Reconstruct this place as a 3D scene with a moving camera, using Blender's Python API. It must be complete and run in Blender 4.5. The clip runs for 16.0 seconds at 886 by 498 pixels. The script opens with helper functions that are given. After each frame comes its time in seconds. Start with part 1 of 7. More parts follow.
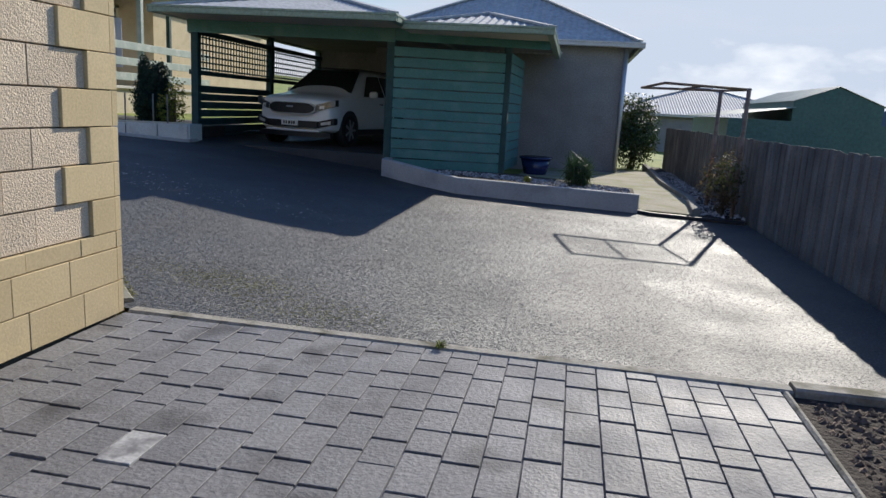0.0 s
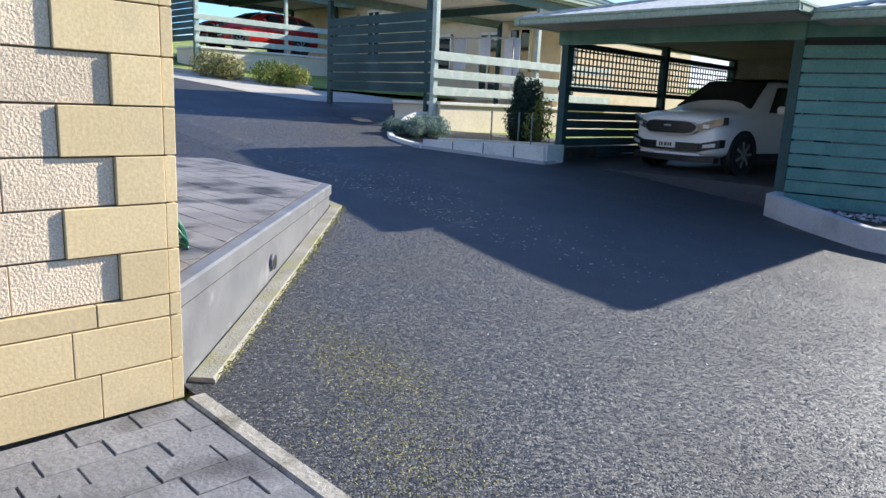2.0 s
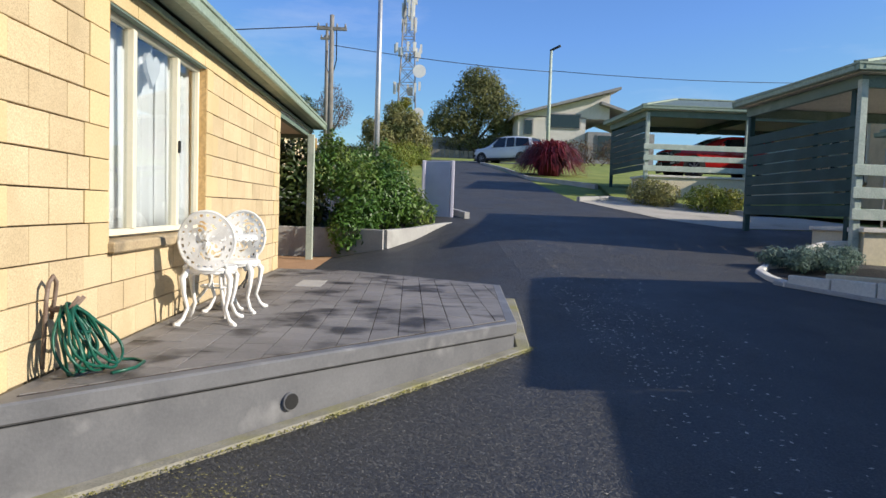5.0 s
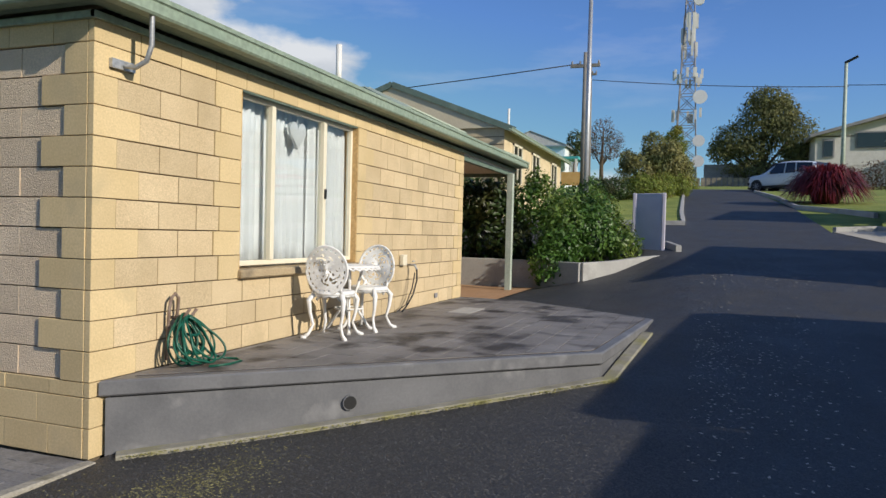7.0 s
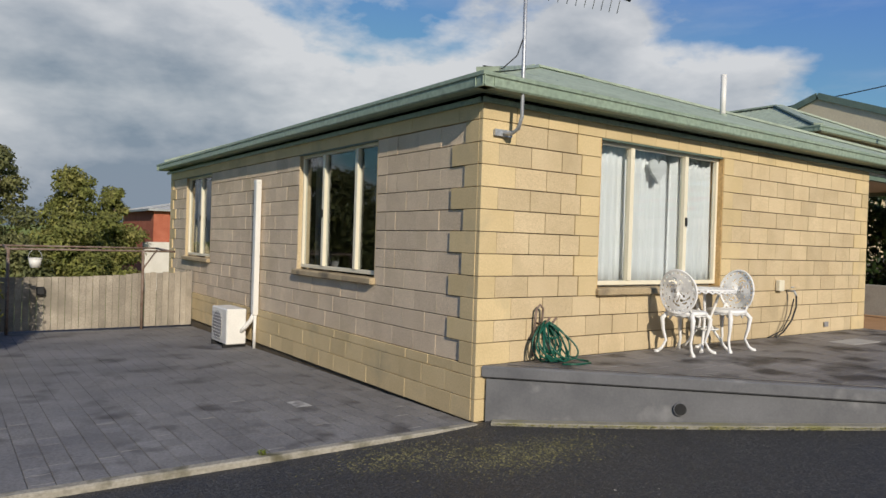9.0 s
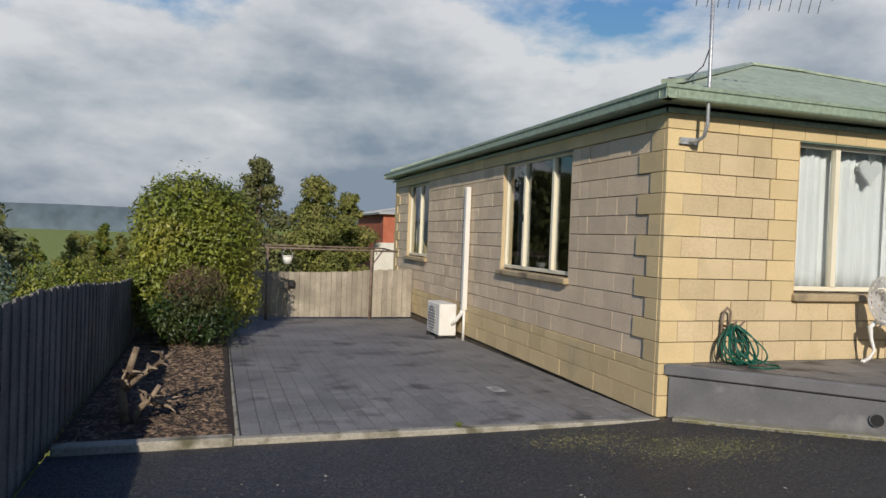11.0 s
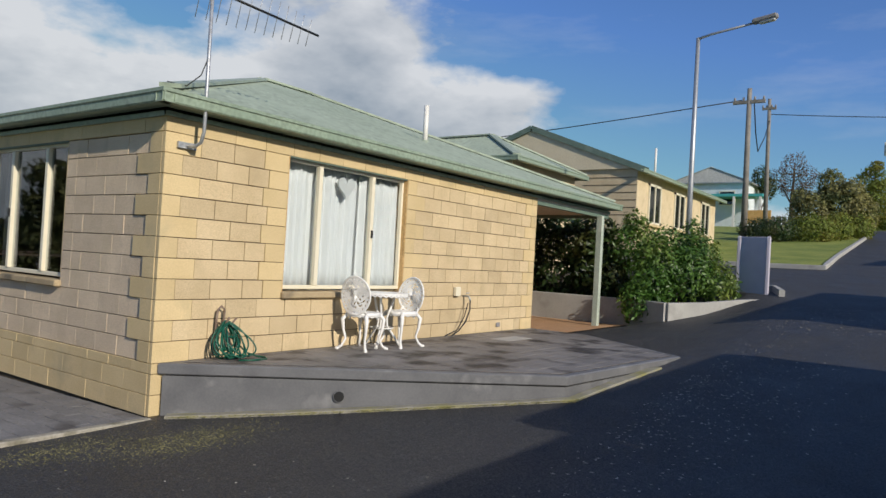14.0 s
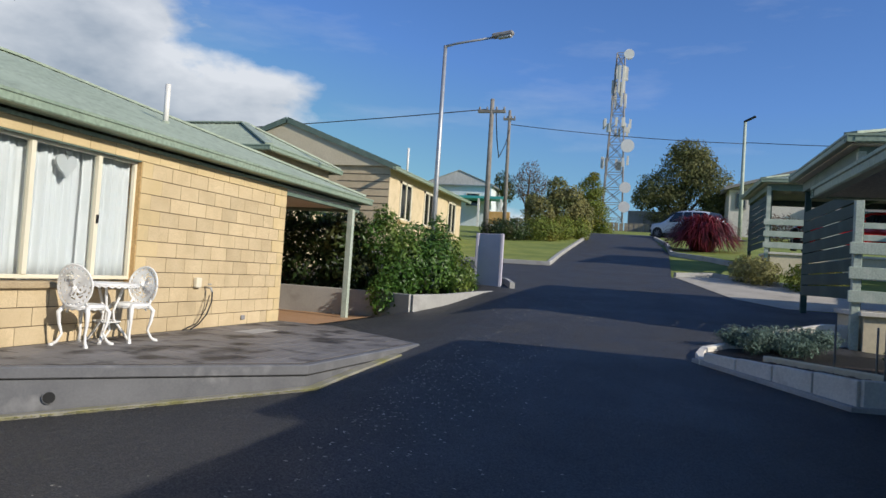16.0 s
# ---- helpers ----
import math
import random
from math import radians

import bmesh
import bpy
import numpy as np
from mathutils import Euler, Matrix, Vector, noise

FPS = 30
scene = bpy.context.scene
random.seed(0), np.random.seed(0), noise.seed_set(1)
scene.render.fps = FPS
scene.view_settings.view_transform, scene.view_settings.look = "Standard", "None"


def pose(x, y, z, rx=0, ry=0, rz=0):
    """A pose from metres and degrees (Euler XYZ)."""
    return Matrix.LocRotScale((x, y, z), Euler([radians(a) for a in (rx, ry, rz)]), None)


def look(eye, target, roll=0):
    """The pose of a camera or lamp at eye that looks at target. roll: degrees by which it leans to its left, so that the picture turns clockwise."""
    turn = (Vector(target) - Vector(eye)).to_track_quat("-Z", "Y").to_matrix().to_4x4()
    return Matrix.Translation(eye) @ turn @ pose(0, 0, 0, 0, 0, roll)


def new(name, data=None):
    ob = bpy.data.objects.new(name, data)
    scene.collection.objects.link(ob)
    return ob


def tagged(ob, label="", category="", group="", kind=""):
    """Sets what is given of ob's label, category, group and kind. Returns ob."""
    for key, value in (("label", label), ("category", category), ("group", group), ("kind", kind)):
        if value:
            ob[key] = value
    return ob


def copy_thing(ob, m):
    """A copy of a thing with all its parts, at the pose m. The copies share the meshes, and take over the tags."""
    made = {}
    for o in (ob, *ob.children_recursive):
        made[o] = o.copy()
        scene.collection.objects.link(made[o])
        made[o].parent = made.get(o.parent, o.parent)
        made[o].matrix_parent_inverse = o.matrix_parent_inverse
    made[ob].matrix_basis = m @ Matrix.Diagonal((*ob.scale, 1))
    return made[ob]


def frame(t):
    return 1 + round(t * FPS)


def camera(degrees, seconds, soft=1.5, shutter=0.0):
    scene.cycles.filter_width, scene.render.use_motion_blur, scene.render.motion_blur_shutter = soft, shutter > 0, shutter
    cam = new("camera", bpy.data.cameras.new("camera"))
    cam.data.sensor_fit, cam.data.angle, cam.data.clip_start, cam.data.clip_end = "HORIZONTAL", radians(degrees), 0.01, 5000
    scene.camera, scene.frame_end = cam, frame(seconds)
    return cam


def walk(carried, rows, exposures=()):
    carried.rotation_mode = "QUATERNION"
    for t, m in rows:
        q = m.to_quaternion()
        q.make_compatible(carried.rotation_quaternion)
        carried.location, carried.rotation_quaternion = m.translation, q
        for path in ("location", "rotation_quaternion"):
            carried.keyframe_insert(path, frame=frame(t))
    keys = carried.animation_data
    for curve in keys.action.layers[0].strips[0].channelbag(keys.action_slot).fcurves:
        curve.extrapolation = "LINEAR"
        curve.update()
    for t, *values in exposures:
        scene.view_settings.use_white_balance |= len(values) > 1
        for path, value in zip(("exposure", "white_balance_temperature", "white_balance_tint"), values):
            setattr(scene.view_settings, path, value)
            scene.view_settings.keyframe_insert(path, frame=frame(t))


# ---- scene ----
cam = camera(64.5, 16.0)
PATH = [
    (0, (2.561, -3.678, 1.315), (2.227, -1.746, 0.92), 3.4),
    (0.5, (2.688, -3.131, 1.302), (1.913, -1.33, 0.908), 3.1),
    (1, (2.823, -2.552, 1.316), (1.78, -0.892, 0.916), 3.0),
    (1.5, (2.885, -1.919, 1.312), (1.608, -0.433, 0.906), 2.7),
    (2, (2.923, -1.296, 1.371), (1.537, 0.086, 0.962), 2.6),
    (2.5, (2.901, -0.686, 1.422), (1.32, 0.468, 1.009), 2.4),
    (3, (2.877, -0.119, 1.47), (1.206, 0.9, 1.058), 2.4),
    (3.5, (2.909, 0.463, 1.482), (1.167, 1.361, 1.082), 2.3),
    (4, (2.93, 1.005, 1.49), (1.087, 1.705, 1.155), 2.1),
    (4.5, (2.955, 1.508, 1.463), (1.017, 1.957, 1.255), 2.0),
    (5, (3.07, 1.926, 1.453), (1.075, 2.024, 1.341), 1.9),
    (5.2, (3.131, 2.081, 1.459), (1.133, 2.088, 1.365), 2.0),
    (7.3, (3.521, 3.917, 1.527), (1.688, 3.115, 1.493), 1.7),
    (7.5, (3.58, 4.06, 1.521), (1.782, 3.184, 1.494), 1.9),
    (8, (3.651, 4.369, 1.555), (2.0, 3.24, 1.533), 1.6),
    (8.5, (3.779, 4.61, 1.589), (2.372, 3.189, 1.568), 1.8),
    (9, (3.872, 4.877, 1.588), (2.71, 3.249, 1.57), 1.8),
    (9.5, (3.914, 5.064, 1.568), (2.933, 3.321, 1.549), 1.7),
    (9.7, (3.931, 5.133, 1.563), (3.034, 3.345, 1.546), 1.7),
    (11.8, (3.954, 5.781, 1.645), (3.359, 3.871, 1.608), 2.3),
    (12, (3.918, 5.811, 1.651), (3.162, 3.959, 1.619), 2.4),
    (12.5, (3.898, 5.883, 1.657), (2.817, 4.2, 1.641), 2.8),
    (13, (3.841, 5.932, 1.638), (2.518, 4.433, 1.645), 3.1),
    (13.5, (3.822, 5.974, 1.647), (2.317, 4.657, 1.665), 3.2),
    (14, (3.801, 6.018, 1.629), (2.177, 4.851, 1.661), 3.3),
    (14.5, (3.793, 6.076, 1.652), (2.076, 5.05, 1.687), 3.6),
    (15, (3.797, 6.159, 1.721), (1.996, 5.29, 1.753), 4.2),
    (15.5, (3.764, 6.169, 1.594), (1.891, 5.471, 1.652), 3.7),
    (16, (3.744, 6.17, 1.567), (1.824, 5.613, 1.63), 3.8),
]
walk(cam, [(t, look(eye, target, roll)) for t, eye, target, roll in PATH], exposures=[(0.0, 0.26, 6300, 10), (1.0, 0.9, 6200, 10), (2.5, 1.15, 6100, 10), (3.5, 1.2, 6100, 10), (4.0, 1.2, 6500, 10), (4.5, 1.05, 6700, 10), (5.0, 0.30, 6500, 10), (7.5, -0.18, 6500, 10), (9.0, -0.34, 6600, 10), (12.5, -0.30, 6600, 10), (14.0, -0.28, 6500, 10), (16.0, -0.13, 6350, 10)])

# ---- light ----
SUN_AZ, SUN_EL = 17.0, 26.0          # degrees from +y towards +x, and height
sun_dir = Vector((math.sin(radians(SUN_AZ)) * math.cos(radians(SUN_EL)), math.cos(radians(SUN_AZ)) * math.cos(radians(SUN_EL)), math.sin(radians(SUN_EL))))
sun = new("sun", bpy.data.lights.new("sun", "SUN"))
sun.data.energy, sun.data.angle, sun.data.color = 5.0, radians(0.55), (1.0, 0.92, 0.80)
sun.matrix_basis = look(sun_dir * 60, (0, 0, 0))

world = bpy.data.worlds.new("sky")
scene.world = world
world.use_nodes = True
wn, wl = world.node_tree.nodes, world.node_tree.links
wn.clear()


def wnode(kind, **kw):
    n = wn.new(kind)
    for k, v in kw.items():
        n.inputs[k].default_value = v
    return n


def wmath(op, a, b=None, clamp=False):
    n = wn.new("ShaderNodeMath")
    n.operation, n.use_clamp = op, clamp
    for i, v in enumerate((a, b)):
        if v is None:
            continue
        if isinstance(v, (int, float)):
            n.inputs[i].default_value = v
        else:
            wl.new(v, n.inputs[i])
    return n.outputs[0]


sky = wn.new("ShaderNodeTexSky")
sky.sky_type, sky.sun_disc = "NISHITA", False
sky.sun_elevation, sky.sun_rotation = radians(SUN_EL), radians(SUN_AZ)
sky.air_density, sky.dust_density, sky.ozone_density = 1.0, 0.6, 2.2
coord = wn.new("ShaderNodeTexCoord")
sep = wn.new("ShaderNodeSeparateXYZ")
wl.new(coord.outputs["Generated"], sep.inputs[0])
stretch = wn.new("ShaderNodeMapping")
stretch.inputs["Scale"].default_value = (1.0, 1.0, 2.1)
stretch.inputs["Location"].default_value = (0.35, 0.2, 0.1)
wl.new(coord.outputs["Generated"], stretch.inputs[0])
puff = wnode("ShaderNodeTexNoise", Scale=4.3, Detail=12.0, Roughness=0.55)
wl.new(stretch.outputs[0], puff.inputs[0])
sunward = wn.new("ShaderNodeMapping")
sunward.inputs["Scale"].default_value = (1.0, 1.0, 2.1)
sunward.inputs["Location"].default_value = (0.36, 0.23, 0.155)
wl.new(coord.outputs["Generated"], sunward.inputs[0])
puff_up = wnode("ShaderNodeTexNoise", Scale=4.3, Detail=7.0, Roughness=0.55)
wl.new(sunward.outputs[0], puff_up.inputs[0])
veil_map = wn.new("ShaderNodeMapping")
veil_map.inputs["Scale"].default_value = (1.0, 1.0, 4.5)
veil_map.inputs["Rotation"].default_value = (0.12, 0.1, 0.0)
wl.new(coord.outputs["Generated"], veil_map.inputs[0])
veil = wnode("ShaderNodeTexNoise", Scale=2.6, Detail=8.0, Roughness=0.6)
wl.new(veil_map.outputs[0], veil.inputs[0])
shade = wnode("ShaderNodeTexNoise", Scale=3.4, Detail=5.0, Roughness=0.5)
wl.new(stretch.outputs[0], shade.inputs[0])
# the clouds bank up over the quarter behind the unit, with low puffs along the horizon
toward = wmath("ADD", wmath("MULTIPLY", sep.outputs[0], -0.34), wmath("MULTIPLY", sep.outputs[1], -0.94))
bank = wn.new("ShaderNodeMapRange")
bank.interpolation_type = "SMOOTHSTEP"
bank.inputs[1].default_value, bank.inputs[2].default_value = 0.58, 0.86
bank.inputs[3].default_value, bank.inputs[4].default_value = 0.0, 0.31
wl.new(toward, bank.inputs[0])
top = wmath("ADD", bank.outputs[0], 0.062)
billow = wmath("MULTIPLY", wmath("SUBTRACT", puff.outputs[0], 0.5), 0.56)
depth = wmath("ADD", wmath("SUBTRACT", top, sep.outputs[2]), billow)
heap = wmath("MULTIPLY", wmath("MULTIPLY", depth, 13.0, True), 0.94)
wisp = wmath("MULTIPLY", wmath("MULTIPLY", wmath("SUBTRACT", veil.outputs[0], 0.54), 3.2, True), 0.30)
mask = wmath("MAXIMUM", heap, wisp)
lit_side = wmath("MULTIPLY", wmath("SUBTRACT", puff_up.outputs[0], puff.outputs[0]), 2.0)
tone = wmath("ADD", wmath("ADD", wmath("MULTIPLY", depth, 2.0), lit_side), wmath("MULTIPLY", wmath("SUBTRACT", shade.outputs[0], 0.5), 1.7), True)
skyscale = wn.new("ShaderNodeVectorMath")
skyscale.operation = "MULTIPLY"
skyscale.inputs[1].default_value = (0.078, 0.108, 0.160)
wl.new(sky.outputs[0], skyscale.inputs[0])
soft_top = wn.new("ShaderNodeVectorMath")
soft_top.operation = "MINIMUM"
soft_top.inputs[1].default_value = (0.52, 0.58, 0.68)
wl.new(skyscale.outputs[0], soft_top.inputs[0])
ramp = wn.new("ShaderNodeValToRGB")
ramp.color_ramp.elements[0].position, ramp.color_ramp.elements[0].color = 0.03, (0.84, 0.86, 0.89, 1)
ramp.color_ramp.elements[1].position, ramp.color_ramp.elements[1].color = 0.85, (0.27, 0.34, 0.43, 1)
wl.new(tone, ramp.inputs[0])
blend = wn.new("ShaderNodeMix")
blend.data_type = "RGBA"
wl.new(mask, blend.inputs["Factor"])
wl.new(soft_top.outputs[0], blend.inputs[6])
wl.new(ramp.outputs[0], blend.inputs[7])
bg = wn.new("ShaderNodeBackground")
wl.new(blend.outputs[2], bg.inputs[0])
wout = wn.new("ShaderNodeOutputWorld")
wl.new(bg.outputs[0], wout.inputs[0])

# ---- materials ----


def mat(name, c1, c2, rough=0.75, s1=2.0, s2=40.0, bump=0.15, bscale=90.0, c3=None, s3=0.7, f3=(0.52, 0.7), metal=0.0, rnd=0.0, island=False, spec=0.4, rough2=None, vary=1.0):
    m = bpy.data.materials.new(name)
    m.use_nodes = True
    nt = m.node_tree
    n, l = nt.nodes, nt.links
    p = n["Principled BSDF"]
    geo = n.new("ShaderNodeNewGeometry")

    def noise_at(scale, detail=4.0):
        t = n.new("ShaderNodeTexNoise")
        t.inputs["Scale"].default_value, t.inputs["Detail"].default_value = scale, detail
        l.new(geo.outputs["Position"], t.inputs["Vector"])
        return t.outputs[0]

    def mixc(f, a, b, mode="MIX"):
        x = n.new("ShaderNodeMix")
        x.data_type, x.blend_type = "RGBA", mode
        for i, v in ((0, f), (6, a), (7, b)):
            if isinstance(v, (int, float)):
                x.inputs[i].default_value = v
            elif isinstance(v, tuple):
                x.inputs[i].default_value = (*v, 1)
            else:
                l.new(v, x.inputs[i])
        return x.outputs[2]

    def ramped(v, a, b):
        r = n.new("ShaderNodeMapRange")
        r.inputs[1].default_value, r.inputs[2].default_value = a, b
        l.new(v, r.inputs[0])
        return r.outputs[0]

    col = mixc(ramped(noise_at(s1), 0.32, 0.68), c1, c2)
    fine = ramped(noise_at(s2, 6.0), 0.25, 0.75)
    dark = n.new("ShaderNodeMapRange")
    dark.inputs[3].default_value, dark.inputs[4].default_value = 1 - 0.28 * vary, 1 + 0.22 * vary
    l.new(fine, dark.inputs[0])
    col = mixc(1.0, col, dark.outputs[0], "MULTIPLY")
    if c3:
        col = mixc(ramped(noise_at(s3, 5.0), *f3), col, c3)
    if rnd:
        src = geo.outputs["Random Per Island"]
        if not island:
            src = n.new("ShaderNodeObjectInfo").outputs["Random"]
        r = n.new("ShaderNodeMapRange")
        r.inputs[3].default_value, r.inputs[4].default_value = 1 - rnd, 1 + rnd
        l.new(src, r.inputs[0])
        col = mixc(1.0, col, r.outputs[0], "MULTIPLY")
    l.new(col, p.inputs["Base Color"])
    p.inputs["Roughness"].default_value = rough
    if rough2 is not None:
        rr = n.new("ShaderNodeMapRange")
        rr.inputs[1].default_value, rr.inputs[2].default_value = 0.35, 0.65
        rr.inputs[3].default_value, rr.inputs[4].default_value = rough, rough2
        l.new(noise_at(s1 * 1.7), rr.inputs[0])
        l.new(rr.outputs[0], p.inputs["Roughness"])
    p.inputs["Metallic"].default_value = metal
    p.inputs["Specular IOR Level"].default_value = spec
    if bump:
        b = n.new("ShaderNodeBump")
        b.inputs["Strength"].default_value, b.inputs["Distance"].default_value = bump, 0.02
        l.new(noise_at(bscale, 5.0), b.inputs["Height"])
        l.new(b.outputs[0], p.inputs["Normal"])
    return m


def asphalt_mat(name):
    """Bitumen with packed stone chips: each chip has its own tone and its own tilt."""
    m = bpy.data.materials.new(name)
    m.use_nodes = True
    n, l = m.node_tree.nodes, m.node_tree.links
    p = n["Principled BSDF"]
    geo = n.new("ShaderNodeNewGeometry")

    def noise_at(scale, detail, lo, hi, a, b):
        t = n.new("ShaderNodeTexNoise")
        t.inputs["Scale"].default_value, t.inputs["Detail"].default_value = scale, detail
        l.new(geo.outputs["Position"], t.inputs["Vector"])
        r = n.new("ShaderNodeMapRange")
        for i, v in enumerate((lo, hi, a, b)):
            r.inputs[i + 1].default_value = v
        l.new(t.outputs[0], r.inputs[0])
        return r.outputs[0]
    chip = n.new("ShaderNodeTexVoronoi")
    chip.inputs["Scale"].default_value = 105.0
    l.new(geo.outputs["Position"], chip.inputs["Vector"])
    pick = n.new("ShaderNodeSeparateColor")
    l.new(chip.outputs["Color"], pick.inputs[0])
    tone = n.new("ShaderNodeValToRGB")
    cr = tone.color_ramp
    cr.elements[0].position, cr.elements[0].color = 0.0, (0.0055, 0.0055, 0.006, 1)
    cr.elements[1].position, cr.elements[1].color = 1.0, (0.07, 0.068, 0.065, 1)
    for at, c in ((0.55, (0.0098, 0.0098, 0.0103, 1)), (0.84, (0.023, 0.0225, 0.022, 1))):
        cr.elements.new(at).color = c
    l.new(pick.outputs[0], tone.inputs[0])

    def mixc(f, a, b, mode="MIX"):
        x = n.new("ShaderNodeMix")
        x.data_type, x.blend_type = "RGBA", mode
        for i, v in ((0, f), (6, a), (7, b)):
            if isinstance(v, float):
                x.inputs[i].default_value = v
            elif isinstance(v, tuple):
                x.inputs[i].default_value = (*v, 1)
            else:
                l.new(v, x.inputs[i])
        return x.outputs[2]
    worn = mixc(noise_at(0.55, 5.0, 0.52, 0.78, 0.0, 0.5), tone.outputs[0], (0.024, 0.022, 0.017))
    worn = mixc(1.0, worn, noise_at(2.3, 6.0, 0.3, 0.7, 0.72, 1.22), "MULTIPLY")
    l.new(worn, p.inputs["Base Color"])
    rough = n.new("ShaderNodeMath")
    l.new(noise_at(1.1, 5.0, 0.35, 0.65, 0.60, 0.72), rough.inputs[0])
    spread = n.new("ShaderNodeMath")
    spread.operation = "MULTIPLY_ADD"
    spread.inputs[1].default_value, spread.inputs[2].default_value = 0.22, -0.11
    l.new(pick.outputs[1], spread.inputs[0])
    l.new(spread.outputs[0], rough.inputs[1])
    l.new(rough.outputs[0], p.inputs["Roughness"])
    p.inputs["Specular IOR Level"].default_value = 1.0
    tilt = n.new("ShaderNodeVectorMath")
    tilt.operation = "MULTIPLY_ADD"
    tilt.inputs[1].default_value, tilt.inputs[2].default_value = (0.95, 0.95, 0.3), (-0.475, -0.475, -0.15)
    l.new(chip.outputs["Color"], tilt.inputs[0])
    lean = n.new("ShaderNodeVectorMath")
    l.new(geo.outputs["Normal"], lean.inputs[0])
    l.new(tilt.outputs[0], lean.inputs[1])
    unit = n.new("ShaderNodeVectorMath")
    unit.operation = "NORMALIZE"
    l.new(lean.outputs[0], unit.inputs[0])
    bump = n.new("ShaderNodeBump")
    bump.invert = True
    bump.inputs["Strength"].default_value, bump.inputs["Distance"].default_value = 0.5, 0.01
    l.new(chip.outputs["Distance"], bump.inputs["Height"])
    l.new(unit.outputs[0], bump.inputs["Normal"])
    l.new(bump.outputs[0], p.inputs["Normal"])
    return m


def glass_mat(name, tint, rough=0.02, clear=0.85):
    m = bpy.data.materials.new(name)
    m.use_nodes = True
    n, l = m.node_tree.nodes, m.node_tree.links
    n.clear()
    tr = n.new("ShaderNodeBsdfTransparent")
    tr.inputs[0].default_value = (*tint, 1)
    gl = n.new("ShaderNodeBsdfGlossy")
    gl.inputs["Roughness"].default_value = rough
    lw = n.new("ShaderNodeLayerWeight")
    pw = n.new("ShaderNodeMath")
    pw.operation = "POWER"
    pw.inputs[1].default_value = 3.0
    l.new(lw.outputs["Facing"], pw.inputs[0])
    fr = n.new("ShaderNodeMath")
    fr.operation = "MULTIPLY_ADD"
    fr.inputs[1].default_value, fr.inputs[2].default_value = 0.42, 0.05
    l.new(pw.outputs[0], fr.inputs[0])
    mx = n.new("ShaderNodeMixShader")
    out = n.new("ShaderNodeOutputMaterial")
    l.new(fr.outputs[0], mx.inputs[0])
    l.new(tr.outputs[0], mx.inputs[1])
    l.new(gl.outputs[0], mx.inputs[2])
    l.new(mx.outputs[0], out.inputs[0])
    return m


def leaf_mat(name, c1, c2, c3=None, gloss=0.42):
    m = mat(name, c1, c2, gloss, 1.3, 9.0, 0, rnd=0.45, island=True, c3=c3, s3=1.1, f3=(0.5, 0.68), spec=0.45)
    n, l = m.node_tree.nodes, m.node_tree.links
    p = n["Principled BSDF"]
    tl = n.new("ShaderNodeBsdfTranslucent")
    mx = n.new("ShaderNodeMixShader")
    mx.inputs[0].default_value = 0.32
    l.new(p.inputs["Base Color"].links[0].from_socket, tl.inputs[0])
    l.new(p.outputs[0], mx.inputs[1])
    l.new(tl.outputs[0], mx.inputs[2])
    l.new(mx.outputs[0], n["Material Output"].inputs[0])
    return m


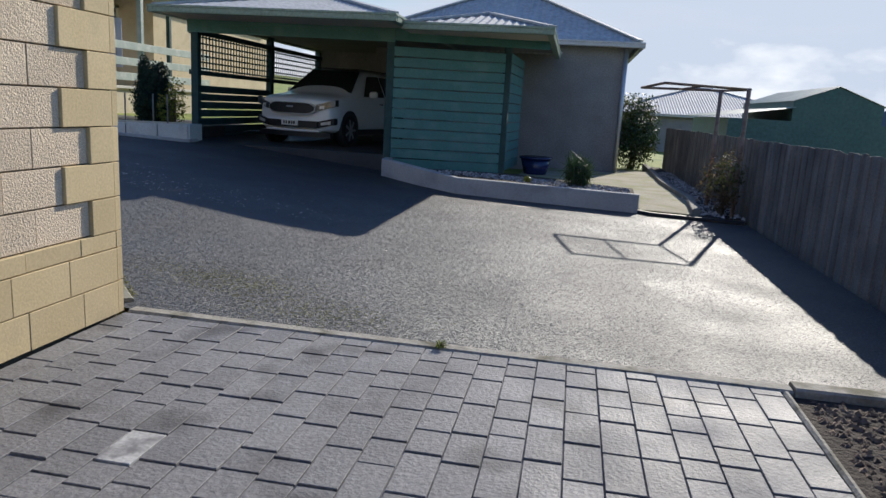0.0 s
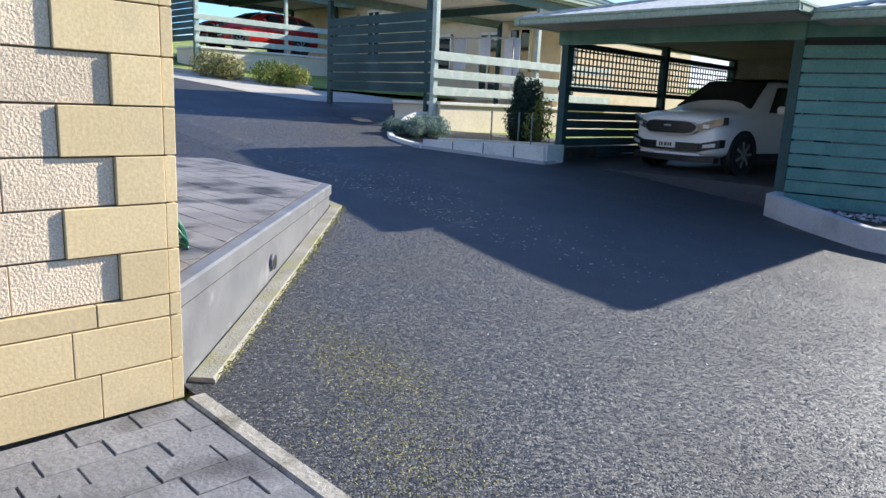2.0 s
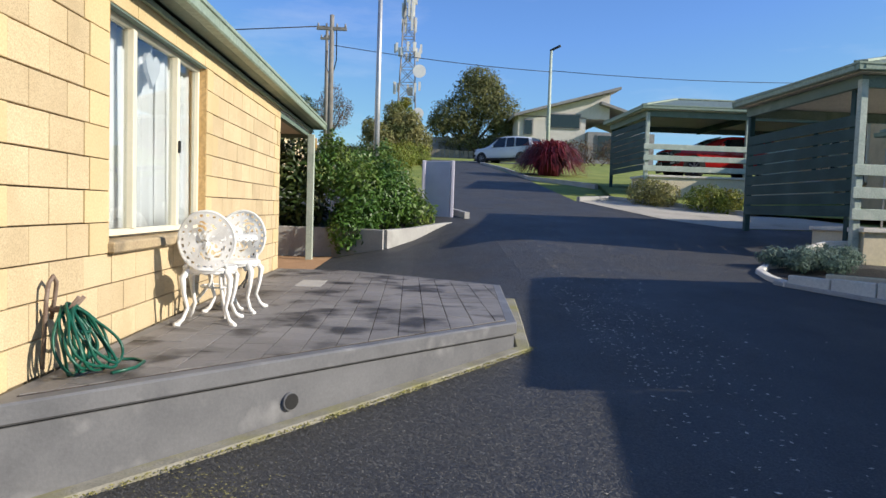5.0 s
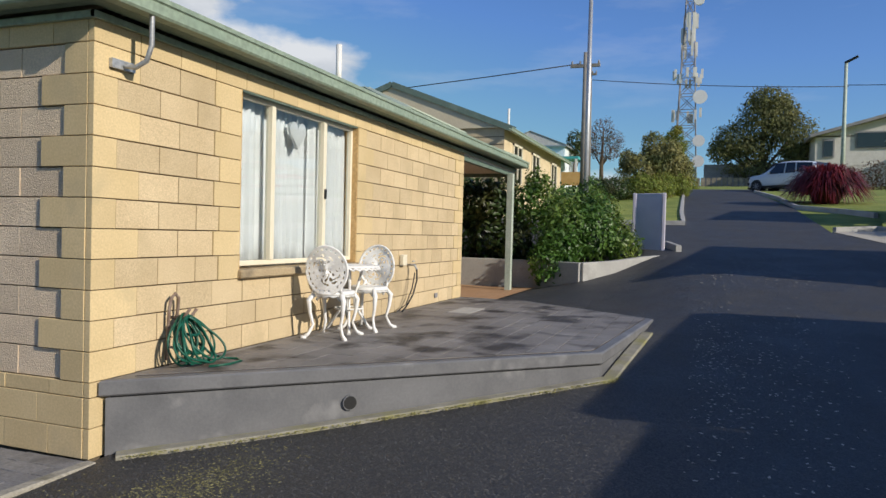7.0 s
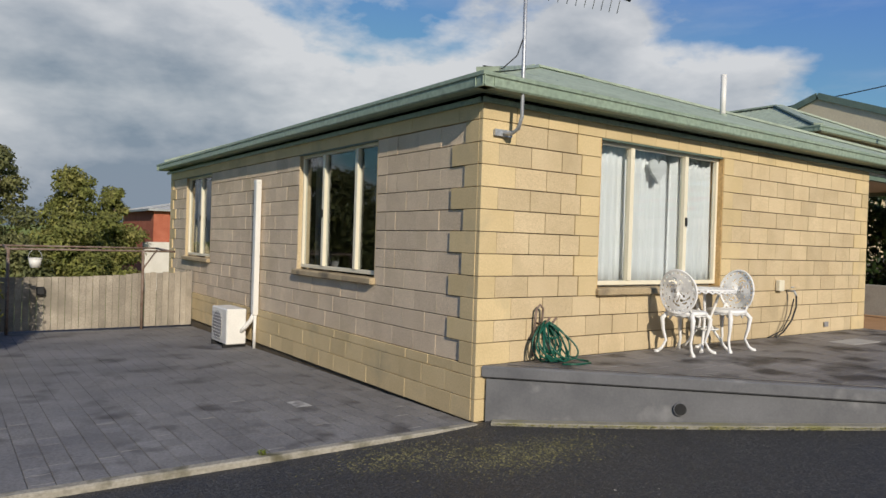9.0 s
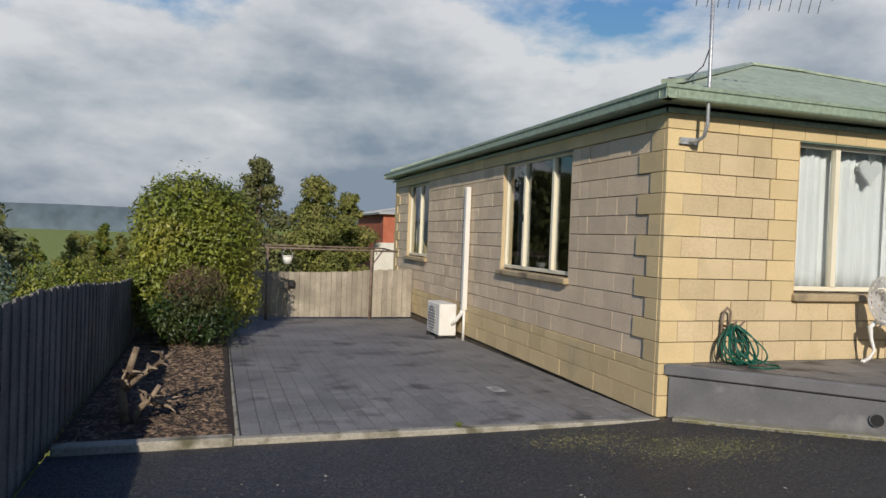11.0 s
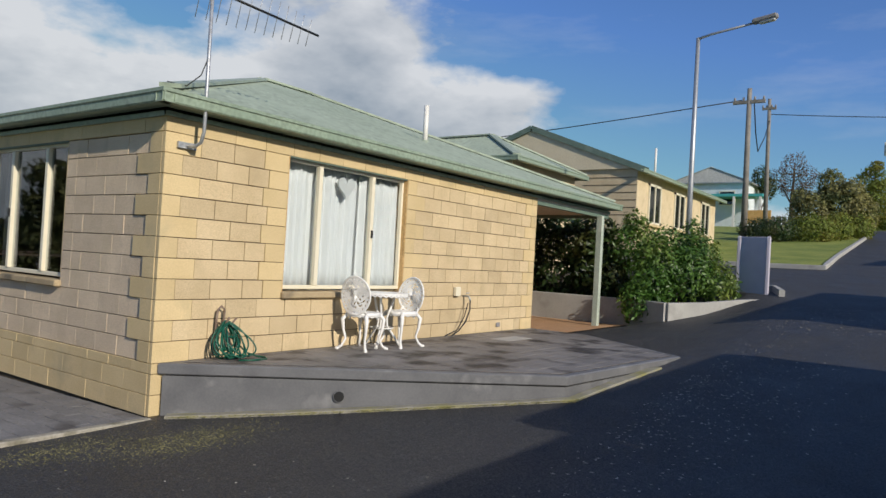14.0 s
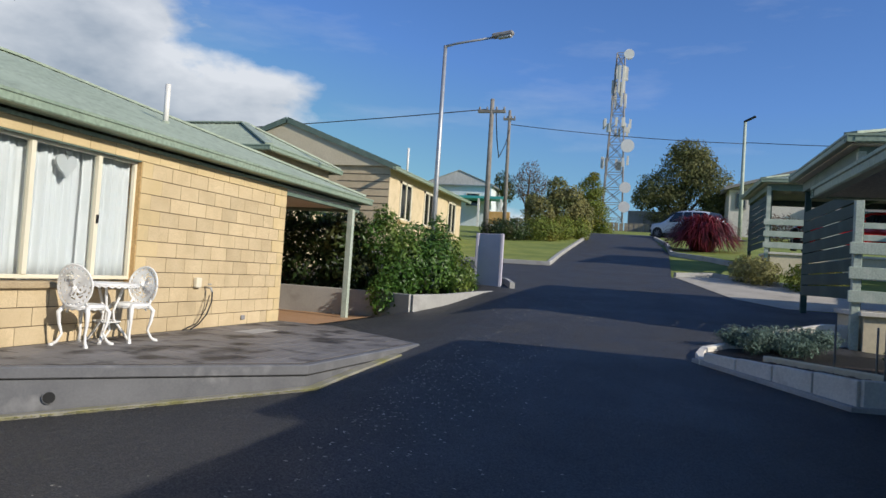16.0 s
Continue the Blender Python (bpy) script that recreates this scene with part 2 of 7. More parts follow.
M = dict(
    asphalt=asphalt_mat("asphalt"),
    grass=mat("grass", (0.15, 0.20, 0.035), (0.27, 0.30, 0.065), 0.9, 0.8, 30, 0.8, 60),
    far_land=mat("far_land", (0.06, 0.10, 0.04), (0.13, 0.15, 0.06), 0.95, 0.02, 0.3, 0),
    concrete=mat("concrete", (0.34, 0.33, 0.31), (0.44, 0.43, 0.40), 0.85, 1.5, 35, 0.1, 60, c3=(0.25, 0.24, 0.22), s3=2.2, f3=(0.58, 0.78), vary=0.45),
    old_concrete=mat("old_concrete", (0.30, 0.275, 0.22), (0.38, 0.35, 0.29), 0.9, 4, 45, 0.3, 60, c3=(0.11, 0.10, 0.06), s3=4.5, f3=(0.5, 0.66)),
    pale_concrete=mat("pale_concrete", (0.64, 0.60, 0.52), (0.72, 0.68, 0.60), 0.85, 2, 35, 0.1, 60, c3=(0.42, 0.38, 0.31), s3=3, f3=(0.58, 0.78), vary=0.45),
    dry_dirt=mat("dry_dirt", (0.30, 0.27, 0.18), (0.40, 0.36, 0.26), 0.95, 1.5, 50, 0.4, 50, c3=(0.24, 0.25, 0.09), s3=2, f3=(0.5, 0.68)),
    blue_glaze=mat("blue_glaze", (0.012, 0.02, 0.085), (0.02, 0.03, 0.12), 0.2, 4, 30, 0, spec=0.6),
    # distance haze is mixed into this blue-grey
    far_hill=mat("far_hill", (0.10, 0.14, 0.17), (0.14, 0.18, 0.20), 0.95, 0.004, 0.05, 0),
    sheet_cream=mat("cream_sheeting", (0.64, 0.55, 0.38), (0.70, 0.61, 0.43), 0.7, 1.5, 20, 0.03, 30, vary=0.4),
    head_glass=mat("headlight_glass", (0.05, 0.055, 0.06), (0.11, 0.115, 0.12), 0.08, 9, 40, 0, spec=0.7),
    silver_trim=mat("silver_trim", (0.34, 0.35, 0.36), (0.42, 0.43, 0.44), 0.35, 4, 40, 0, spec=0.6),
    render_wall=mat("rendered_wall", (0.115, 0.116, 0.122), (0.165, 0.165, 0.17), 0.45, 2.5, 50, 0.08, 70, c3=(0.26, 0.257, 0.255), s3=3.4, f3=(0.56, 0.74), vary=0.4, spec=0.5, rough2=0.58),
    moss=mat("mossy_concrete", (0.22, 0.205, 0.16), (0.32, 0.30, 0.24), 0.95, 5, 60, 0.3, 60, c3=(0.24, 0.225, 0.09), s3=3, f3=(0.48, 0.68), vary=0.5),
    lime_moss=mat("lime_moss", (0.16, 0.15, 0.045), (0.24, 0.22, 0.07), 0.95, 5, 60, 0, rnd=0.4, island=True),
    paver=mat("paver", (0.155, 0.150, 0.150), (0.225, 0.218, 0.213), 0.78, 1.1, 45, 0.3, 55, c3=(0.085, 0.08, 0.078), s3=2.1, f3=(0.55, 0.70), rnd=0.12, rough2=0.62, spec=0.4),
    deck_paver=mat("deck_paver", (0.165, 0.154, 0.146), (0.225, 0.212, 0.203), 0.60, 1.4, 45, 0.2, 55, c3=(0.045, 0.04, 0.037), s3=2.3, f3=(0.50, 0.64), rnd=0.08, vary=0.5),
    paver_pale=mat("paver_pale", (0.36, 0.35, 0.33), (0.46, 0.45, 0.43), 0.8, 8, 60, 0.1, 60, c3=(0.13, 0.125, 0.13), s3=5, f3=(0.5, 0.62)),
    paver_joint=mat("paver_joint", (0.11, 0.106, 0.106), (0.19, 0.185, 0.185), 0.9, 0.8, 60, 0.2, 80),
    block_rough=mat("split_block", (0.60, 0.475, 0.335), (0.68, 0.545, 0.39), 0.92, 3, 130, 0.5, 95, rnd=0.10, c3=(0.52, 0.42, 0.28), s3=1.3, f3=(0.56, 0.8)),
    block_face=mat("smooth_block", (0.53, 0.41, 0.245), (0.60, 0.475, 0.295), 0.9, 2.5, 120, 0.14, 70, c3=(0.44, 0.345, 0.205), s3=1.5, f3=(0.55, 0.78), rnd=0.10),
    block_plain=mat("plain_block", (0.57, 0.438, 0.235), (0.63, 0.49, 0.275), 0.88, 2.2, 70, 0.07, 70, c3=(0.42, 0.345, 0.21), s3=2.0, f3=(0.56, 0.78), rnd=0.08, vary=0.5),
    mortar=mat("mortar", (0.10, 0.078, 0.052), (0.15, 0.118, 0.075), 0.95, 4, 60, 0.3, 80),
    green_metal=mat("green_metal", (0.25, 0.315, 0.235), (0.28, 0.345, 0.262), 0.45, 1.0, 20, 0.02, 20, c3=(0.22, 0.29, 0.22), s3=1.5),
    green_roof=mat("green_roof", (0.31, 0.365, 0.28), (0.345, 0.40, 0.315), 0.5, 0.6, 8, 0.03, 20, c3=(0.36, 0.42, 0.33), s3=0.8),
    grey_roof=mat("grey_roof", (0.40, 0.40, 0.385), (0.48, 0.48, 0.46), 0.75, 0.6, 8, 0.03, 20, spec=0.2),
    green_dark=mat("green_paint_dark", (0.018, 0.052, 0.052), (0.028, 0.07, 0.068), 0.6, 2, 40, 0.08, 50, c3=(0.04, 0.085, 0.08), s3=2, spec=0.3),
    green_post=mat("green_paint_pale", (0.38, 0.44, 0.36), (0.46, 0.52, 0.44), 0.6, 3, 40, 0.1, 50, c3=(0.55, 0.58, 0.49), s3=4),
    green_fascia=mat("green_paint_mid", (0.12, 0.175, 0.14), (0.15, 0.205, 0.165), 0.55, 2, 40, 0.05, 50, c3=(0.18, 0.235, 0.19), s3=3),
    green_teal=mat("green_paint_teal", (0.055, 0.175, 0.165), (0.075, 0.21, 0.195), 0.5, 2, 40, 0.05, 50, c3=(0.10, 0.23, 0.21), s3=3),
    soffit=mat("soffit", (0.58, 0.54, 0.46), (0.64, 0.60, 0.52), 0.8, 2, 30, 0.03, 40),
    cream=mat("cream_frame", (0.72, 0.66, 0.50), (0.76, 0.70, 0.55), 0.45, 3, 30, 0.0, 40, vary=0.12),
    timber=mat("fence_timber", (0.27, 0.235, 0.185), (0.38, 0.33, 0.26), 0.9, 2.5, 50, 0.4, 40, c3=(0.21, 0.185, 0.145), s3=1.5, rnd=0.2),
    timber_dark=mat("old_fence_timber", (0.145, 0.135, 0.122), (0.21, 0.195, 0.172), 0.9, 2.5, 50, 0.4, 40, c3=(0.105, 0.098, 0.09), s3=1.5, rnd=0.22),
    reveal=mat("timber_reveal", (0.52, 0.33, 0.13), (0.58, 0.38, 0.17), 0.6, 3, 30, 0.1, 40),
    white=mat("white_paint", (0.76, 0.75, 0.72), (0.82, 0.81, 0.79), 0.5, 4, 50, 0.04, 60, c3=(0.62, 0.60, 0.55), s3=6, f3=(0.62, 0.8), vary=0.3),
    white_clean=mat("white_plastic", (0.70, 0.68, 0.63), (0.76, 0.74, 0.69), 0.4, 4, 50, 0.0, 60, vary=0.2),
    curtain=mat("curtain_cloth", (0.86, 0.85, 0.83), (0.91, 0.90, 0.89), 0.9, 4, 60, 0.0, 90, vary=0.12),
    drape=mat("drape_cloth", (0.17, 0.15, 0.135), (0.22, 0.20, 0.18), 0.9, 4, 60, 0.0, 90, vary=0.3),
    # near-black in place of room shade; also colours the carport's rear door
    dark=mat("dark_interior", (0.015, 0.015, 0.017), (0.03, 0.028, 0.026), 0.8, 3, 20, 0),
    black=mat("black_plastic", (0.012, 0.012, 0.013), (0.02, 0.02, 0.02), 0.5, 5, 60, 0.03),
    tyre=mat("tyre_rubber", (0.015, 0.015, 0.016), (0.025, 0.025, 0.025), 0.85, 5, 60, 0.2),
    steel=mat("galvanised_steel", (0.42, 0.43, 0.44), (0.52, 0.53, 0.54), 0.45, 3, 40, 0.05, 60, metal=0.6),
    pole_wood=mat("pole_wood", (0.19, 0.175, 0.155), (0.27, 0.25, 0.225), 0.9, 3, 40, 0.4, 30),
    bark=mat("bark", (0.09, 0.065, 0.045), (0.16, 0.12, 0.085), 0.95, 4, 40, 0.8, 25),
    drift=mat("weathered_wood", (0.15, 0.105, 0.07), (0.31, 0.24, 0.17), 0.9, 9, 40, 0.6, 30, rnd=0.3),
    soil=mat("soil", (0.03, 0.022, 0.016), (0.055, 0.04, 0.03), 0.95, 5, 60, 0.9, 40),
    mulch=mat("bark_mulch", (0.095, 0.064, 0.045), (0.20, 0.14, 0.095), 0.95, 6, 60, 0.5, 40, rnd=0.5, island=True),
    pebble=mat("pebble", (0.25, 0.23, 0.22), (0.42, 0.40, 0.38), 0.85, 6, 60, 0.2, 40, rnd=0.45, island=True),
    sill_block=mat("sill_block", (0.36, 0.275, 0.165), (0.46, 0.36, 0.22), 0.9, 3, 60, 0.2, 60, c3=(0.17, 0.14, 0.095), s3=4, f3=(0.52, 0.7)),
    apron=mat("apron_concrete", (0.40, 0.365, 0.30), (0.47, 0.43, 0.36), 0.9, 1.2, 45, 0.2, 60, c3=(0.33, 0.30, 0.24), s3=2.5, f3=(0.55, 0.75), vary=0.5),
    rust=mat("rusty_steel", (0.16, 0.10, 0.07), (0.26, 0.20, 0.16), 0.7, 8, 60, 0.2, 80),
    litter=mat("petal_litter", (0.34, 0.31, 0.27), (0.46, 0.43, 0.38), 0.9, 5, 60, 0, rnd=0.3, island=True),
    dry_moss=mat("dry_moss", (0.16, 0.15, 0.06), (0.24, 0.22, 0.10), 0.95, 5, 60, 0, rnd=0.4, island=True),
    hose=mat("green_hose", (0.006, 0.075, 0.048), (0.01, 0.10, 0.062), 0.35, 5, 40, 0.02),
    brick_floor=mat("entry_paving", (0.42, 0.24, 0.12), (0.48, 0.29, 0.16), 0.85, 4, 50, 0.2, 60),
    car_white=mat("car_white_paint", (0.74, 0.75, 0.76), (0.78, 0.79, 0.80), 0.16, 1, 10, 0, spec=0.6, vary=0.03),
    car_red=mat("car_red_paint", (0.42, 0.012, 0.012), (0.48, 0.018, 0.016), 0.18, 1, 10, 0, spec=0.6, vary=0.03),
    car_silver=mat("car_silver_paint", (0.60, 0.62, 0.64), (0.66, 0.68, 0.70), 0.2, 1, 10, 0, spec=0.6, vary=0.03),
    chrome=mat("chrome", (0.75, 0.75, 0.76), (0.8, 0.8, 0.8), 0.12, 2, 20, 0, metal=1.0),
    car_glass=mat("car_glass", (0.012, 0.014, 0.016), (0.018, 0.02, 0.022), 0.04, 2, 20, 0, spec=0.7),
    lamp_glass=mat("lamp_glass", (0.45, 0.46, 0.47), (0.6, 0.6, 0.6), 0.1, 9, 60, 0, spec=0.7),
    house_cream=mat("cream_brick", (0.60, 0.48, 0.30), (0.67, 0.545, 0.355), 0.9, 2, 30, 0.25, 30, c3=(0.54, 0.43, 0.27), s3=3, vary=0.5),
    house_grey=mat("house_render_grey", (0.24, 0.23, 0.23), (0.30, 0.29, 0.285), 0.9, 2, 30, 0.2, 30),
    house_modern=mat("pale_render", (0.60, 0.56, 0.50), (0.66, 0.62, 0.56), 0.9, 2, 30, 0.05, 30),
    weatherboard=mat("pale_weatherboard", (0.66, 0.72, 0.74), (0.72, 0.78, 0.80), 0.7, 2, 30, 0.05, 30),
    teal=mat("teal_trim", (0.06, 0.36, 0.36), (0.08, 0.42, 0.41), 0.6, 2, 30, 0.03, 30),
    orange=mat("orange_timber", (0.58, 0.33, 0.10), (0.66, 0.40, 0.15), 0.8, 2, 30, 0.05, 30),
    red_brick=mat("red_brick", (0.36, 0.10, 0.055), (0.44, 0.14, 0.08), 0.9, 2, 30, 0.2, 30),
    shed_green=mat("shed_sheet", (0.06, 0.125, 0.12), (0.08, 0.15, 0.14), 0.55, 1, 12, 0.05, 30),
    sign_face=mat("sign_face", (0.50, 0.47, 0.54), (0.55, 0.52, 0.59), 0.5, 3, 30, 0.02, 40, vary=0.15),
    window_glass=glass_mat("window_glass", (0.80, 0.84, 0.86)),
    dark_glass=mat("dark_window_glass", (0.012, 0.014, 0.016), (0.02, 0.022, 0.024), 0.03, 2, 20, 0, spec=0.8),
    towel=mat("washing_cloth", (0.55, 0.58, 0.68), (0.68, 0.68, 0.72), 0.95, 4, 60, 0.1, 60),
    leaf_shrub=leaf_mat("leaf_shrub", (0.058, 0.135, 0.02), (0.105, 0.20, 0.036), (0.17, 0.22, 0.04)),
    leaf_dark=leaf_mat("leaf_dark", (0.025, 0.055, 0.015), (0.05, 0.085, 0.022), (0.10, 0.10, 0.03)),
    leaf_hedge=leaf_mat("leaf_hedge", (0.13, 0.17, 0.025), (0.25, 0.27, 0.042), (0.34, 0.32, 0.06)),
    leaf_brown=leaf_mat("leaf_twiggy", (0.13, 0.075, 0.05), (0.19, 0.12, 0.08), (0.08, 0.09, 0.03), 0.8),
    leaf_flax=leaf_mat("leaf_flax", (0.13, 0.016, 0.026), (0.21, 0.03, 0.036), (0.06, 0.012, 0.012), 0.4),
    leaf_yellow=leaf_mat("leaf_yellow_green", (0.21, 0.20, 0.065), (0.30, 0.28, 0.10), (0.13, 0.16, 0.05), 0.6),
    leaf_juniper=leaf_mat("leaf_juniper", (0.09, 0.15, 0.11), (0.17, 0.245, 0.20), (0.27, 0.33, 0.29), 0.7),
    leaf_black=leaf_mat("leaf_blackish", (0.010, 0.030, 0.016), (0.022, 0.05, 0.026), (0.035, 0.07, 0.03), 0.6),
    leaf_gum=leaf_mat("leaf_gum", (0.11, 0.12, 0.045), (0.17, 0.18, 0.065), (0.22, 0.21, 0.08), 0.75),
    leaf_conifer=leaf_mat("leaf_conifer", (0.15, 0.165, 0.04), (0.23, 0.235, 0.062), (0.29, 0.27, 0.085), 0.8),
    leaf_lime=leaf_mat("leaf_lime", (0.12, 0.17, 0.02), (0.19, 0.22, 0.035), (0.24, 0.20, 0.03), 0.7),
)

# ---- building helpers ----


def hull(bm, pts):
    """A convex solid over eight corners: four below, four above, in ring order."""
    v = [bm.verts.new(p) for p in pts]
    for f in ((3, 2, 1, 0), (4, 5, 6, 7), (0, 1, 5, 4), (1, 2, 6, 5), (2, 3, 7, 6), (3, 0, 4, 7)):
        bm.faces.new([v[i] for i in f])


def box(bm, x0, x1, y0, y1, z0, z1):
    x0, x1 = min(x0, x1), max(x0, x1)
    y0, y1 = min(y0, y1), max(y0, y1)
    hull(bm, [(x0, y0, z0), (x1, y0, z0), (x1, y1, z0), (x0, y1, z0), (x0, y0, z1), (x1, y0, z1), (x1, y1, z1), (x0, y1, z1)])


def beam(bm, a, b, w, h, up=(0, 0, 1)):
    """A bar with a w by h section from a to b."""
    a, b = Vector(a), Vector(b)
    d = (b - a).normalized()
    s = d.cross(Vector(up))
    s = s.normalized() if s.length > 1e-4 else Vector((1, 0, 0))
    u = s.cross(d).normalized()
    ring = [s * -w / 2 + u * -h / 2, s * w / 2 + u * -h / 2, s * w / 2 + u * h / 2, s * -w / 2 + u * h / 2]
    hull(bm, [a + r for r in ring] + [b + r for r in ring])


def tube(bm, pts, radii, sides=8):
    """A round tube along points, with a radius for each."""
    if isinstance(radii, (int, float)):
        radii = [radii] * len(pts)
    pts = [Vector(p) for p in pts]
    rings = []
    prev = None
    for i, p in enumerate(pts):
        d = (pts[min(i + 1, len(pts) - 1)] - pts[max(i - 1, 0)]).normalized()
        s = d.orthogonal().normalized() if prev is None else (prev - d * prev.dot(d)).normalized()
        prev = s
        u = d.cross(s)
        rings.append([bm.verts.new(p + (s * math.cos(a) + u * math.sin(a)) * radii[i]) for a in [2 * math.pi * k / sides for k in range(sides)]])
    for r0, r1 in zip(rings, rings[1:]):
        for k in range(sides):
            f = bm.faces.new((r0[k], r0[(k + 1) % sides], r1[(k + 1) % sides], r1[k]))
            f.smooth = True
    bm.faces.new(rings[0][::-1])
    bm.faces.new(rings[-1])


def disc(bm, c, axis, r, h, sides=20):
    c, axis = Vector(c), Vector(axis).normalized()
    tube(bm, [c - axis * h / 2, c + axis * h / 2], r, sides)


def finish(bm, name, material, bevel=0.0, smooth=False):
    bmesh.ops.recalc_face_normals(bm, faces=bm.faces)
    if bevel:
        bmesh.ops.bevel(bm, geom=list(bm.edges), offset=bevel, segments=1, affect="EDGES", clamp_overlap=True)
    me = bpy.data.meshes.new(name)
    bm.to_mesh(me)
    bm.free()
    me.materials.append(M[material])
    if smooth:
        for p in me.polygons:
            p.use_smooth = True
    return me


def part(name, bm, material, parent, label="", bevel=0.0, smooth=False):
    ob = new(name, finish(bm, name, material, bevel, smooth))
    ob.parent = parent
    return tagged(ob, label)


def solo(name, bm, material, label, category, group="", kind="", bevel=0.0, smooth=False):
    return tagged(new(name, finish(bm, name, material, bevel, smooth)), label, category, group, kind)


def empty(name, label, category, group="", kind="", at=None):
    ob = tagged(new(name), label, category, group, kind)
    if at is not None:
        ob.matrix_basis = at
    return ob


def boxes(*rows):
    bm = bmesh.new()
    for r in rows:
        box(bm, *r)
    return bm


def beams(w, h, *pairs):
    bm = bmesh.new()
    for a, b in pairs:
        beam(bm, a, b, w, h)
    return bm


def step(a, b, v):
    t = min(1.0, max(0.0, (v - a) / (b - a)))
    return t * t * (3 - 2 * t)


def land(x, y):
    """The height of the ground: flat by the patio, rising up the drive, lower along the porch."""
    xx = max(x, -47.0)
    z = 0.1055 * (math.sqrt(xx * xx + 1) - xx) / 2 - 0.05
    if x < -47:
        z += 0.08 * min(-47 - x, 60)
    z -= 0.33 * (1 - step(1.8, 4.0, y)) * step(3.0, 7.0, -x) * (1 - step(10.6, 12.4, -x))
    w = (1 - step(0.2, 1.9, y)) * step(6.9, 7.6, -x) * (1 - step(10.95, 12.0, -x)) * (1 - step(4.0, 6.0, -y))
    z += (min(z, 0.42) - z) * w
    if y < -9:
        z -= 0.07 * min(-9 - y, 60) * (1 - step(8, 26, -x))
    if x > 5.4:
        z -= 0.10 * min(x - 5.4, 70)
    return z


def sheet(outline, dz, cell, name, material, label, category, kind="structure", edge=0.0):
    """A flat outline cut into cells and laid on the land."""
    bm = bmesh.new()
    bm.faces.new([bm.verts.new((x, y, 0)) for x, y in outline])
    bmesh.ops.triangulate(bm, faces=bm.faces)
    xs, ys = [p[0] for p in outline], [p[1] for p in outline]
    for axis, lo, hi in ((0, min(xs), max(xs)), (1, min(ys), max(ys))):
        v = math.ceil(lo / cell) * cell + 1e-3
        while v < hi:
            co, no = [0, 0, 0], [0, 0, 0]
            co[axis], no[axis] = v, 1
            bmesh.ops.bisect_plane(bm, geom=bm.verts[:] + bm.edges[:] + bm.faces[:], plane_co=co, plane_no=no)
            v += cell
    for v in bm.verts:
        v.co.z = land(v.co.x, v.co.y) + dz
    if edge:
        ext = bmesh.ops.extrude_face_region(bm, geom=bm.faces[:])
        for v in [g for g in ext["geom"] if isinstance(g, bmesh.types.BMVert)]:
            v.co.z -= edge
    return solo(name, bm, material, label, category, "", kind, smooth=False)


def kerb(pts, w, h, name, material, label, category="kerb", sink=0.1, level=None):
    """A kerb or low wall along points, following the land."""
    bm = bmesh.new()
    fine = []
    for (x0, y0), (x1, y1) in zip(pts, pts[1:]):
        k = max(1, int(math.hypot(x1 - x0, y1 - y0) / 0.8))
        fine += [(x0 + (x1 - x0) * i / k, y0 + (y1 - y0) * i / k) for i in range(k)]
    fine.append(pts[-1])
    rings = []
    for i, (x, y) in enumerate(fine):
        a, b = fine[max(i - 1, 0)], fine[min(i + 1, len(fine) - 1)]
        d = Vector((b[0] - a[0], b[1] - a[1])).normalized()
        s = Vector((-d.y, d.x)) * w / 2
        z = land(x, y)
        top = (z + h) if level is None else level(x, y)
        r = 0.012
        rings.append([bm.verts.new(p) for p in ((x - s.x, y - s.y, z - sink), (x - s.x, y - s.y, top - r), (x - s.x * (1 - 2 * r / w), y - s.y * (1 - 2 * r / w), top), (x + s.x * (1 - 2 * r / w), y + s.y * (1 - 2 * r / w), top), (x + s.x, y + s.y, top - r), (x + s.x, y + s.y, z - sink))])
    for r0, r1 in zip(rings, rings[1:]):
        for k in range(6):
            bm.faces.new((r0[k], r0[(k + 1) % 6], r1[(k + 1) % 6], r1[k]))
    bm.faces.new(rings[0][::-1])
    bm.faces.new(rings[-1])
    return solo(name, bm, material, label, category, "", "structure")


rng = np.random.default_rng(7)


def leaves(blobs, n, size, shell=0.35, droop=0.2, slim=0.45, clumps=0):
    """Many small leaves over the outside of soft blobs (x, y, z, rx, ry, rz)."""
    blobs = np.array(blobs, float)
    vol = (blobs[:, 3] * blobs[:, 4] * blobs[:, 5]) ** (2 / 3)
    pick = rng.choice(len(blobs), n, p=vol / vol.sum())
    d = rng.normal(size=(n, 3))
    d /= np.linalg.norm(d, axis=1)[:, None]
    if clumps:
        hubs = rng.normal(size=(clumps, 3))
        hubs /= np.linalg.norm(hubs, axis=1)[:, None]
        d = d * 0.55 + hubs[rng.integers(0, clumps, n)]
        d /= np.linalg.norm(d, axis=1)[:, None]
    r = 1 - shell * rng.random(n) ** 1.5 + 0.10 * rng.normal(size=n)
    c = blobs[pick, :3] + d * blobs[pick, 3:] * r[:, None]
    out = d + rng.normal(size=(n, 3)) * 0.55
    out[:, 2] += 0.25
    out /= np.linalg.norm(out, axis=1)[:, None]
    a = np.cross(out, rng.normal(size=(n, 3)))
    a /= np.linalg.norm(a, axis=1)[:, None] + 1e-9
    a[:, 2] -= droop
    b = np.cross(out, a)
    s = size * (0.6 + 0.8 * rng.random(n))[:, None]
    quad = np.stack([c - a * s * 0.5, c + b * s * slim * 0.5, c + a * s * 0.5 + out * s * 0.08, c - b * s * slim * 0.5], 1)
    return quad


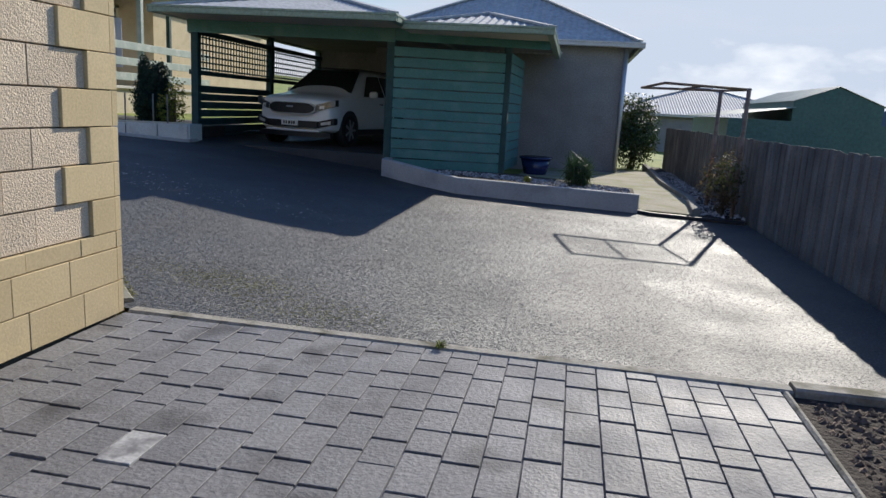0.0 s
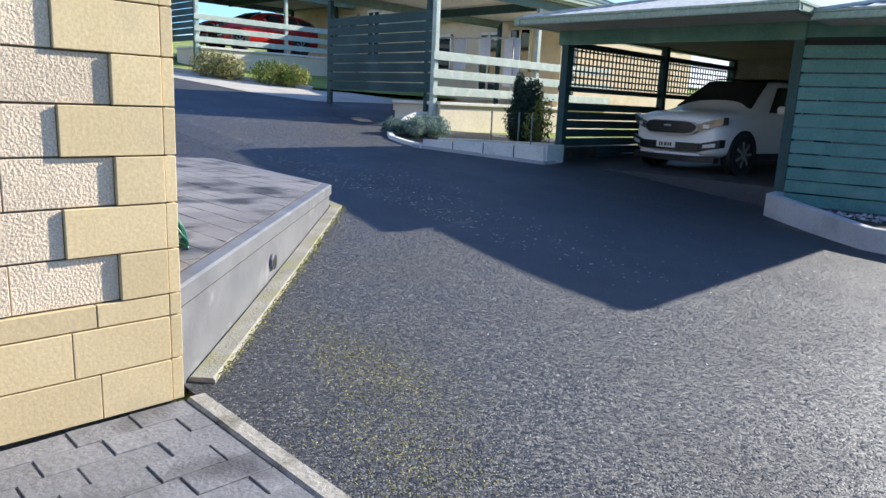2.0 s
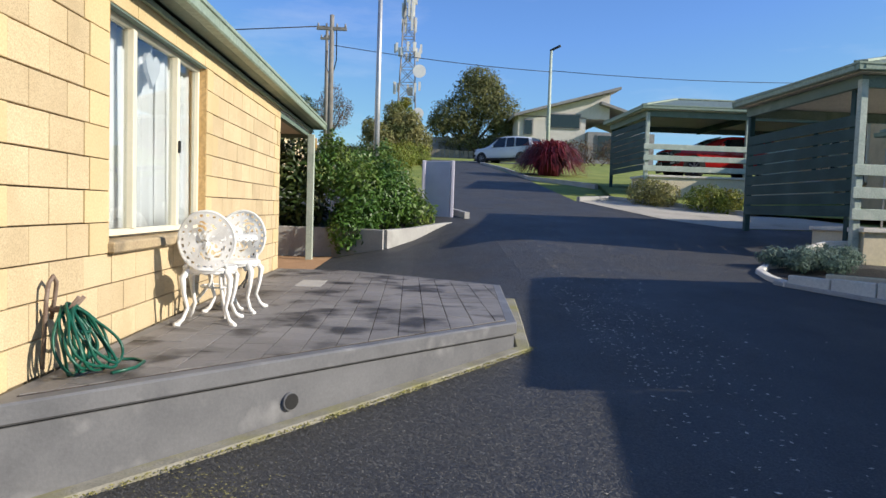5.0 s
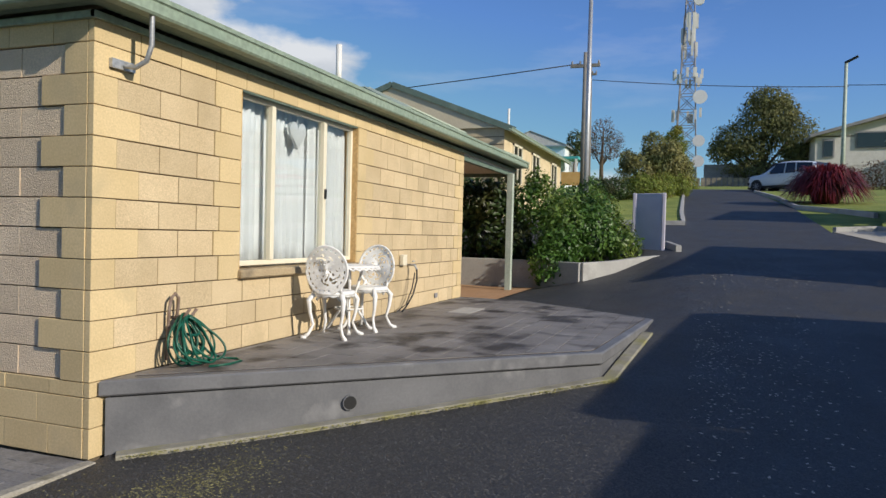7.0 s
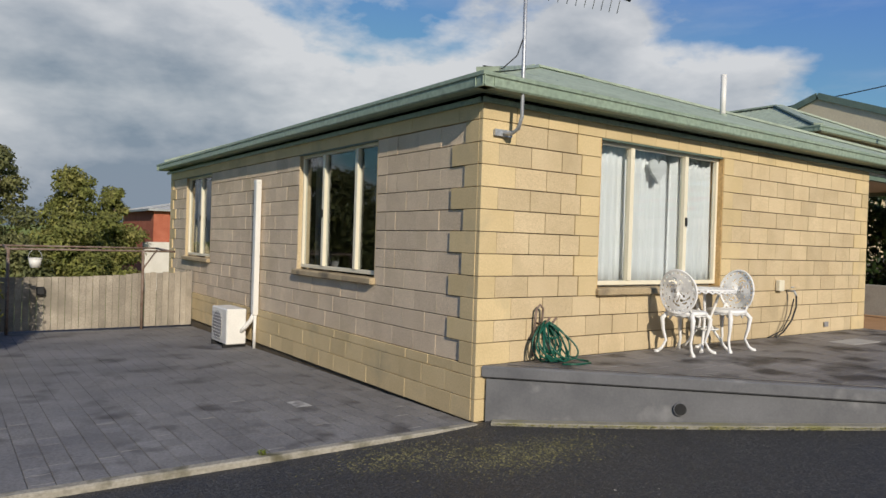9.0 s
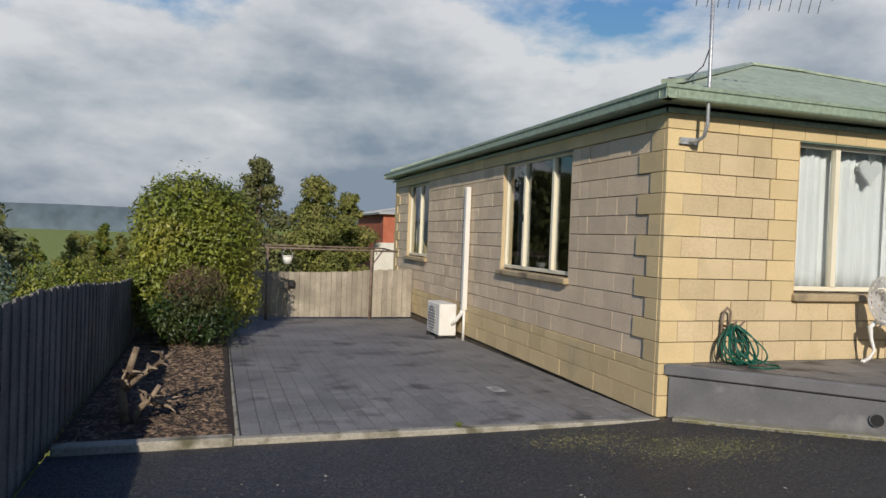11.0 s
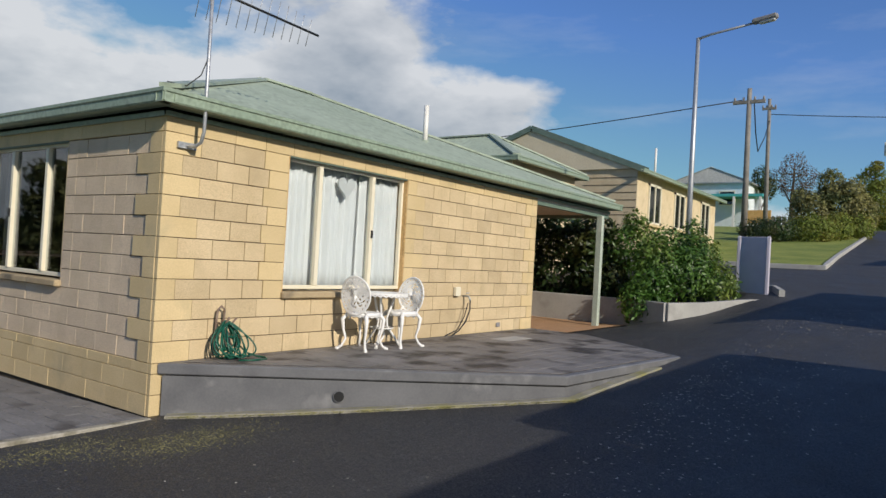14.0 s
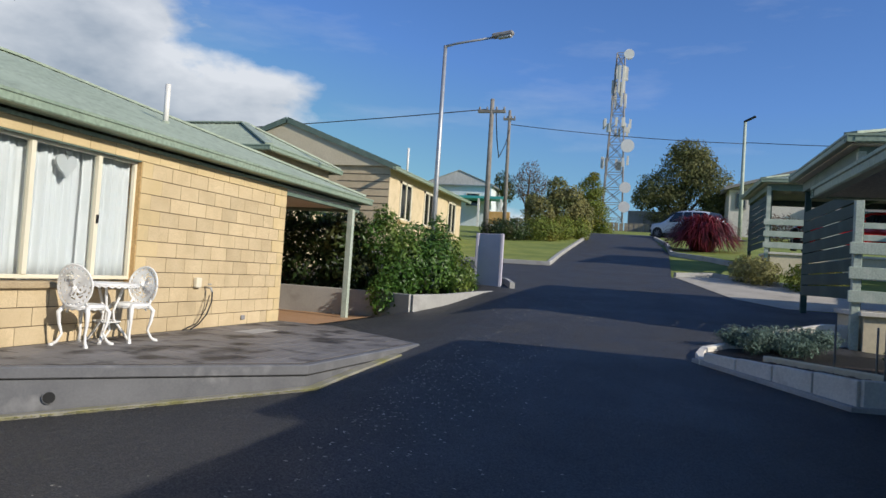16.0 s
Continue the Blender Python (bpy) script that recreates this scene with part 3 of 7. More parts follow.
def leaf_mesh(name, quads, material):
    n = len(quads)
    me = bpy.data.meshes.new(name)
    me.from_pydata(quads.reshape(-1, 3).tolist(), [], np.arange(n * 4).reshape(-1, 4).tolist())
    me.materials.append(M[material])
    return me


def crown(parent, quads, material, label=""):
    ob = new("crown", leaf_mesh("crown", quads, material))
    ob.parent = parent
    return tagged(ob, label)


def bush(name, label, category, blobs, n, size, material, stems=5, group="", **kw):
    base = empty(name, label, category, group)
    b = np.array(blobs, float)
    cx, cy = b[:, 0].mean(), b[:, 1].mean()
    z0 = (b[:, 2] - b[:, 5]).min()
    bm = bmesh.new()
    for i in range(stems):
        t = b[i % len(b)]
        p0 = Vector((cx + rng.normal() * 0.12 * b[:, 3].mean(), cy + rng.normal() * 0.12 * b[:, 4].mean(), z0 - 0.05))
        p2 = Vector((t[0], t[1], t[2] + t[5] * 0.3))
        p1 = p0.lerp(p2, 0.5) + Vector((rng.normal(), rng.normal(), 0.4)) * 0.08 * t[5]
        tube(bm, [p0, p1, p2], [0.035 * t[5] ** 0.5, 0.025 * t[5] ** 0.5, 0.006], 5)
    part("stem", bm, "bark", base)
    crown(base, leaves(blobs, n, size, **kw), material)
    return base


def tree(name, label, x, y, z, h, blobs, n, size, material, trunk=0.25, **kw):
    base = empty(name, label, "tree")
    bm = bmesh.new()
    b = np.array(blobs, float)
    b[:, 0] += x
    b[:, 1] += y
    b[:, 2] += z
    tube(bm, [(x, y, z - 0.3), (x + 0.1, y, z + h * 0.3), (x - 0.1, y + 0.1, z + h * 0.8)], [trunk * 1.25, trunk * 0.9, trunk * 0.25], 8)
    for t in b[:8]:
        tube(bm, [(x, y, z + h * 0.22), ((x + t[0]) / 2, (y + t[1]) / 2, (z + h * 0.22 + t[2]) / 2 - 0.2), (t[0], t[1], t[2])], [trunk * 0.5, trunk * 0.35, trunk * 0.08], 6)
    part("trunk", bm, "bark", base)
    crown(base, leaves(b, n, size, **kw), material)
    return base

# ---- ground ----
def ground_sheet():
    """One sheet to the horizon, fine near the place and coarse far off."""
    def ticks(lo, hi, n0, n1):
        near = list(np.arange(n0, n1 + 0.01, 1.0))
        a = [n0 - 1.0 * 1.22 ** k for k in range(1, 60) if n0 - 1.0 * 1.22 ** k > lo] + [lo]
        b = [n1 + 1.0 * 1.22 ** k for k in range(1, 60) if n1 + 1.0 * 1.22 ** k < hi] + [hi]
        return sorted(set(a + near + b))
    xs, ys = ticks(-1500, 1500, -50, 8), ticks(-1500, 1500, -14, 26)
    verts = [(x, y, land(x, y) - 0.06 - (0.35 if -1.5 <= x <= 5.01 and -9.6 <= y <= -0.9 else 0)) for y in ys for x in xs]
    w = len(xs)
    faces = [(j * w + i, j * w + i + 1, (j + 1) * w + i + 1, (j + 1) * w + i) for j in range(len(ys) - 1) for i in range(w - 1)]
    me = bpy.data.meshes.new("ground")
    me.from_pydata(verts, [], faces)
    me.materials.append(M["grass"])
    for p in me.polygons:
        p.use_smooth = True
    return tagged(new("ground", me), "short green grass on gently sloping ground", "ground", kind="structure")


ground_sheet()
sheet([(5.05, 0.05), (5.05, 6.6), (3.7, 6.9), (0.8, 7.45), (-0.75, 8.6), (-0.75, 16.3), (-4.8, 16.3), (-4.8, 8.9), (-6.1, 7.0), (-6.6, 6.95), (-7.4, 7.3), (-8.0, 9.2), (-12.0, 9.2), (-12.6, 9.4), (-17.8, 6.9), (-28.3, 7.1), (-44, 6.5), (-47.5, 13), (-52, 13), (-52, -4), (-47.0, -4), (-43.5, 2.5), (-19.4, 3.1), (-19.0, -14), (-13.6, -14), (-13.2, 2.2), (-12.3, 3.1), (-10.3, 1.5), (-10.9, 0.4), (-7.4, 0.02), (0.0, 0.05)], 0.0, 0.5, "road", "asphalt", "dark grey asphalt driveway with loose chips and dry moss", "driveway")
sheet([(-12.2, 9.1), (-8.05, 9.1), (-8.05, 15.5), (-12.2, 15.5)], 0.004, 0.5, "pavement", "asphalt", "dark asphalt running in under the carport", "pavement")
sheet([(-17.9, 6.95), (-13.4, 8.1), (-12.2, 9.0), (-12.4, 13.5), (-16.0, 11.4), (-16.6, 9.8), (-18.4, 8.2)], 0.012, 0.5, "pavement", "apron", "pale concrete apron leading to the carport", "pavement")
sheet([(-19.35, 3.0), (-43.4, 2.35), (-46.6, -4), (-46.6, -22), (-19.1, -22)], 0.07, 1.5, "lawn", "grass", "bright green mown lawn above the drive", "lawn")
sheet([(-44, 6.75), (-36, 7.35), (-28.4, 7.35), (-26.0, 8.75), (-24.3, 9.4), (-24.5, 24), (-44, 24)], 0.07, 1.5, "lawn", "grass", "green lawn around the flax bed", "lawn")
sheet([(-18.5, 8.25), (-16.7, 9.85), (-15.0, 10.95), (-14, 16), (-20, 16), (-24, 9.6), (-24.2, 9.3)], 0.07, 1.0, "lawn", "grass", "dry yellow-green grass beside the apron", "lawn")
kerb([(-13.6, 2.0), (-13.3, 2.9), (-12.5, 3.2)], 0.12, 0.14, "kerb", "concrete", "low curved concrete kerb at the sign bed")
kerb([(-19.0, -12), (-19.3, 3.1), (-24, 2.9), (-43.4, 2.45)], 0.14, 0.13, "kerb", "concrete", "pale concrete kerb along the upper lawn")
kerb([(-44, 6.6), (-36, 7.2), (-28.4, 7.2), (-26.0, 8.6), (-24.2, 9.2)], 0.14, 0.13, "kerb", "concrete", "pale concrete kerb round the flax bed")
kerb([(-18.0, 7.0), (-18.6, 8.1), (-16.8, 9.7), (-15.0, 10.8)], 0.14, 0.13, "kerb", "concrete", "pale concrete kerb round the shrub bed")
kerb([(0.02, 0.05), (3.78, 0.0)], 0.095, 0.03, "kerb", "old_concrete", "worn concrete edging between patio and asphalt", level=lambda x, y: 0.008)

# ---- patio ----
def patio_z(y):
    """The patio falls a little towards the back fence."""
    return 0.015 * min(y, 0.0)


bm = bmesh.new()
hull(bm, [(0, -9.2, -0.5), (3.72, -9.2, -0.5), (3.72, -0.005, -0.5), (0, -0.005, -0.5), (0, -9.2, -0.147), (3.72, -9.2, -0.147), (3.72, -0.005, -0.009), (0, -0.005, -0.009)])
solo("pavement", bm, "paver_joint", "dark bedding slab under the stamped pavers", "patio", kind="structure")
PATIO = empty("patio_paving", "dark grey stamped pavers in running bond with pale worn patches", "paving", kind="structure")
sheet([(3.765, -0.05), (5.05, -0.05), (5.05, -8.5), (3.765, -8.5)], 0.02, 0.4, "ground", "soil", "dark garden soil beside the timber fence", "garden bed")
kerb([(3.745, -0.05), (3.745, -8.4)], 0.035, 0.05, "trim", "old_concrete", "thin concrete mowing edge between pavers and garden bed", "edging", level=lambda x, y: patio_z(y) + 0.006)
kerb([(3.79, 0.01), (5.02, 0.03)], 0.12, 0.05, "kerb", "old_concrete", "pale concrete kerb in front of the garden bed", level=lambda x, y: 0.024)

# ---- unit A: walls ----
AX, AY = -7.40, -10.4
W1 = (-3.68, -1.54)
W2 = (-3.95, -1.86)
W3 = (-9.3, -7.72)
wall_front = tagged(new("wall_front", finish(boxes((W1[1], -0.03, -0.2, -0.028, -0.3, 2.9), (AX, W1[0], -0.2, -0.028, -0.3, 2.9), (W1[0], W1[1], -0.2, -0.028, -0.3, 1.1), (W1[0], W1[1], -0.2, -0.028, 2.7, 2.9)), "wall_front", "mortar")), "cream split-face block wall with yellow quoins", "wall", kind="structure")
wall_side = tagged(new("wall_side", finish(boxes((-0.2, -0.028, W2[1], -0.2, -0.3, 2.9), (-0.2, -0.028, W3[1], W2[0], -0.3, 2.9), (-0.2, -0.028, AY, W3[0], -0.3, 2.9), (-0.2, -0.028, W2[0], W2[1], -0.3, 1.1), (-0.2, -0.028, W2[0], W2[1], 2.7, 2.9), (-0.2, -0.028, W3[0], W3[1], -0.3, 1.1), (-0.2, -0.028, W3[0], W3[1], 2.7, 2.9)), "wall_side", "mortar")), "cream split-face block wall with proud yellow quoins", "wall", kind="structure")
tagged(new("wall_rear", finish(boxes((-11, -0.2, AY, AY + 0.2, -0.3, 2.9), (AX, AX + 0.17, AY + 0.2, -0.2, -0.3, 2.9), (-11.2, AX, -4.2, -4.0, 0.3, 2.9)), "wall_rear", "house_cream")), "cream block wall closing the unit", "wall", kind="structure")
# floor, ceiling and inner walls have the unlit room's shade in their colour
tagged(new("floor", finish(boxes((AX, -0.2, AY, -0.2, 0.3, 0.5)), "floor", "dark")), "floor inside the unit, near-black to stand in for an unlit room", "floor", kind="structure")
tagged(new("ceiling", finish(boxes((AX, -0.2, AY, -0.2, 2.75, 2.85)), "ceiling", "dark")), "ceiling inside the unit, room shade put into its near-black colour", "ceiling", kind="structure")
tagged(new("wall_inner", finish(boxes((-4.6, -4.5, AY, -0.2, 0.5, 2.75), (-4.5, -0.2, -5.2, -5.1, 0.5, 2.75)), "wall_inner", "dark")), "inner wall of the unit, near-black in place of room shade", "wall", kind="structure")

block_cache = {}


def block_mesh(w, h, kind, side):
    key = (round(w, 2), round(h, 2), kind, side)
    if key not in block_cache:
        bm = bmesh.new()
        face = 0.0 if kind == "plain_block" else (-0.018 if side else -0.006)
        g = 0.003 if kind == "plain_block" else 0.0045
        gv = g * (0.5 if side else 0.95)
        box(bm, -w / 2 + gv, w / 2 - gv, -0.05, face, -h / 2 + g, h / 2 - g)
        block_cache[key] = finish(bm, kind, "block_plain" if kind == "plain_block" else ("block_rough" if side else "block_face"), 0.0025 if kind == "plain_block" else (0.002 if side else 0.003))
    return block_cache[key]


def lay(parent, side, u0, u1, z0, z1, kind):
    """One block on the front (u along x) or side (u along y) face."""
    ob = new(kind, block_mesh(u1 - u0, z1 - z0, kind, bool(side)))
    u, z = (u0 + u1) / 2, (z0 + z1) / 2
    jit = rng.normal() * 0.0015
    ob.matrix_basis = pose(jit, u, z, 0, 0, -90) if side else pose(u, jit, z, 0, 0, 0)
    ob.parent = parent


def course(parent, side, a, b, z0, z1, i, openings, plain, stop=None):
    """Blocks of one course from a down to b, left out at the openings."""
    cuts = [a]
    for o0, o1, oz0, oz1 in openings:
        if z0 < oz1 - 0.01 and z1 > oz0 + 0.01:
            cuts += [o1, o0]
    cuts.append(b)
    for s in range(0, len(cuts), 2):
        hi, lo = cuts[s], cuts[s + 1]
        q = (0.2, 0.4) if i % 2 else (0.4, 0.2)
        first = q[0] if s == 0 else 0.4 if i % 2 else 0.2
        last = 0 if s + 2 < len(cuts) else q[0]
        u = hi
        pieces = []
        if plain:
            first = 0.4 if i % 2 else 0.3
            last = 0
        pieces.append((u - first, u, "plain_block" if s == 0 or plain or not side else "split_block"))
        u -= first
        end = lo + last
        while u - end > 0.02:
            w = 0.4 if u - end > 0.55 else u - end
            if w > 0.4:
                w = w / 2
            pieces.append((u - w, u, "plain_block" if plain else "split_block"))
            u -= w
        if last:
            pieces.append((lo, end, "plain_block"))
        if not side and not plain and s + 2 < len(cuts):
            pieces[-1] = (*pieces[-1][:2], "plain_block")
        for p0, p1, kind in pieces:
            lay(parent, side, p0, p1, z0, z1, kind)


COURSES = [(0.0, 0.2), (0.2, 0.4), (0.4, 0.5)] + [(round(0.5 + 0.2 * k, 2), round(0.7 + 0.2 * k, 2)) for k in range(11)] + [(2.7, 2.86)]
for part_y, sill_parent, fx in ((0, wall_front, 0), (1, wall_side, 1)):
    ops = [(W1[0], W1[1], 1.1, 2.7)] if not fx else [(W2[0], W2[1], 1.1, 2.7), (W3[0], W3[1], 1.1, 2.7)]
    for i, (z0, z1) in enumerate(COURSES):
        plain = i < 3 or i == len(COURSES) - 1
        if fx:
            course(wall_side, True, -0.0525, AY, z0, z1, i, ops, plain)
        elif i < 3:
            lay(wall_front, False, -0.2, 0.0, z0, z1, "plain_block")
        else:
            course(wall_front, False, 0.0, AX, z0, z1, i + 1, ops, plain)


def window(name, side, o0, o1, mullions, label, open_leaf=None):
    """A cream aluminium window in an opening, with a block sill."""
    w = empty(name, label, "window", kind="structure")

    def bx(u0, u1, d0, d1, z0, z1):
        return (d0, d1, u0, u1, z0, z1) if side else (u0, u1, d0, d1, z0, z1)
    f = 0.045
    part("window_frame", boxes(bx(o0, o1, -0.13, -0.07, 1.2, 1.2 + f), bx(o0, o1, -0.13, -0.07, 2.7 - f, 2.7), bx(o0, o0 + f, -0.129, -0.071, 1.2, 2.7), bx(o1 - f, o1, -0.129, -0.071, 1.2, 2.7)), "cream", w, bevel=0.004)
    edges = [o0 + f] + sorted(mullions) + [o1 - f]
    for m in mullions:
        part("mullion", boxes(bx(m - 0.03, m + 0.03, -0.125, -0.055, 1.2 + f, 2.7 - f)), "cream", w, bevel=0.004)
    for a, b in zip(edges, edges[1:]):
        pane = part("pane", boxes(bx(a + 0.02, b - 0.02, -0.104, -0.098, 1.2 + f, 2.7 - f)), "window_glass", w)
        pane.visible_shadow = False
    part("latch", boxes(bx(edges[1] - 0.012, edges[1] + 0.012, -0.055, -0.035, 1.86, 1.96)), "black", w)
    part("window_sill", boxes(bx(o0 - 0.02, o1 + 0.02, -0.19, 0.05, 1.1, 1.175)), "sill_block", w, "weathered masonry sill", bevel=0.012)
    part("reveal", boxes(bx(o0 - 0.001, o0 + 0.012, -0.19, -0.006 - 0.014 * side, 1.17, 2.7)), "block_face" if side else "reveal", w)
    part("reveal", boxes(bx(o1 - 0.012, o1 + 0.001, -0.19, -0.006 - 0.014 * side, 1.17, 2.7)), "block_face" if side else "reveal", w)
    part("reveal", boxes(bx(o0, o1, -0.19, -0.008, 2.688, 2.701)), "green_fascia", w)
    return w


window("window_1", False, *W1, (-2.10, -3.04), "three-light cream aluminium window with white net curtains")
window("window_2", True, *W2, (-3.28, -2.42), "cream aluminium window with dark reflecting panes")
window("window_3", True, *W3, (-8.45,), "small cream aluminium window with dark panes")


def curtain(side, u0, u1, d, z0, z1, label, waves, cloth="curtain"):
    bm = bmesh.new()
    n = int(abs(u1 - u0) / 0.012)
    cols = []
    for i in range(n + 1):
        u = u0 + (u1 - u0) * i / n
        k = math.sin(u * waves + 2.4 * math.sin(u * 7.3)) * 0.024 + math.sin(u * waves * 0.31 + 1.3) * 0.026
        row = []
        for j in range(7):
            z = z0 + (z1 - z0) * j / 6
            dd = d + k * (1.15 - 0.5 * j / 6)
            row.append(bm.verts.new((dd, u, z) if side else (u, dd, z)))
        cols.append(row)
    for c0, c1 in zip(cols, cols[1:]):
        for j in range(6):
            bm.faces.new((c0[j], c1[j], c1[j + 1], c0[j + 1]))
    ob = solo("curtain", bm, cloth, label, "curtain", smooth=True)
    md = ob.modifiers.new("thick", "SOLIDIFY")
    md.thickness = 0.003
    return ob


curtain(False, -3.66, -2.92, -0.2, 1.16, 2.7, "white gathered net curtain hanging in the window", 66)
curtain(False, -3.0, -2.0, -0.23, 1.16, 2.7, "white gathered net curtain hanging in the window", 58)
curtain(False, -2.06, -1.56, -0.21, 1.16, 2.7, "white gathered net curtain hanging in the window", 74)
curtain(True, -3.93, -3.55, -0.24, 1.16, 2.7, "grey-brown curtain drawn to the side of the window", 60, "drape")
curtain(True, -9.28, -8.8, -0.24, 1.16, 2.7, "grey-brown curtain drawn to the side of the small window", 60, "drape")

# heart on a cord in the front window
bm = bmesh.new()
ring = []
for k in range(40):
    a = 2 * math.pi * k / 40
    ring.append((16 * math.sin(a) ** 3, 13 * math.cos(a) - 5 * math.cos(2 * a) - 2 * math.cos(3 * a) - math.cos(4 * a)))
front = [bm.verts.new((-2.60 + x * 0.0092, -0.112, 2.475 + y * 0.0092)) for x, y in ring]
rear = [bm.verts.new((-2.60 + x * 0.0092, -0.142, 2.475 + y * 0.0092)) for x, y in ring]
hub_f, hub_r = bm.verts.new((-2.60, -0.108, 2.465)), bm.verts.new((-2.60, -0.146, 2.465))
for k in range(40):
    j = (k + 1) % 40
    bm.faces.new((front[k], front[j], hub_f))
    bm.faces.new((rear[j], rear[k], hub_r))
    bm.faces.new((front[j], front[k], rear[k], rear[j]))
heart = empty("heart_ornament", "white woven wicker heart hanging inside the window", "ornament")
part("heart", bm, "white", heart)
bm = bmesh.new()
tube(bm, [(-2.60, -0.127, 2.55), (-2.60, -0.127, 2.69)], 0.003, 5)
part("cord", bm, "white", heart)

# ---- unit A: roof ----
EX0, EX1, EY0, EY1, EZ = 0.21, -10.78, -10.7, 0.26, 3.03


def roof_plane(bm, a, b, c, d, th=0.03):
    """A sheet roof plane over four corners, with thickness."""
    pts = [Vector(p) for p in (a, b, c, d)]
    hull(bm, [p - Vector((0, 0, th)) for p in pts] + pts)


def corrugated(bm, e0, e1, r0, r1, pitch=0.14, amp=0.012):
    """Ribbed sheeting between an eave e0-e1 and a ridge line r0-r1."""
    e0, e1, r0, r1 = Vector(e0), Vector(e1), Vector(r0), Vector(r1)
    n = max(4, int((e1 - e0).length / pitch) * 2)
    lo, hi = [], []
    for i in range(n + 1):
        t = i / n
        up = Vector((0, 0, amp if i % 2 else -amp))
        p = e0.lerp(e1, t)
        # each rib runs straight up the slope until it meets the hip
        ax = (e1 - e0).normalized()
        s = (p - e0).dot(ax)
        sa, sb = (r0 - e0).dot(ax), (r1 - e0).dot(ax)
        rise = r0 - e0 - ax * sa
        if s < sa:
            f = s / max(sa, 1e-6)
        elif s > sb:
            f = ((e1 - e0).length - s) / max((e1 - e0).length - sb, 1e-6)
        else:
            f = 1.0
        lo.append(bm.verts.new(p + up))
        hi.append(bm.verts.new(p + rise * max(f, 0.001) + up * (1 if f > 0.05 else 0)))
    for i in range(n):
        bm.faces.new((lo[i], lo[i + 1], hi[i + 1], hi[i]))


def hip_roof(parent, x0, x1, y0, y1, z, apex_a, apex_b, material, ridge="ridge_cap", drop=0.0):
    """Four ribbed planes; the ridge runs from apex_a to apex_b."""
    c = [(x0, y0, z - drop), (x1, y0, z - drop), (x1, y1, z), (x0, y1, z)]
    a, b = apex_a, apex_b
    along_x = abs(a[0] - b[0]) >= abs(a[1] - b[1])
    if along_x:
        planes = ((c[0], c[1], a, b), (c[2], c[3], b, a), (c[1], c[2], b, b), (c[3], c[0], a, a))
        hips = ((c[0], a), (c[3], a), (c[1], b), (c[2], b), (a, b))
    else:
        planes = ((c[0], c[1], a, a), (c[2], c[3], b, b), (c[1], c[2], a, b), (c[3], c[0], b, a))
        hips = ((c[0], a), (c[1], a), (c[2], b), (c[3], b), (a, b))
    for e0, e1, r0, r1 in planes:
        bm = bmesh.new()
        corrugated(bm, e0, e1, r0, r1)
        part("roof_sheet", bm, material, parent)
    for p, q in hips:
        if (Vector(p) - Vector(q)).length > 0.1:
            bm = bmesh.new()
            beam(bm, Vector(p).lerp(Vector(q), 0.03) + Vector((0, 0, 0.02)), Vector(q) + Vector((0, 0, 0.02)), 0.2, 0.04)
            part(ridge, bm, material, parent)


def gutter(parent, pts, z, material="green_metal", closed=False, h=0.115, d=0.11):
    """A quad gutter along the eave points, its back to the left of travel."""
    pts = [Vector((*p, 0)) for p in pts]
    segs = list(zip(pts, pts[1:] + pts[:1] if closed else pts[1:]))
    for a, b in segs:
        t = (b - a).normalized()
        nrm = Vector((t.y, -t.x, 0))
        bm = bmesh.new()
        prof = [(-d, -h), (-0.012, -h), (0.0, -h + 0.015), (0.0, -0.03), (0.014, -0.02), (0.014, 0.012), (-0.01, 0.012), (-0.014, -h + 0.012), (-d + 0.004, -h + 0.012), (-d, -0.01)]
        ra = [bm.verts.new(a - t * 0.01 + nrm * p + Vector((0, 0, z + q))) for p, q in prof]
        rb = [bm.verts.new(b + t * 0.012 + nrm * p + Vector((0, 0, z + q))) for p, q in prof]
        k = len(prof)
        for i in range(k):
            bm.faces.new((ra[i], ra[(i + 1) % k], rb[(i + 1) % k], rb[i]))
        bm.faces.new(ra[::-1])
        bm.faces.new(rb)
        part("gutter", bm, material, parent)


roof_a = empty("roof", "pale green ribbed metal hip roof with box gutter", "roof", kind="structure")
hip_roof(roof_a, EX1, EX0, EY0, EY1, EZ, (-6.2, -4.75, 4.87), (-4.95, -4.75, 4.87), "green_roof")
gutter(roof_a, [(EX0, EY0), (EX0, EY1), (EX1, EY1), (EX1, EY0)], EZ, closed=True)
part("fascia", boxes((0.002, 0.035, EY0 + 0.1, 0.035, 2.84, 2.885), (EX1 + 0.12, 0.035, 0.004, 0.036, 2.842, 2.885)), "green_metal", roof_a)
part("soffit_board", boxes((0.035, EX0 - 0.1, EY0 + 0.1, EY1 - 0.1, 2.915, 2.93), (EX1 + 0.1, 0.036, 0.036, EY1 - 0.1, 2.914, 2.929)), "green_fascia", roof_a)
part("porch_ceiling", boxes((EX1 + 0.1, AX, -4.0, 0.0, 2.80, 2.86)), "soffit", roof_a)
part("porch_beam", boxes((EX1 + 0.12, AX, -0.08, 0.003, 2.73, 2.80), (EX1 + 0.12, EX1 + 0.2, -4.0, -0.08, 2.73, 2.80)), "green_fascia", roof_a, "green timber porch beam")
bm = bmesh.new()
tube(bm, [(-6.06, -1.6, 3.55), (-6.06, -1.6, 4.36)], 0.045, 12)
flue = empty("vent_pipe", "white roof vent pipe with rusty foot", "vent pipe")
part("pipe", bm, "white_clean", flue)
bm = bmesh.new()
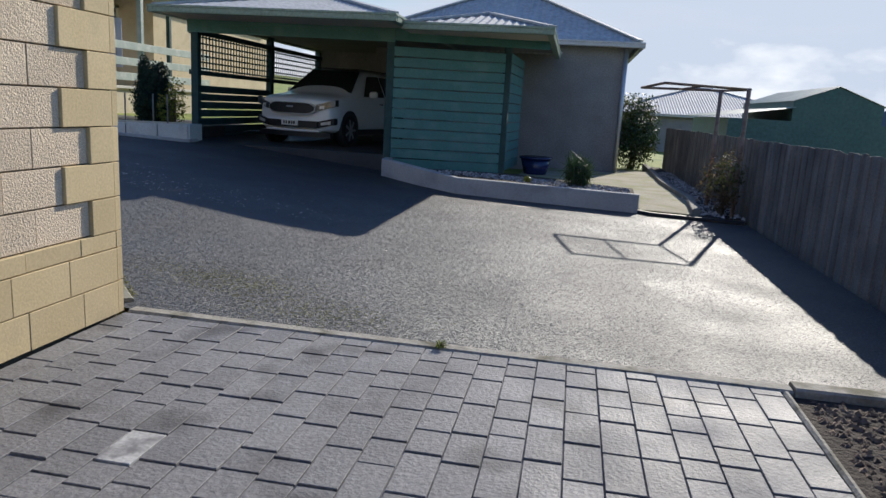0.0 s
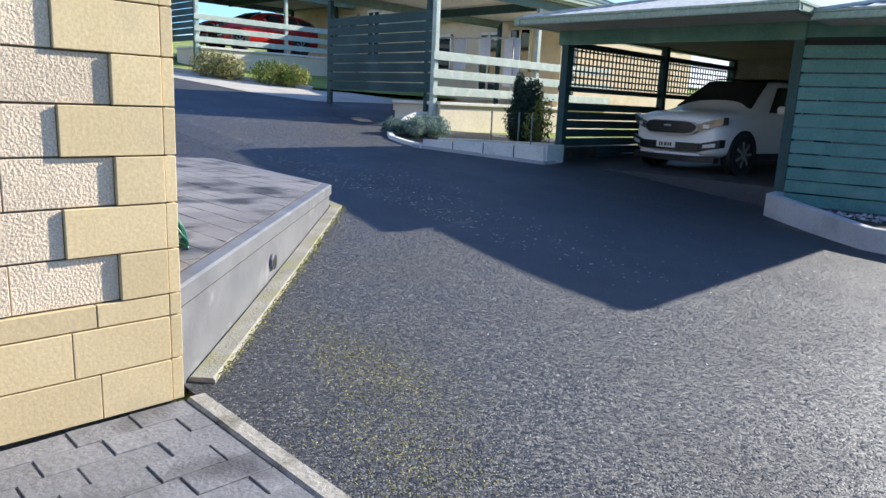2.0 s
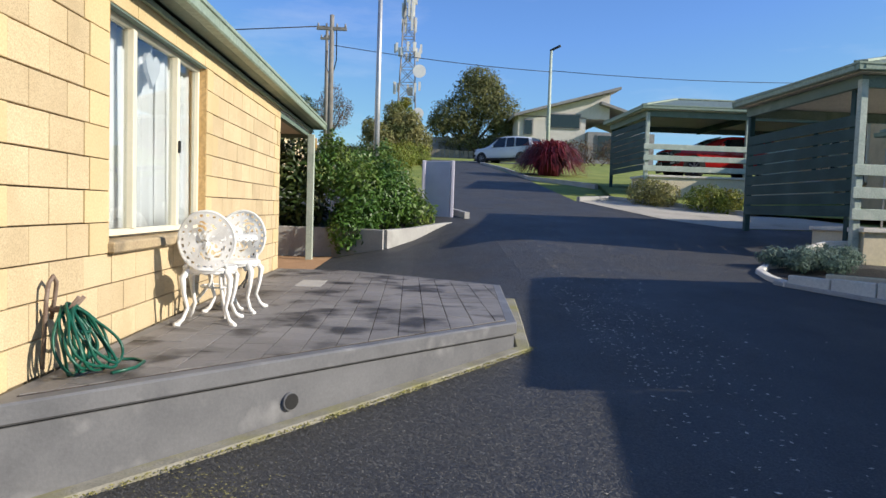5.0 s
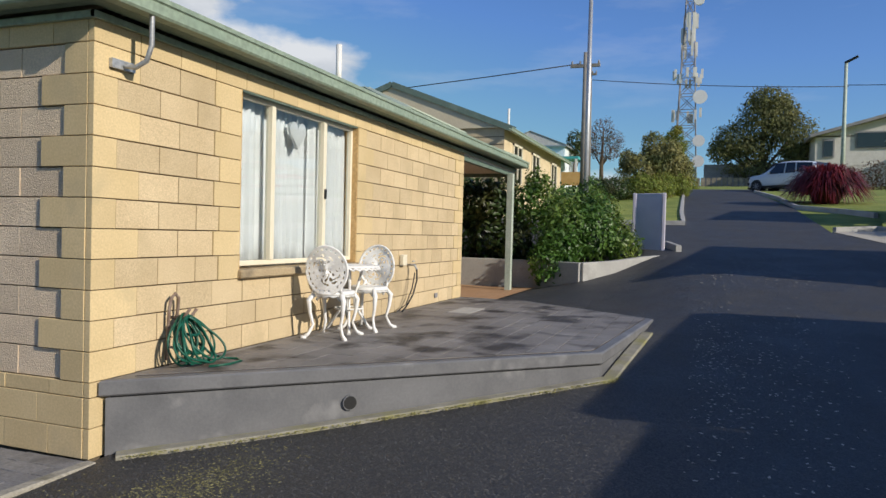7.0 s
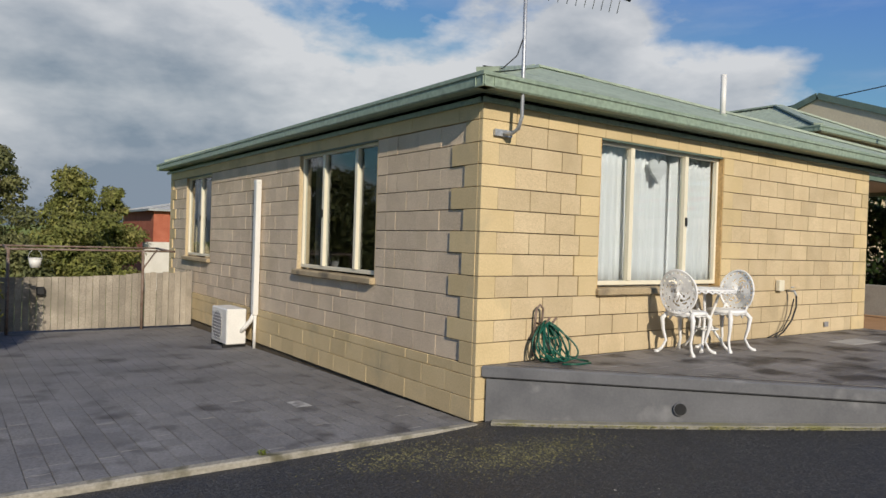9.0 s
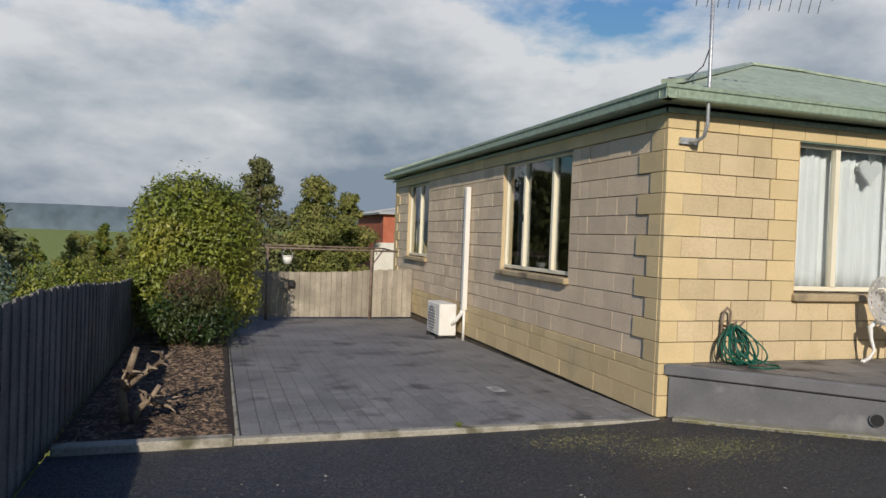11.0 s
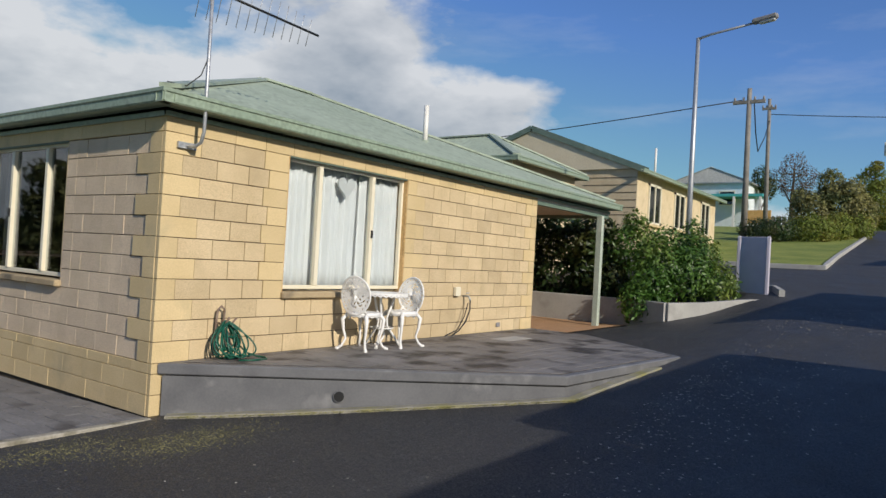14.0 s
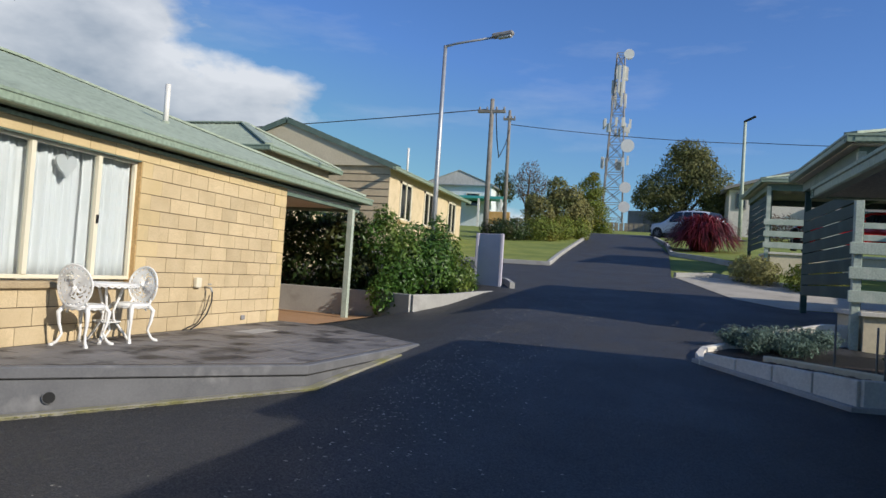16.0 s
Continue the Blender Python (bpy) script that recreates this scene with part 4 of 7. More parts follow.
tube(bm, [(-6.06, -1.6, 3.55), (-6.06, -1.6, 3.74)], 0.07, 12)
part("flashing", bm, "green_roof", flue)

# porch post and entry
post = empty("porch_post", "pale green square timber porch post", "post")
part("post", boxes((-10.12, -10.0, 0.02, 0.14, 0.35, 2.75)), "green_post", post, bevel=0.006)
sheet([(-7.38, 0.45), (-7.38, -4.0), (-10.95, -4.0), (-10.95, 0.45)], 0.025, 0.6, "floor", "brick_floor", "orange brick paving in the entry porch", "floor")

# ---- deck in front of unit A ----
DECK = [(-0.05, 0.012), (-2.9, 2.88), (-5.9, 3.12), (-7.35, 1.1), (-7.39, 0.012)]
DZ = 0.51


def prism(outline, z0, z1):
    bm = bmesh.new()
    lo = [bm.verts.new((x, y, z0)) for x, y in outline]
    hi = [bm.verts.new((x, y, z1)) for x, y in outline]
    k = len(outline)
    bm.faces.new(hi)
    bm.faces.new(lo[::-1])
    for i in range(k):
        bm.faces.new((lo[i], lo[(i + 1) % k], hi[(i + 1) % k], hi[i]))
    return bm


def inset(outline, d):
    """The outline moved inwards by d (corners by their two edges)."""
    out = []
    k = len(outline)
    area = sum(outline[i][0] * outline[(i + 1) % k][1] - outline[(i + 1) % k][0] * outline[i][1] for i in range(k))
    sg = 1 if area > 0 else -1
    for i in range(k):
        p, c, q = Vector(outline[i - 1]), Vector(outline[i]), Vector(outline[(i + 1) % k])
        d0, d1 = (c - p).normalized(), (q - c).normalized()
        n0, n1 = Vector((-d0.y, d0.x)) * sg, Vector((-d1.y, d1.x)) * sg
        m = (n0 + n1)
        m = m / max(m.dot(n0), 0.2)
        out.append((c.x + m.x * d, c.y + m.y * d))
    return out


deck = empty("raised_terrace", "raised grey concrete terrace with stamped pavers and dark stains", "terrace", kind="structure")
part("retaining_wall", prism(inset(DECK, 0.022), -0.3, DZ - 0.122), "render_wall", deck, "streaked grey rendered retaining wall")
part("slab_edge", prism(DECK, DZ - 0.11, DZ - 0.003), "render_wall", deck, "grey concrete slab with rounded nosing", bevel=0.012)
part("joint", prism(inset(DECK, 0.034), DZ - 0.122, DZ - 0.11), "black", deck, "dark open joint under the slab")
bm = bmesh.new()
disc(bm, (-1.29 + 0.018, 1.24 - 0.018 - 0.005, 0.235), (0.707, 0.707, 0), 0.056, 0.04, 24)
drain = empty("drain_outlet", "dark round drain pipe end in the terrace wall", "drain")
part("pipe", bm, "render_wall", drain)
# solid black disc painted in place of the shade inside the pipe
bm = bmesh.new()
disc(bm, (-1.29 + 0.018, 1.24 - 0.018 - 0.005, 0.235), (0.707, 0.707, 0), 0.05, 0.046, 24)
part("bore", bm, "black", drain)
kerb([(-0.1, 0.13), (-2.9, 2.94), (-5.0, 3.11)], 0.13, 0.025, "kerb", "moss", "mossy concrete footing along the terrace wall", sink=0.2)
solo("access_cover", boxes((-5.75, -5.05, 0.62, 0.92, DZ + 0.002, DZ + 0.010)), "concrete", "pale concrete cover set in the terrace", "access cover", bevel=0.002)

# ---- planters ----
SIGNBED = [(-10.93, -3.9), (-10.93, 0.42), (-10.36, 1.46), (-12.3, 3.05), (-13.2, 2.1), (-13.4, -3.9)]
kerb([(-10.93, -3.9), (-10.93, 0.42), (-10.36, 1.46)], 0.14, 0.4, "planter_wall", "concrete", "grey concrete planter wall beside the entry", "planter", sink=0.3, level=lambda x, y: 1.03)
kerb([(-10.36, 1.46), (-12.3, 3.05)], 0.14, 0.3, "planter_wall", "concrete", "pale concrete planter wall stepping up with the drive", "planter", sink=0.3, level=lambda x, y: 1.03 + 0.19 * step(10.4, 12.4, -x))
solo("planter_soil", prism(inset(SIGNBED, 0.06), 0.4, 0.98), "soil", "dark soil in the concrete planter", "soil", kind="stuff")

P1 = [(-5.95, 6.98), (-4.45, 8.35), (-4.55, 9.0), (-4.75, 11.5), (-8.0, 9.15), (-7.4, 7.4), (-6.6, 7.0)]
solo("planter_soil", prism(inset(P1, 0.05), 0.2, 0.66), "soil", "dark bark-covered soil in the corner bed", "soil", kind="stuff")
kerb([(-7.55, 7.95), (-7.3, 7.35), (-6.85, 7.02), (-6.4, 6.93), (-5.95, 6.95)], 0.11, 0.07, "kerb", "pale_concrete", "low pale concrete edging blocks round the juniper")
bm = bmesh.new()
wall_pts = [Vector((-5.98, 6.98, 0)), Vector((-4.42, 8.36, 0)), Vector((-4.5, 8.95, 0))]
p1wall = empty("planter_wall", "pale concrete sleeper planter wall in short panels", "planter", kind="structure")
for a, b, k in ((wall_pts[0], wall_pts[1], 4), (wall_pts[1], wall_pts[2], 1)):
    for i in range(k):
        p, q = a.lerp(b, i / k), a.lerp(b, (i + 1) / k - 0.008)
        bm = bmesh.new()
        d = (q - p).normalized()
        s = Vector((-d.y, d.x, 0)) * 0.045
        z0, z1 = land(p.x, p.y) - 0.15, 0.74
        hull(bm, [p - s + Vector((0, 0, z0)), q - s + Vector((0, 0, z0)), q + s + Vector((0, 0, z0)), p + s + Vector((0, 0, z0)), p - s + Vector((0, 0, z1)), q - s + Vector((0, 0, z1 - 0.01)), q + s + Vector((0, 0, z1 - 0.01)), p + s + Vector((0, 0, z1))])
        part("panel", bm, "pale_concrete", p1wall, bevel=0.008)
kerb([(-6.1, 6.85), (-4.36, 8.28), (-4.4, 8.6)], 0.1, 0.05, "kerb", "concrete", "low footing strip along the planter wall")
kerb([(-7.62, 7.95), (-7.98, 8.35), (-8.2, 8.8), (-8.25, 9.3)], 0.1, 0.3, "planter_wall", "pale_concrete", "pale curved concrete wall behind the juniper", "planter", level=lambda x, y: 1.0 + 0.16 * step(8.0, 9.0, y))
kerb([(-6.4, 7.75), (-4.75, 9.1)], 0.09, 0.2, "kerb", "sheet_cream", "second low cream edging inside the bed", level=lambda x, y: 0.735)

kerb([(-0.72, 8.9), (-0.70, 8.55), (0.8, 7.45), (3.6, 6.95)], 0.13, 0.3, "planter_wall", "concrete", "pale concrete kerb wall of the front bed", "planter", level=lambda x, y: 0.36 - 0.13 * step(-0.7, 0.8, x), sink=0.3)
solo("planter_soil", prism([(-0.66, 8.7), (0.83, 7.55), (3.55, 7.05), (3.6, 8.2), (1.6, 9.3), (-0.66, 9.0)], -0.2, 0.19), "soil", "dark soil and pebbles in the front bed", "soil", kind="stuff")
kerb([(3.6, 6.95), (3.75, 6.75), (5.0, 6.55)], 0.1, 0.05, "kerb", "black", "low dark timber sleeper at the lawn's edge")
kerb([(4.42, 6.95), (4.6, 8.75), (4.5, 11.7), (4.6, 15.0), (4.62, 17.0)], 0.12, 0.12, "kerb", "pole_wood", "low timber edging along the pebble bed")
sheet([(4.45, 6.7), (5.05, 6.65), (5.05, 17), (4.65, 17), (4.55, 12), (4.65, 9)], 0.05, 0.6, "ground", "soil", "narrow garden bed along the fence", "garden bed")

sheet([(1.5, 9.2), (3.62, 8.15), (3.64, 7.05), (4.38, 6.95), (4.55, 9.0), (4.45, 12.0), (4.55, 15.0), (3.67, 15.0), (3.67, 13.98), (1.5, 13.98)], 0.04, 0.6, "ground", "dry_dirt", "pale dry dirt and thin grass beside the house", "ground")


def scatter(name, n, area, size, material, label, category, dz=0.02, flat=0.35):
    """Many small loose chips on the ground inside an area (a function that gives a place)."""
    verts, faces = [], []
    for i in range(n):
        x, y, z = area()
        a = rng.random() * 6.28
        s = size * (0.4 + rng.random())
        ca, sa = math.cos(a) * s, math.sin(a) * s
        h = s * flat
        b = len(verts)
        verts += [(x - ca, y - sa, z), (x + sa * 0.5, y - ca * 0.5, z), (x + ca, y + sa, z + h * rng.random()), (x - sa * 0.5, y + ca * 0.5, z), (x, y, z + h)]
        faces += [(b, b + 1, b + 4), (b + 1, b + 2, b + 4), (b + 2, b + 3, b + 4), (b + 3, b, b + 4)]
    me = bpy.data.meshes.new(name)
    me.from_pydata(verts, [], faces)
    me.materials.append(M[material])
    return tagged(new(name, me), label, category, kind="stuff")


def quad_area(a, b, c, d, z=None, dz=0.0):
    def f():
        u, v = rng.random(), rng.random()
        x = (a[0] * (1 - u) + b[0] * u) * (1 - v) + (d[0] * (1 - u) + c[0] * u) * v
        y = (a[1] * (1 - u) + b[1] * u) * (1 - v) + (d[1] * (1 - u) + c[1] * u) * v
        return x, y, (land(x, y) if z is None else z) + dz
    return f


scatter("bark_mulch", 4200, quad_area((3.83, -0.05), (5.0, -0.05), (5.0, -5), (3.83, -5), dz=0.022), 0.03, "mulch", "scattered bark chips and dry leaves on the bed", "mulch")
scatter("bark_mulch", 900, quad_area((-5.9, 7.15), (-4.6, 8.4), (-4.9, 9.2), (-6.5, 7.9), 0.662), 0.03, "mulch", "dark bark chips in the corner bed", "mulch")
scatter("pebbles", 900, quad_area((-0.5, 8.65), (3.5, 7.15), (3.5, 8.0), (1.0, 8.9), 0.192), 0.035, "pebble", "pale pebbles over the front bed", "pebbles", flat=0.7)
scatter("pebbles", 900, quad_area((4.5, 6.8), (5.05, 6.7), (5.05, 15), (4.6, 15), dz=0.052), 0.045, "pebble", "pale pebbles along the fence bed", "pebbles", flat=0.7)


def litter_place():
    while True:
        x, y = -3.6 + rng.normal() * 1.6, 3.9 + abs(rng.normal()) * 0.7 - 0.3
        if y > 3.35 and x < 0.5:
            return x, y, land(x, y) + 0.004


scatter("petal_litter", 700, litter_place, 0.018, "litter", "fallen pale petals blown against the terrace", "litter", flat=0.25)
scatter("petal_litter", 260, quad_area((0.0, 1.5), (4.5, 0.4), (4.5, 5.5), (-2, 6.5), dz=0.003), 0.013, "litter", "scattered pale specks on the asphalt", "litter", flat=0.25)
scatter("petal_litter", 200, quad_area((-8, 4), (-10, 2.6), (-12, 4.5), (-9, 6), dz=0.004), 0.02, "litter", "fallen petals on the drive", "litter", flat=0.25)


def moss_place():
    k = int(rng.integers(0, 3))
    x, y = ((0.0, 0.98), (1.0, 0.45), (0.4, 0.85))[k]
    x, y = x + rng.normal() * 0.32, y + rng.normal() * 0.16
    return x, max(y, 0.14), land(x, max(y, 0.14)) + 0.001


scatter("moss", 3300, moss_place, 0.0085, "dry_moss", "dry yellow-green moss on the asphalt", "moss", flat=0.3)


def crack_moss():
    t = rng.random()
    a, b = ((-0.1, 0.2), (-2.9, 3.02))
    x, y = a[0] + (b[0] - a[0]) * t + rng.normal() * 0.03, a[1] + (b[1] - a[1]) * t + rng.normal() * 0.03
    return x, y, land(x, y) + 0.02


scatter("moss", 1900, crack_moss, 0.010, "lime_moss", "yellow-green moss along the terrace footing", "moss", flat=0.5)


# ---- slatted screens, posts and carports ----
def slat_screen(parent, a, b, z0, z1, pitch, board, material="green_dark", th=0.025, name="slat"):
    a, b = Vector((*a, 0)), Vector((*b, 0))
    z = z0
    while z + board <= z1 + 0.001:
        bm = bmesh.new()
        sag = rng.normal() * 0.004
        beam(bm, a + Vector((0, 0, z + board / 2 + sag)), b + Vector((0, 0, z + board / 2 - sag)), th, board)
        part(name, bm, material, parent, bevel=0.003)
        z += pitch


def posts(parent, places, z0, z1, w, material, name="post"):
    for x, y in places:
        part(name, boxes((x - w / 2, x + w / 2, y - w / 2, y + w / 2, z0, z1)), material, parent, bevel=0.006)


# carport over the white car, open to the drive
c1 = empty("carport", "dark green timber carport with slatted and lattice sides", "carport")
posts(c1, [(-4.62, 9.05), (-0.86, 9.30), (-4.75, 12.7), (-4.85, 16.2), (1.25, 9.75)], 0.0, 2.72, 0.14, "green_dark")
part("header", beams(0.08, 0.26, ((-4.75, 9.0, 2.56), (-0.78, 9.24, 2.56))), "green_teal", c1, "mid green header beam")
part("header", beams(0.06, 0.24, ((-0.78, 9.26, 2.58), (2.0, 9.85, 2.58))), "green_teal", c1)
slat_screen(c1, (-4.7, 9.12), (-4.75, 12.62), 0.38, 1.62, 0.158, 0.138, th=0.02)
slat_screen(c1, (-4.75, 12.8), (-4.85, 16.1), 0.38, 1.1, 0.158, 0.138)
for y0, y1 in ((9.14, 12.62), (12.8, 16.1)):
    n = int((y1 - y0) / 0.125)
    for i in range(n + 1):
        y = y0 + (y1 - y0) * i / n
        part("lattice_bar", boxes((-4.745, -4.735, y - 0.016, y + 0.016, 1.76, 2.42)), "green_dark", c1)
    for j in range(6):
        z = 1.79 + j * 0.118
        part("lattice_bar", boxes((-4.757, -4.747, y0, y1, z - 0.016, z + 0.016)), "green_dark", c1)
part("rail", boxes((-4.80, -4.72, 9.1, 16.2, 1.66, 1.75), (-4.80, -4.72, 9.1, 16.2, 2.42, 2.52)), "green_dark", c1)
slat_screen(c1, (-0.80, 9.26), (1.22, 9.66), 0.15, 2.45, 0.185, 0.168, "green_teal")
slat_screen(c1, (1.24, 9.75), (1.35, 12.4), 0.15, 2.5, 0.19, 0.17, "green_teal")
part("ceiling_lining", boxes((-4.9, 2.0, 9.1, 16.3, 2.70, 2.74)), "house_grey", c1)
part("eave_lining", boxes((-4.9, -0.5, 8.0, 9.1, 2.66, 2.69), (-0.5, 2.0, 8.5, 9.7, 2.60, 2.63)), "soffit", c1)
part("rear_wall", boxes((-4.9, 1.3, 16.25, 16.45, -0.1, 2.9)), "house_grey", c1, "grey rendered wall at the back of the carport")
part("rear_door", boxes((-2.9, -2.0, 16.2, 16.25, 0.3, 2.35)), "dark", c1, "dark glazed rear door")
hip_roof(c1, -4.88, -0.45, 7.9, 16.6, 2.75, (-2.7, 11.0, 3.45), (-2.7, 13.0, 3.45), "grey_roof")
hip_roof(c1, -0.42, 2.1, 8.35, 13.6, 2.68, (0.8, 10.2, 3.1), (0.8, 11.8, 3.1), "grey_roof")
gutter(c1, [(-0.45, 7.9), (-4.88, 7.9), (-4.88, 16.6)][::-1], 2.76)
gutter(c1, [(-0.45, 7.9), (-0.45, 8.6)], 2.76)
gutter(c1, [(-0.42, 8.35), (2.1, 8.35), (2.1, 13.6)], 2.69)
part("floor_slab", boxes((-4.7, -0.7, 9.3, 16.2, 0.05, 0.37)), "asphalt", c1, "dark sealed carport floor")

# house behind the first carport
def house(name, label, x0, x1, y0, y1, z0, z1, wall, roof, rise, over=0.35, hip=True, windows=(), grp=""):
    h = empty(name, label, "house", grp)
    part("wall", boxes((x0, x1, y0, y1, z0 - 1.0, z1)), wall, h)
    xm, ym = (x0 + x1) / 2, (y0 + y1) / 2
    if abs(x1 - x0) > abs(y1 - y0):
        k = abs(y1 - y0) / 2
        a, b = (x0 + (k if hip else 0), ym, z1 + rise), (x1 - (k if hip else 0), ym, z1 + rise)
        ra, rb = (a, b)
    else:
        k = abs(x1 - x0) / 2
        ra, rb = (xm, y0 + (k if hip else 0), z1 + rise), (xm, y1 - (k if hip else 0), z1 + rise)
    hip_roof(h, x0 - over, x1 + over, y0 - over, y1 + over, z1 + 0.02, ra, rb, roof)
    gutter(h, [(x1 + over, y0 - over), (x1 + over, y1 + over), (x0 - over, y1 + over), (x0 - over, y0 - over)], z1 + 0.03, "green_metal" if "green" in roof else "steel", closed=True)
    for wx0, wx1, wy, wz0, wz1, ax in windows:
        w = empty("window", "", "")
        w.parent = h
        e = 0.05
        if ax == "y":
            fr = boxes((wx0, wx1, wy - e, wy + e, wz0, wz0 + 0.07), (wx0, wx1, wy - e, wy + e, wz1 - 0.07, wz1), (wx0, wx0 + 0.07, wy - e, wy + e, wz0, wz1), (wx1 - 0.07, wx1, wy - e, wy + e, wz0, wz1), ((wx0 + wx1) / 2 - 0.035, (wx0 + wx1) / 2 + 0.035, wy - e, wy + e, wz0, wz1))
            gl = boxes((wx0 + 0.03, wx1 - 0.03, wy - 0.02, wy + 0.02, wz0 + 0.03, wz1 - 0.03))
        else:
            fr = boxes((wy - e, wy + e, wx0, wx1, wz0, wz0 + 0.07), (wy - e, wy + e, wx0, wx1, wz1 - 0.07, wz1), (wy - e, wy + e, wx0, wx0 + 0.07, wz0, wz1), (wy - e, wy + e, wx1 - 0.07, wx1, wz0, wz1))
            gl = boxes((wy - 0.02, wy + 0.02, wx0 + 0.03, wx1 - 0.03, wz0 + 0.03, wz1 - 0.03))
        part("window_frame", fr, "cream", w)
        part("pane", gl, "dark_glass", w)
    return h


house("house", "grey rendered house with ribbed metal hip roof in shade", -2.5, 3.65, 14.0, 22.5, 0.0, 3.0, "house_grey", "grey_roof", 1.75)
bm = bmesh.new()
tube(bm, [(3.62, 13.9, -0.1), (3.62, 13.9, 2.95)], 0.05, 10)
solo("downpipe", bm, "steel", "pale metal downpipe on the house corner", "downpipe")
house("house", "cream brick unit with dark doors behind the carport", -17.0, -9.9, 16.0, 24, 1.3, 4.1, "house_cream", "green_roof", 1.6, windows=((-13.15, -12.3, 15.98, 1.5, 3.6, "y"), (-11.9, -11.0, 15.98, 2.4, 3.7, "y"), (-15.8, -14.4, 15.98, 2.4, 3.6, "y")))
house("house", "cream brick unit with green roof up the drive", -25.5, -17.5, 16.5, 24, 2.6, 5.0, "house_cream", "green_roof", 1.6, windows=((-21.4, -20.2, 16.48, 3.2, 4.6, "y"), (-19.6, -18.8, 16.48, 2.7, 4.7, "y")))


def side_carport(x0, x1, y0, y1, zf, zg, label):
    """A carport with a slatted end across the drive and a railed side."""
    c = empty("carport", label, "carport", "carports up the drive")
    posts(c, [(x0 + 0.05, y0 + 0.05)], land(x0, y0) - 0.1, zg - 0.2, 0.11, "green_dark")
    posts(c, [(x1 - 0.3, y0 + 0.09), (x0 + 0.05, y1 - 0.1), (x1 - 1.0, y1 - 0.1)], land(x0, y0) - 0.3, zg - 0.2, 0.11, "green_dark")
    posts(c, [(x1, y0), (x1, y0 + 3.4)], min(land(x1, y0), zf) - 0.2, zg - 0.2, 0.115, "green_post")
    slat_screen(c, (x0 + 0.05, y0), (x1 - 0.06, y0), zf + 0.16, zf + 1.86, 0.212, 0.190)
    for z in (zf + 0.2, zf + 0.55, zf + 0.92):
        part("side_rail", boxes((x1 + 0.06, x1 + 0.10, y0 - 0.12, y0 + 6.6, z - 0.09, z + 0.09)), "green_post", c, "weathered pale green rail", bevel=0.006)
    part("header", boxes((x0, x1 + 0.05, y0 - 0.05, y0 + 0.05, zg - 0.32, zg - 0.13), (x1 - 0.05, x1 + 0.06, y0 + 0.05, y1, zg - 0.33, zg - 0.13), (x0 - 0.05, x0 + 0.06, y0 + 0.05, y1, zg - 0.33, zg - 0.13)), "green_fascia", c)
    part("header", boxes((x0, x1, y0 + 3.4, y0 + 3.5, zg - 0.36, zg - 0.16)), "green_dark", c)
    part("ceiling_lining", boxes((x0 - 0.1, x1 + 0.2, y0 - 0.18, y1, zg - 0.125, zg - 0.09)), "soffit", c)
    hip_roof(c, x0 - 0.2, x1 + 0.3, y0 - 0.28, y1 + 0.3, zg + 0.0, ((x0 + x1) / 2, y0 + 1.7, zg + 0.62), ((x0 + x1) / 2, y1 - 1.5, zg + 0.62), "green_roof")
    gutter(c, [(x1 + 0.3, y0 - 0.28), (x1 + 0.3, y1 + 0.3), (x0 - 0.2, y1 + 0.3), (x0 - 0.2, y0 - 0.28)], zg + 0.01, closed=True)
    part("floor_slab", boxes((x0 + 0.9, x1 + 0.12, y0 + 1.4, y1, zf - 1.0, zf - 0.09), (x0 + 2.5, x1 + 0.12, y0 + 0.1, y0 + 1.4, zf - 1.0, zf - 0.09)), "sheet_cream", c, "cream block base under the carport")
    part("slab_ledge", boxes((x0 + 0.88, x1 + 0.18, y0 + 1.38, y1, zf - 0.09, zf - 0.02), (x0 + 2.48, x1 + 0.18, y0 + 0.04, y0 + 1.38, zf - 0.09, zf - 0.02)), "pale_concrete", c, "pale concrete ledge", bevel=0.008)
    return c


side_carport(-11.95, -8.1, 9.2, 15.6, 1.40, 3.98, "pale and dark green timber carport with slatted screen and rails")
side_carport(-24.4, -20.15, 9.75, 16.2, 2.86, 5.10, "pale and dark green timber carport sheltering a red car")

# folding clothes airer with washing under the second carport
airer = empty("clothes_airer", "metal wall clothes airer hung with washing", "clothes airer")
bm = bmesh.new()
for z in (0, 0.05):
    tube(bm, [(-10.9, 11.6 + z * 3, 2.98), (-8.6, 12.3 + z * 3, 2.98)], 0.012, 6)
for k in range(5):
    tube(bm, [(-10.9 + k * 0.55, 11.55 + k * 0.16, 2.98), (-10.9 + k * 0.55 - 0.15, 12.15 + k * 0.16, 2.98)], 0.01, 6)
tube(bm, [(-10.9, 11.6, 2.98), (-10.9, 11.6, 1.38)], 0.02, 8)
tube(bm, [(-8.6, 12.3, 2.98), (-8.6, 12.3, 1.38)], 0.02, 8)
part("frame", bm, "steel", airer)
for x, w, drop in ((-10.3, 0.42, 0.75), (-9.6, 0.35, 0.6), (-8.95, 0.5, 1.15)):
    bm = bmesh.new()
    box(bm, x, x + w, 11.78 + (x + 10.9) * 0.3, 11.795 + (x + 10.9) * 0.3, 2.97 - drop, 2.98)
    part("towel", bm, "towel", airer)

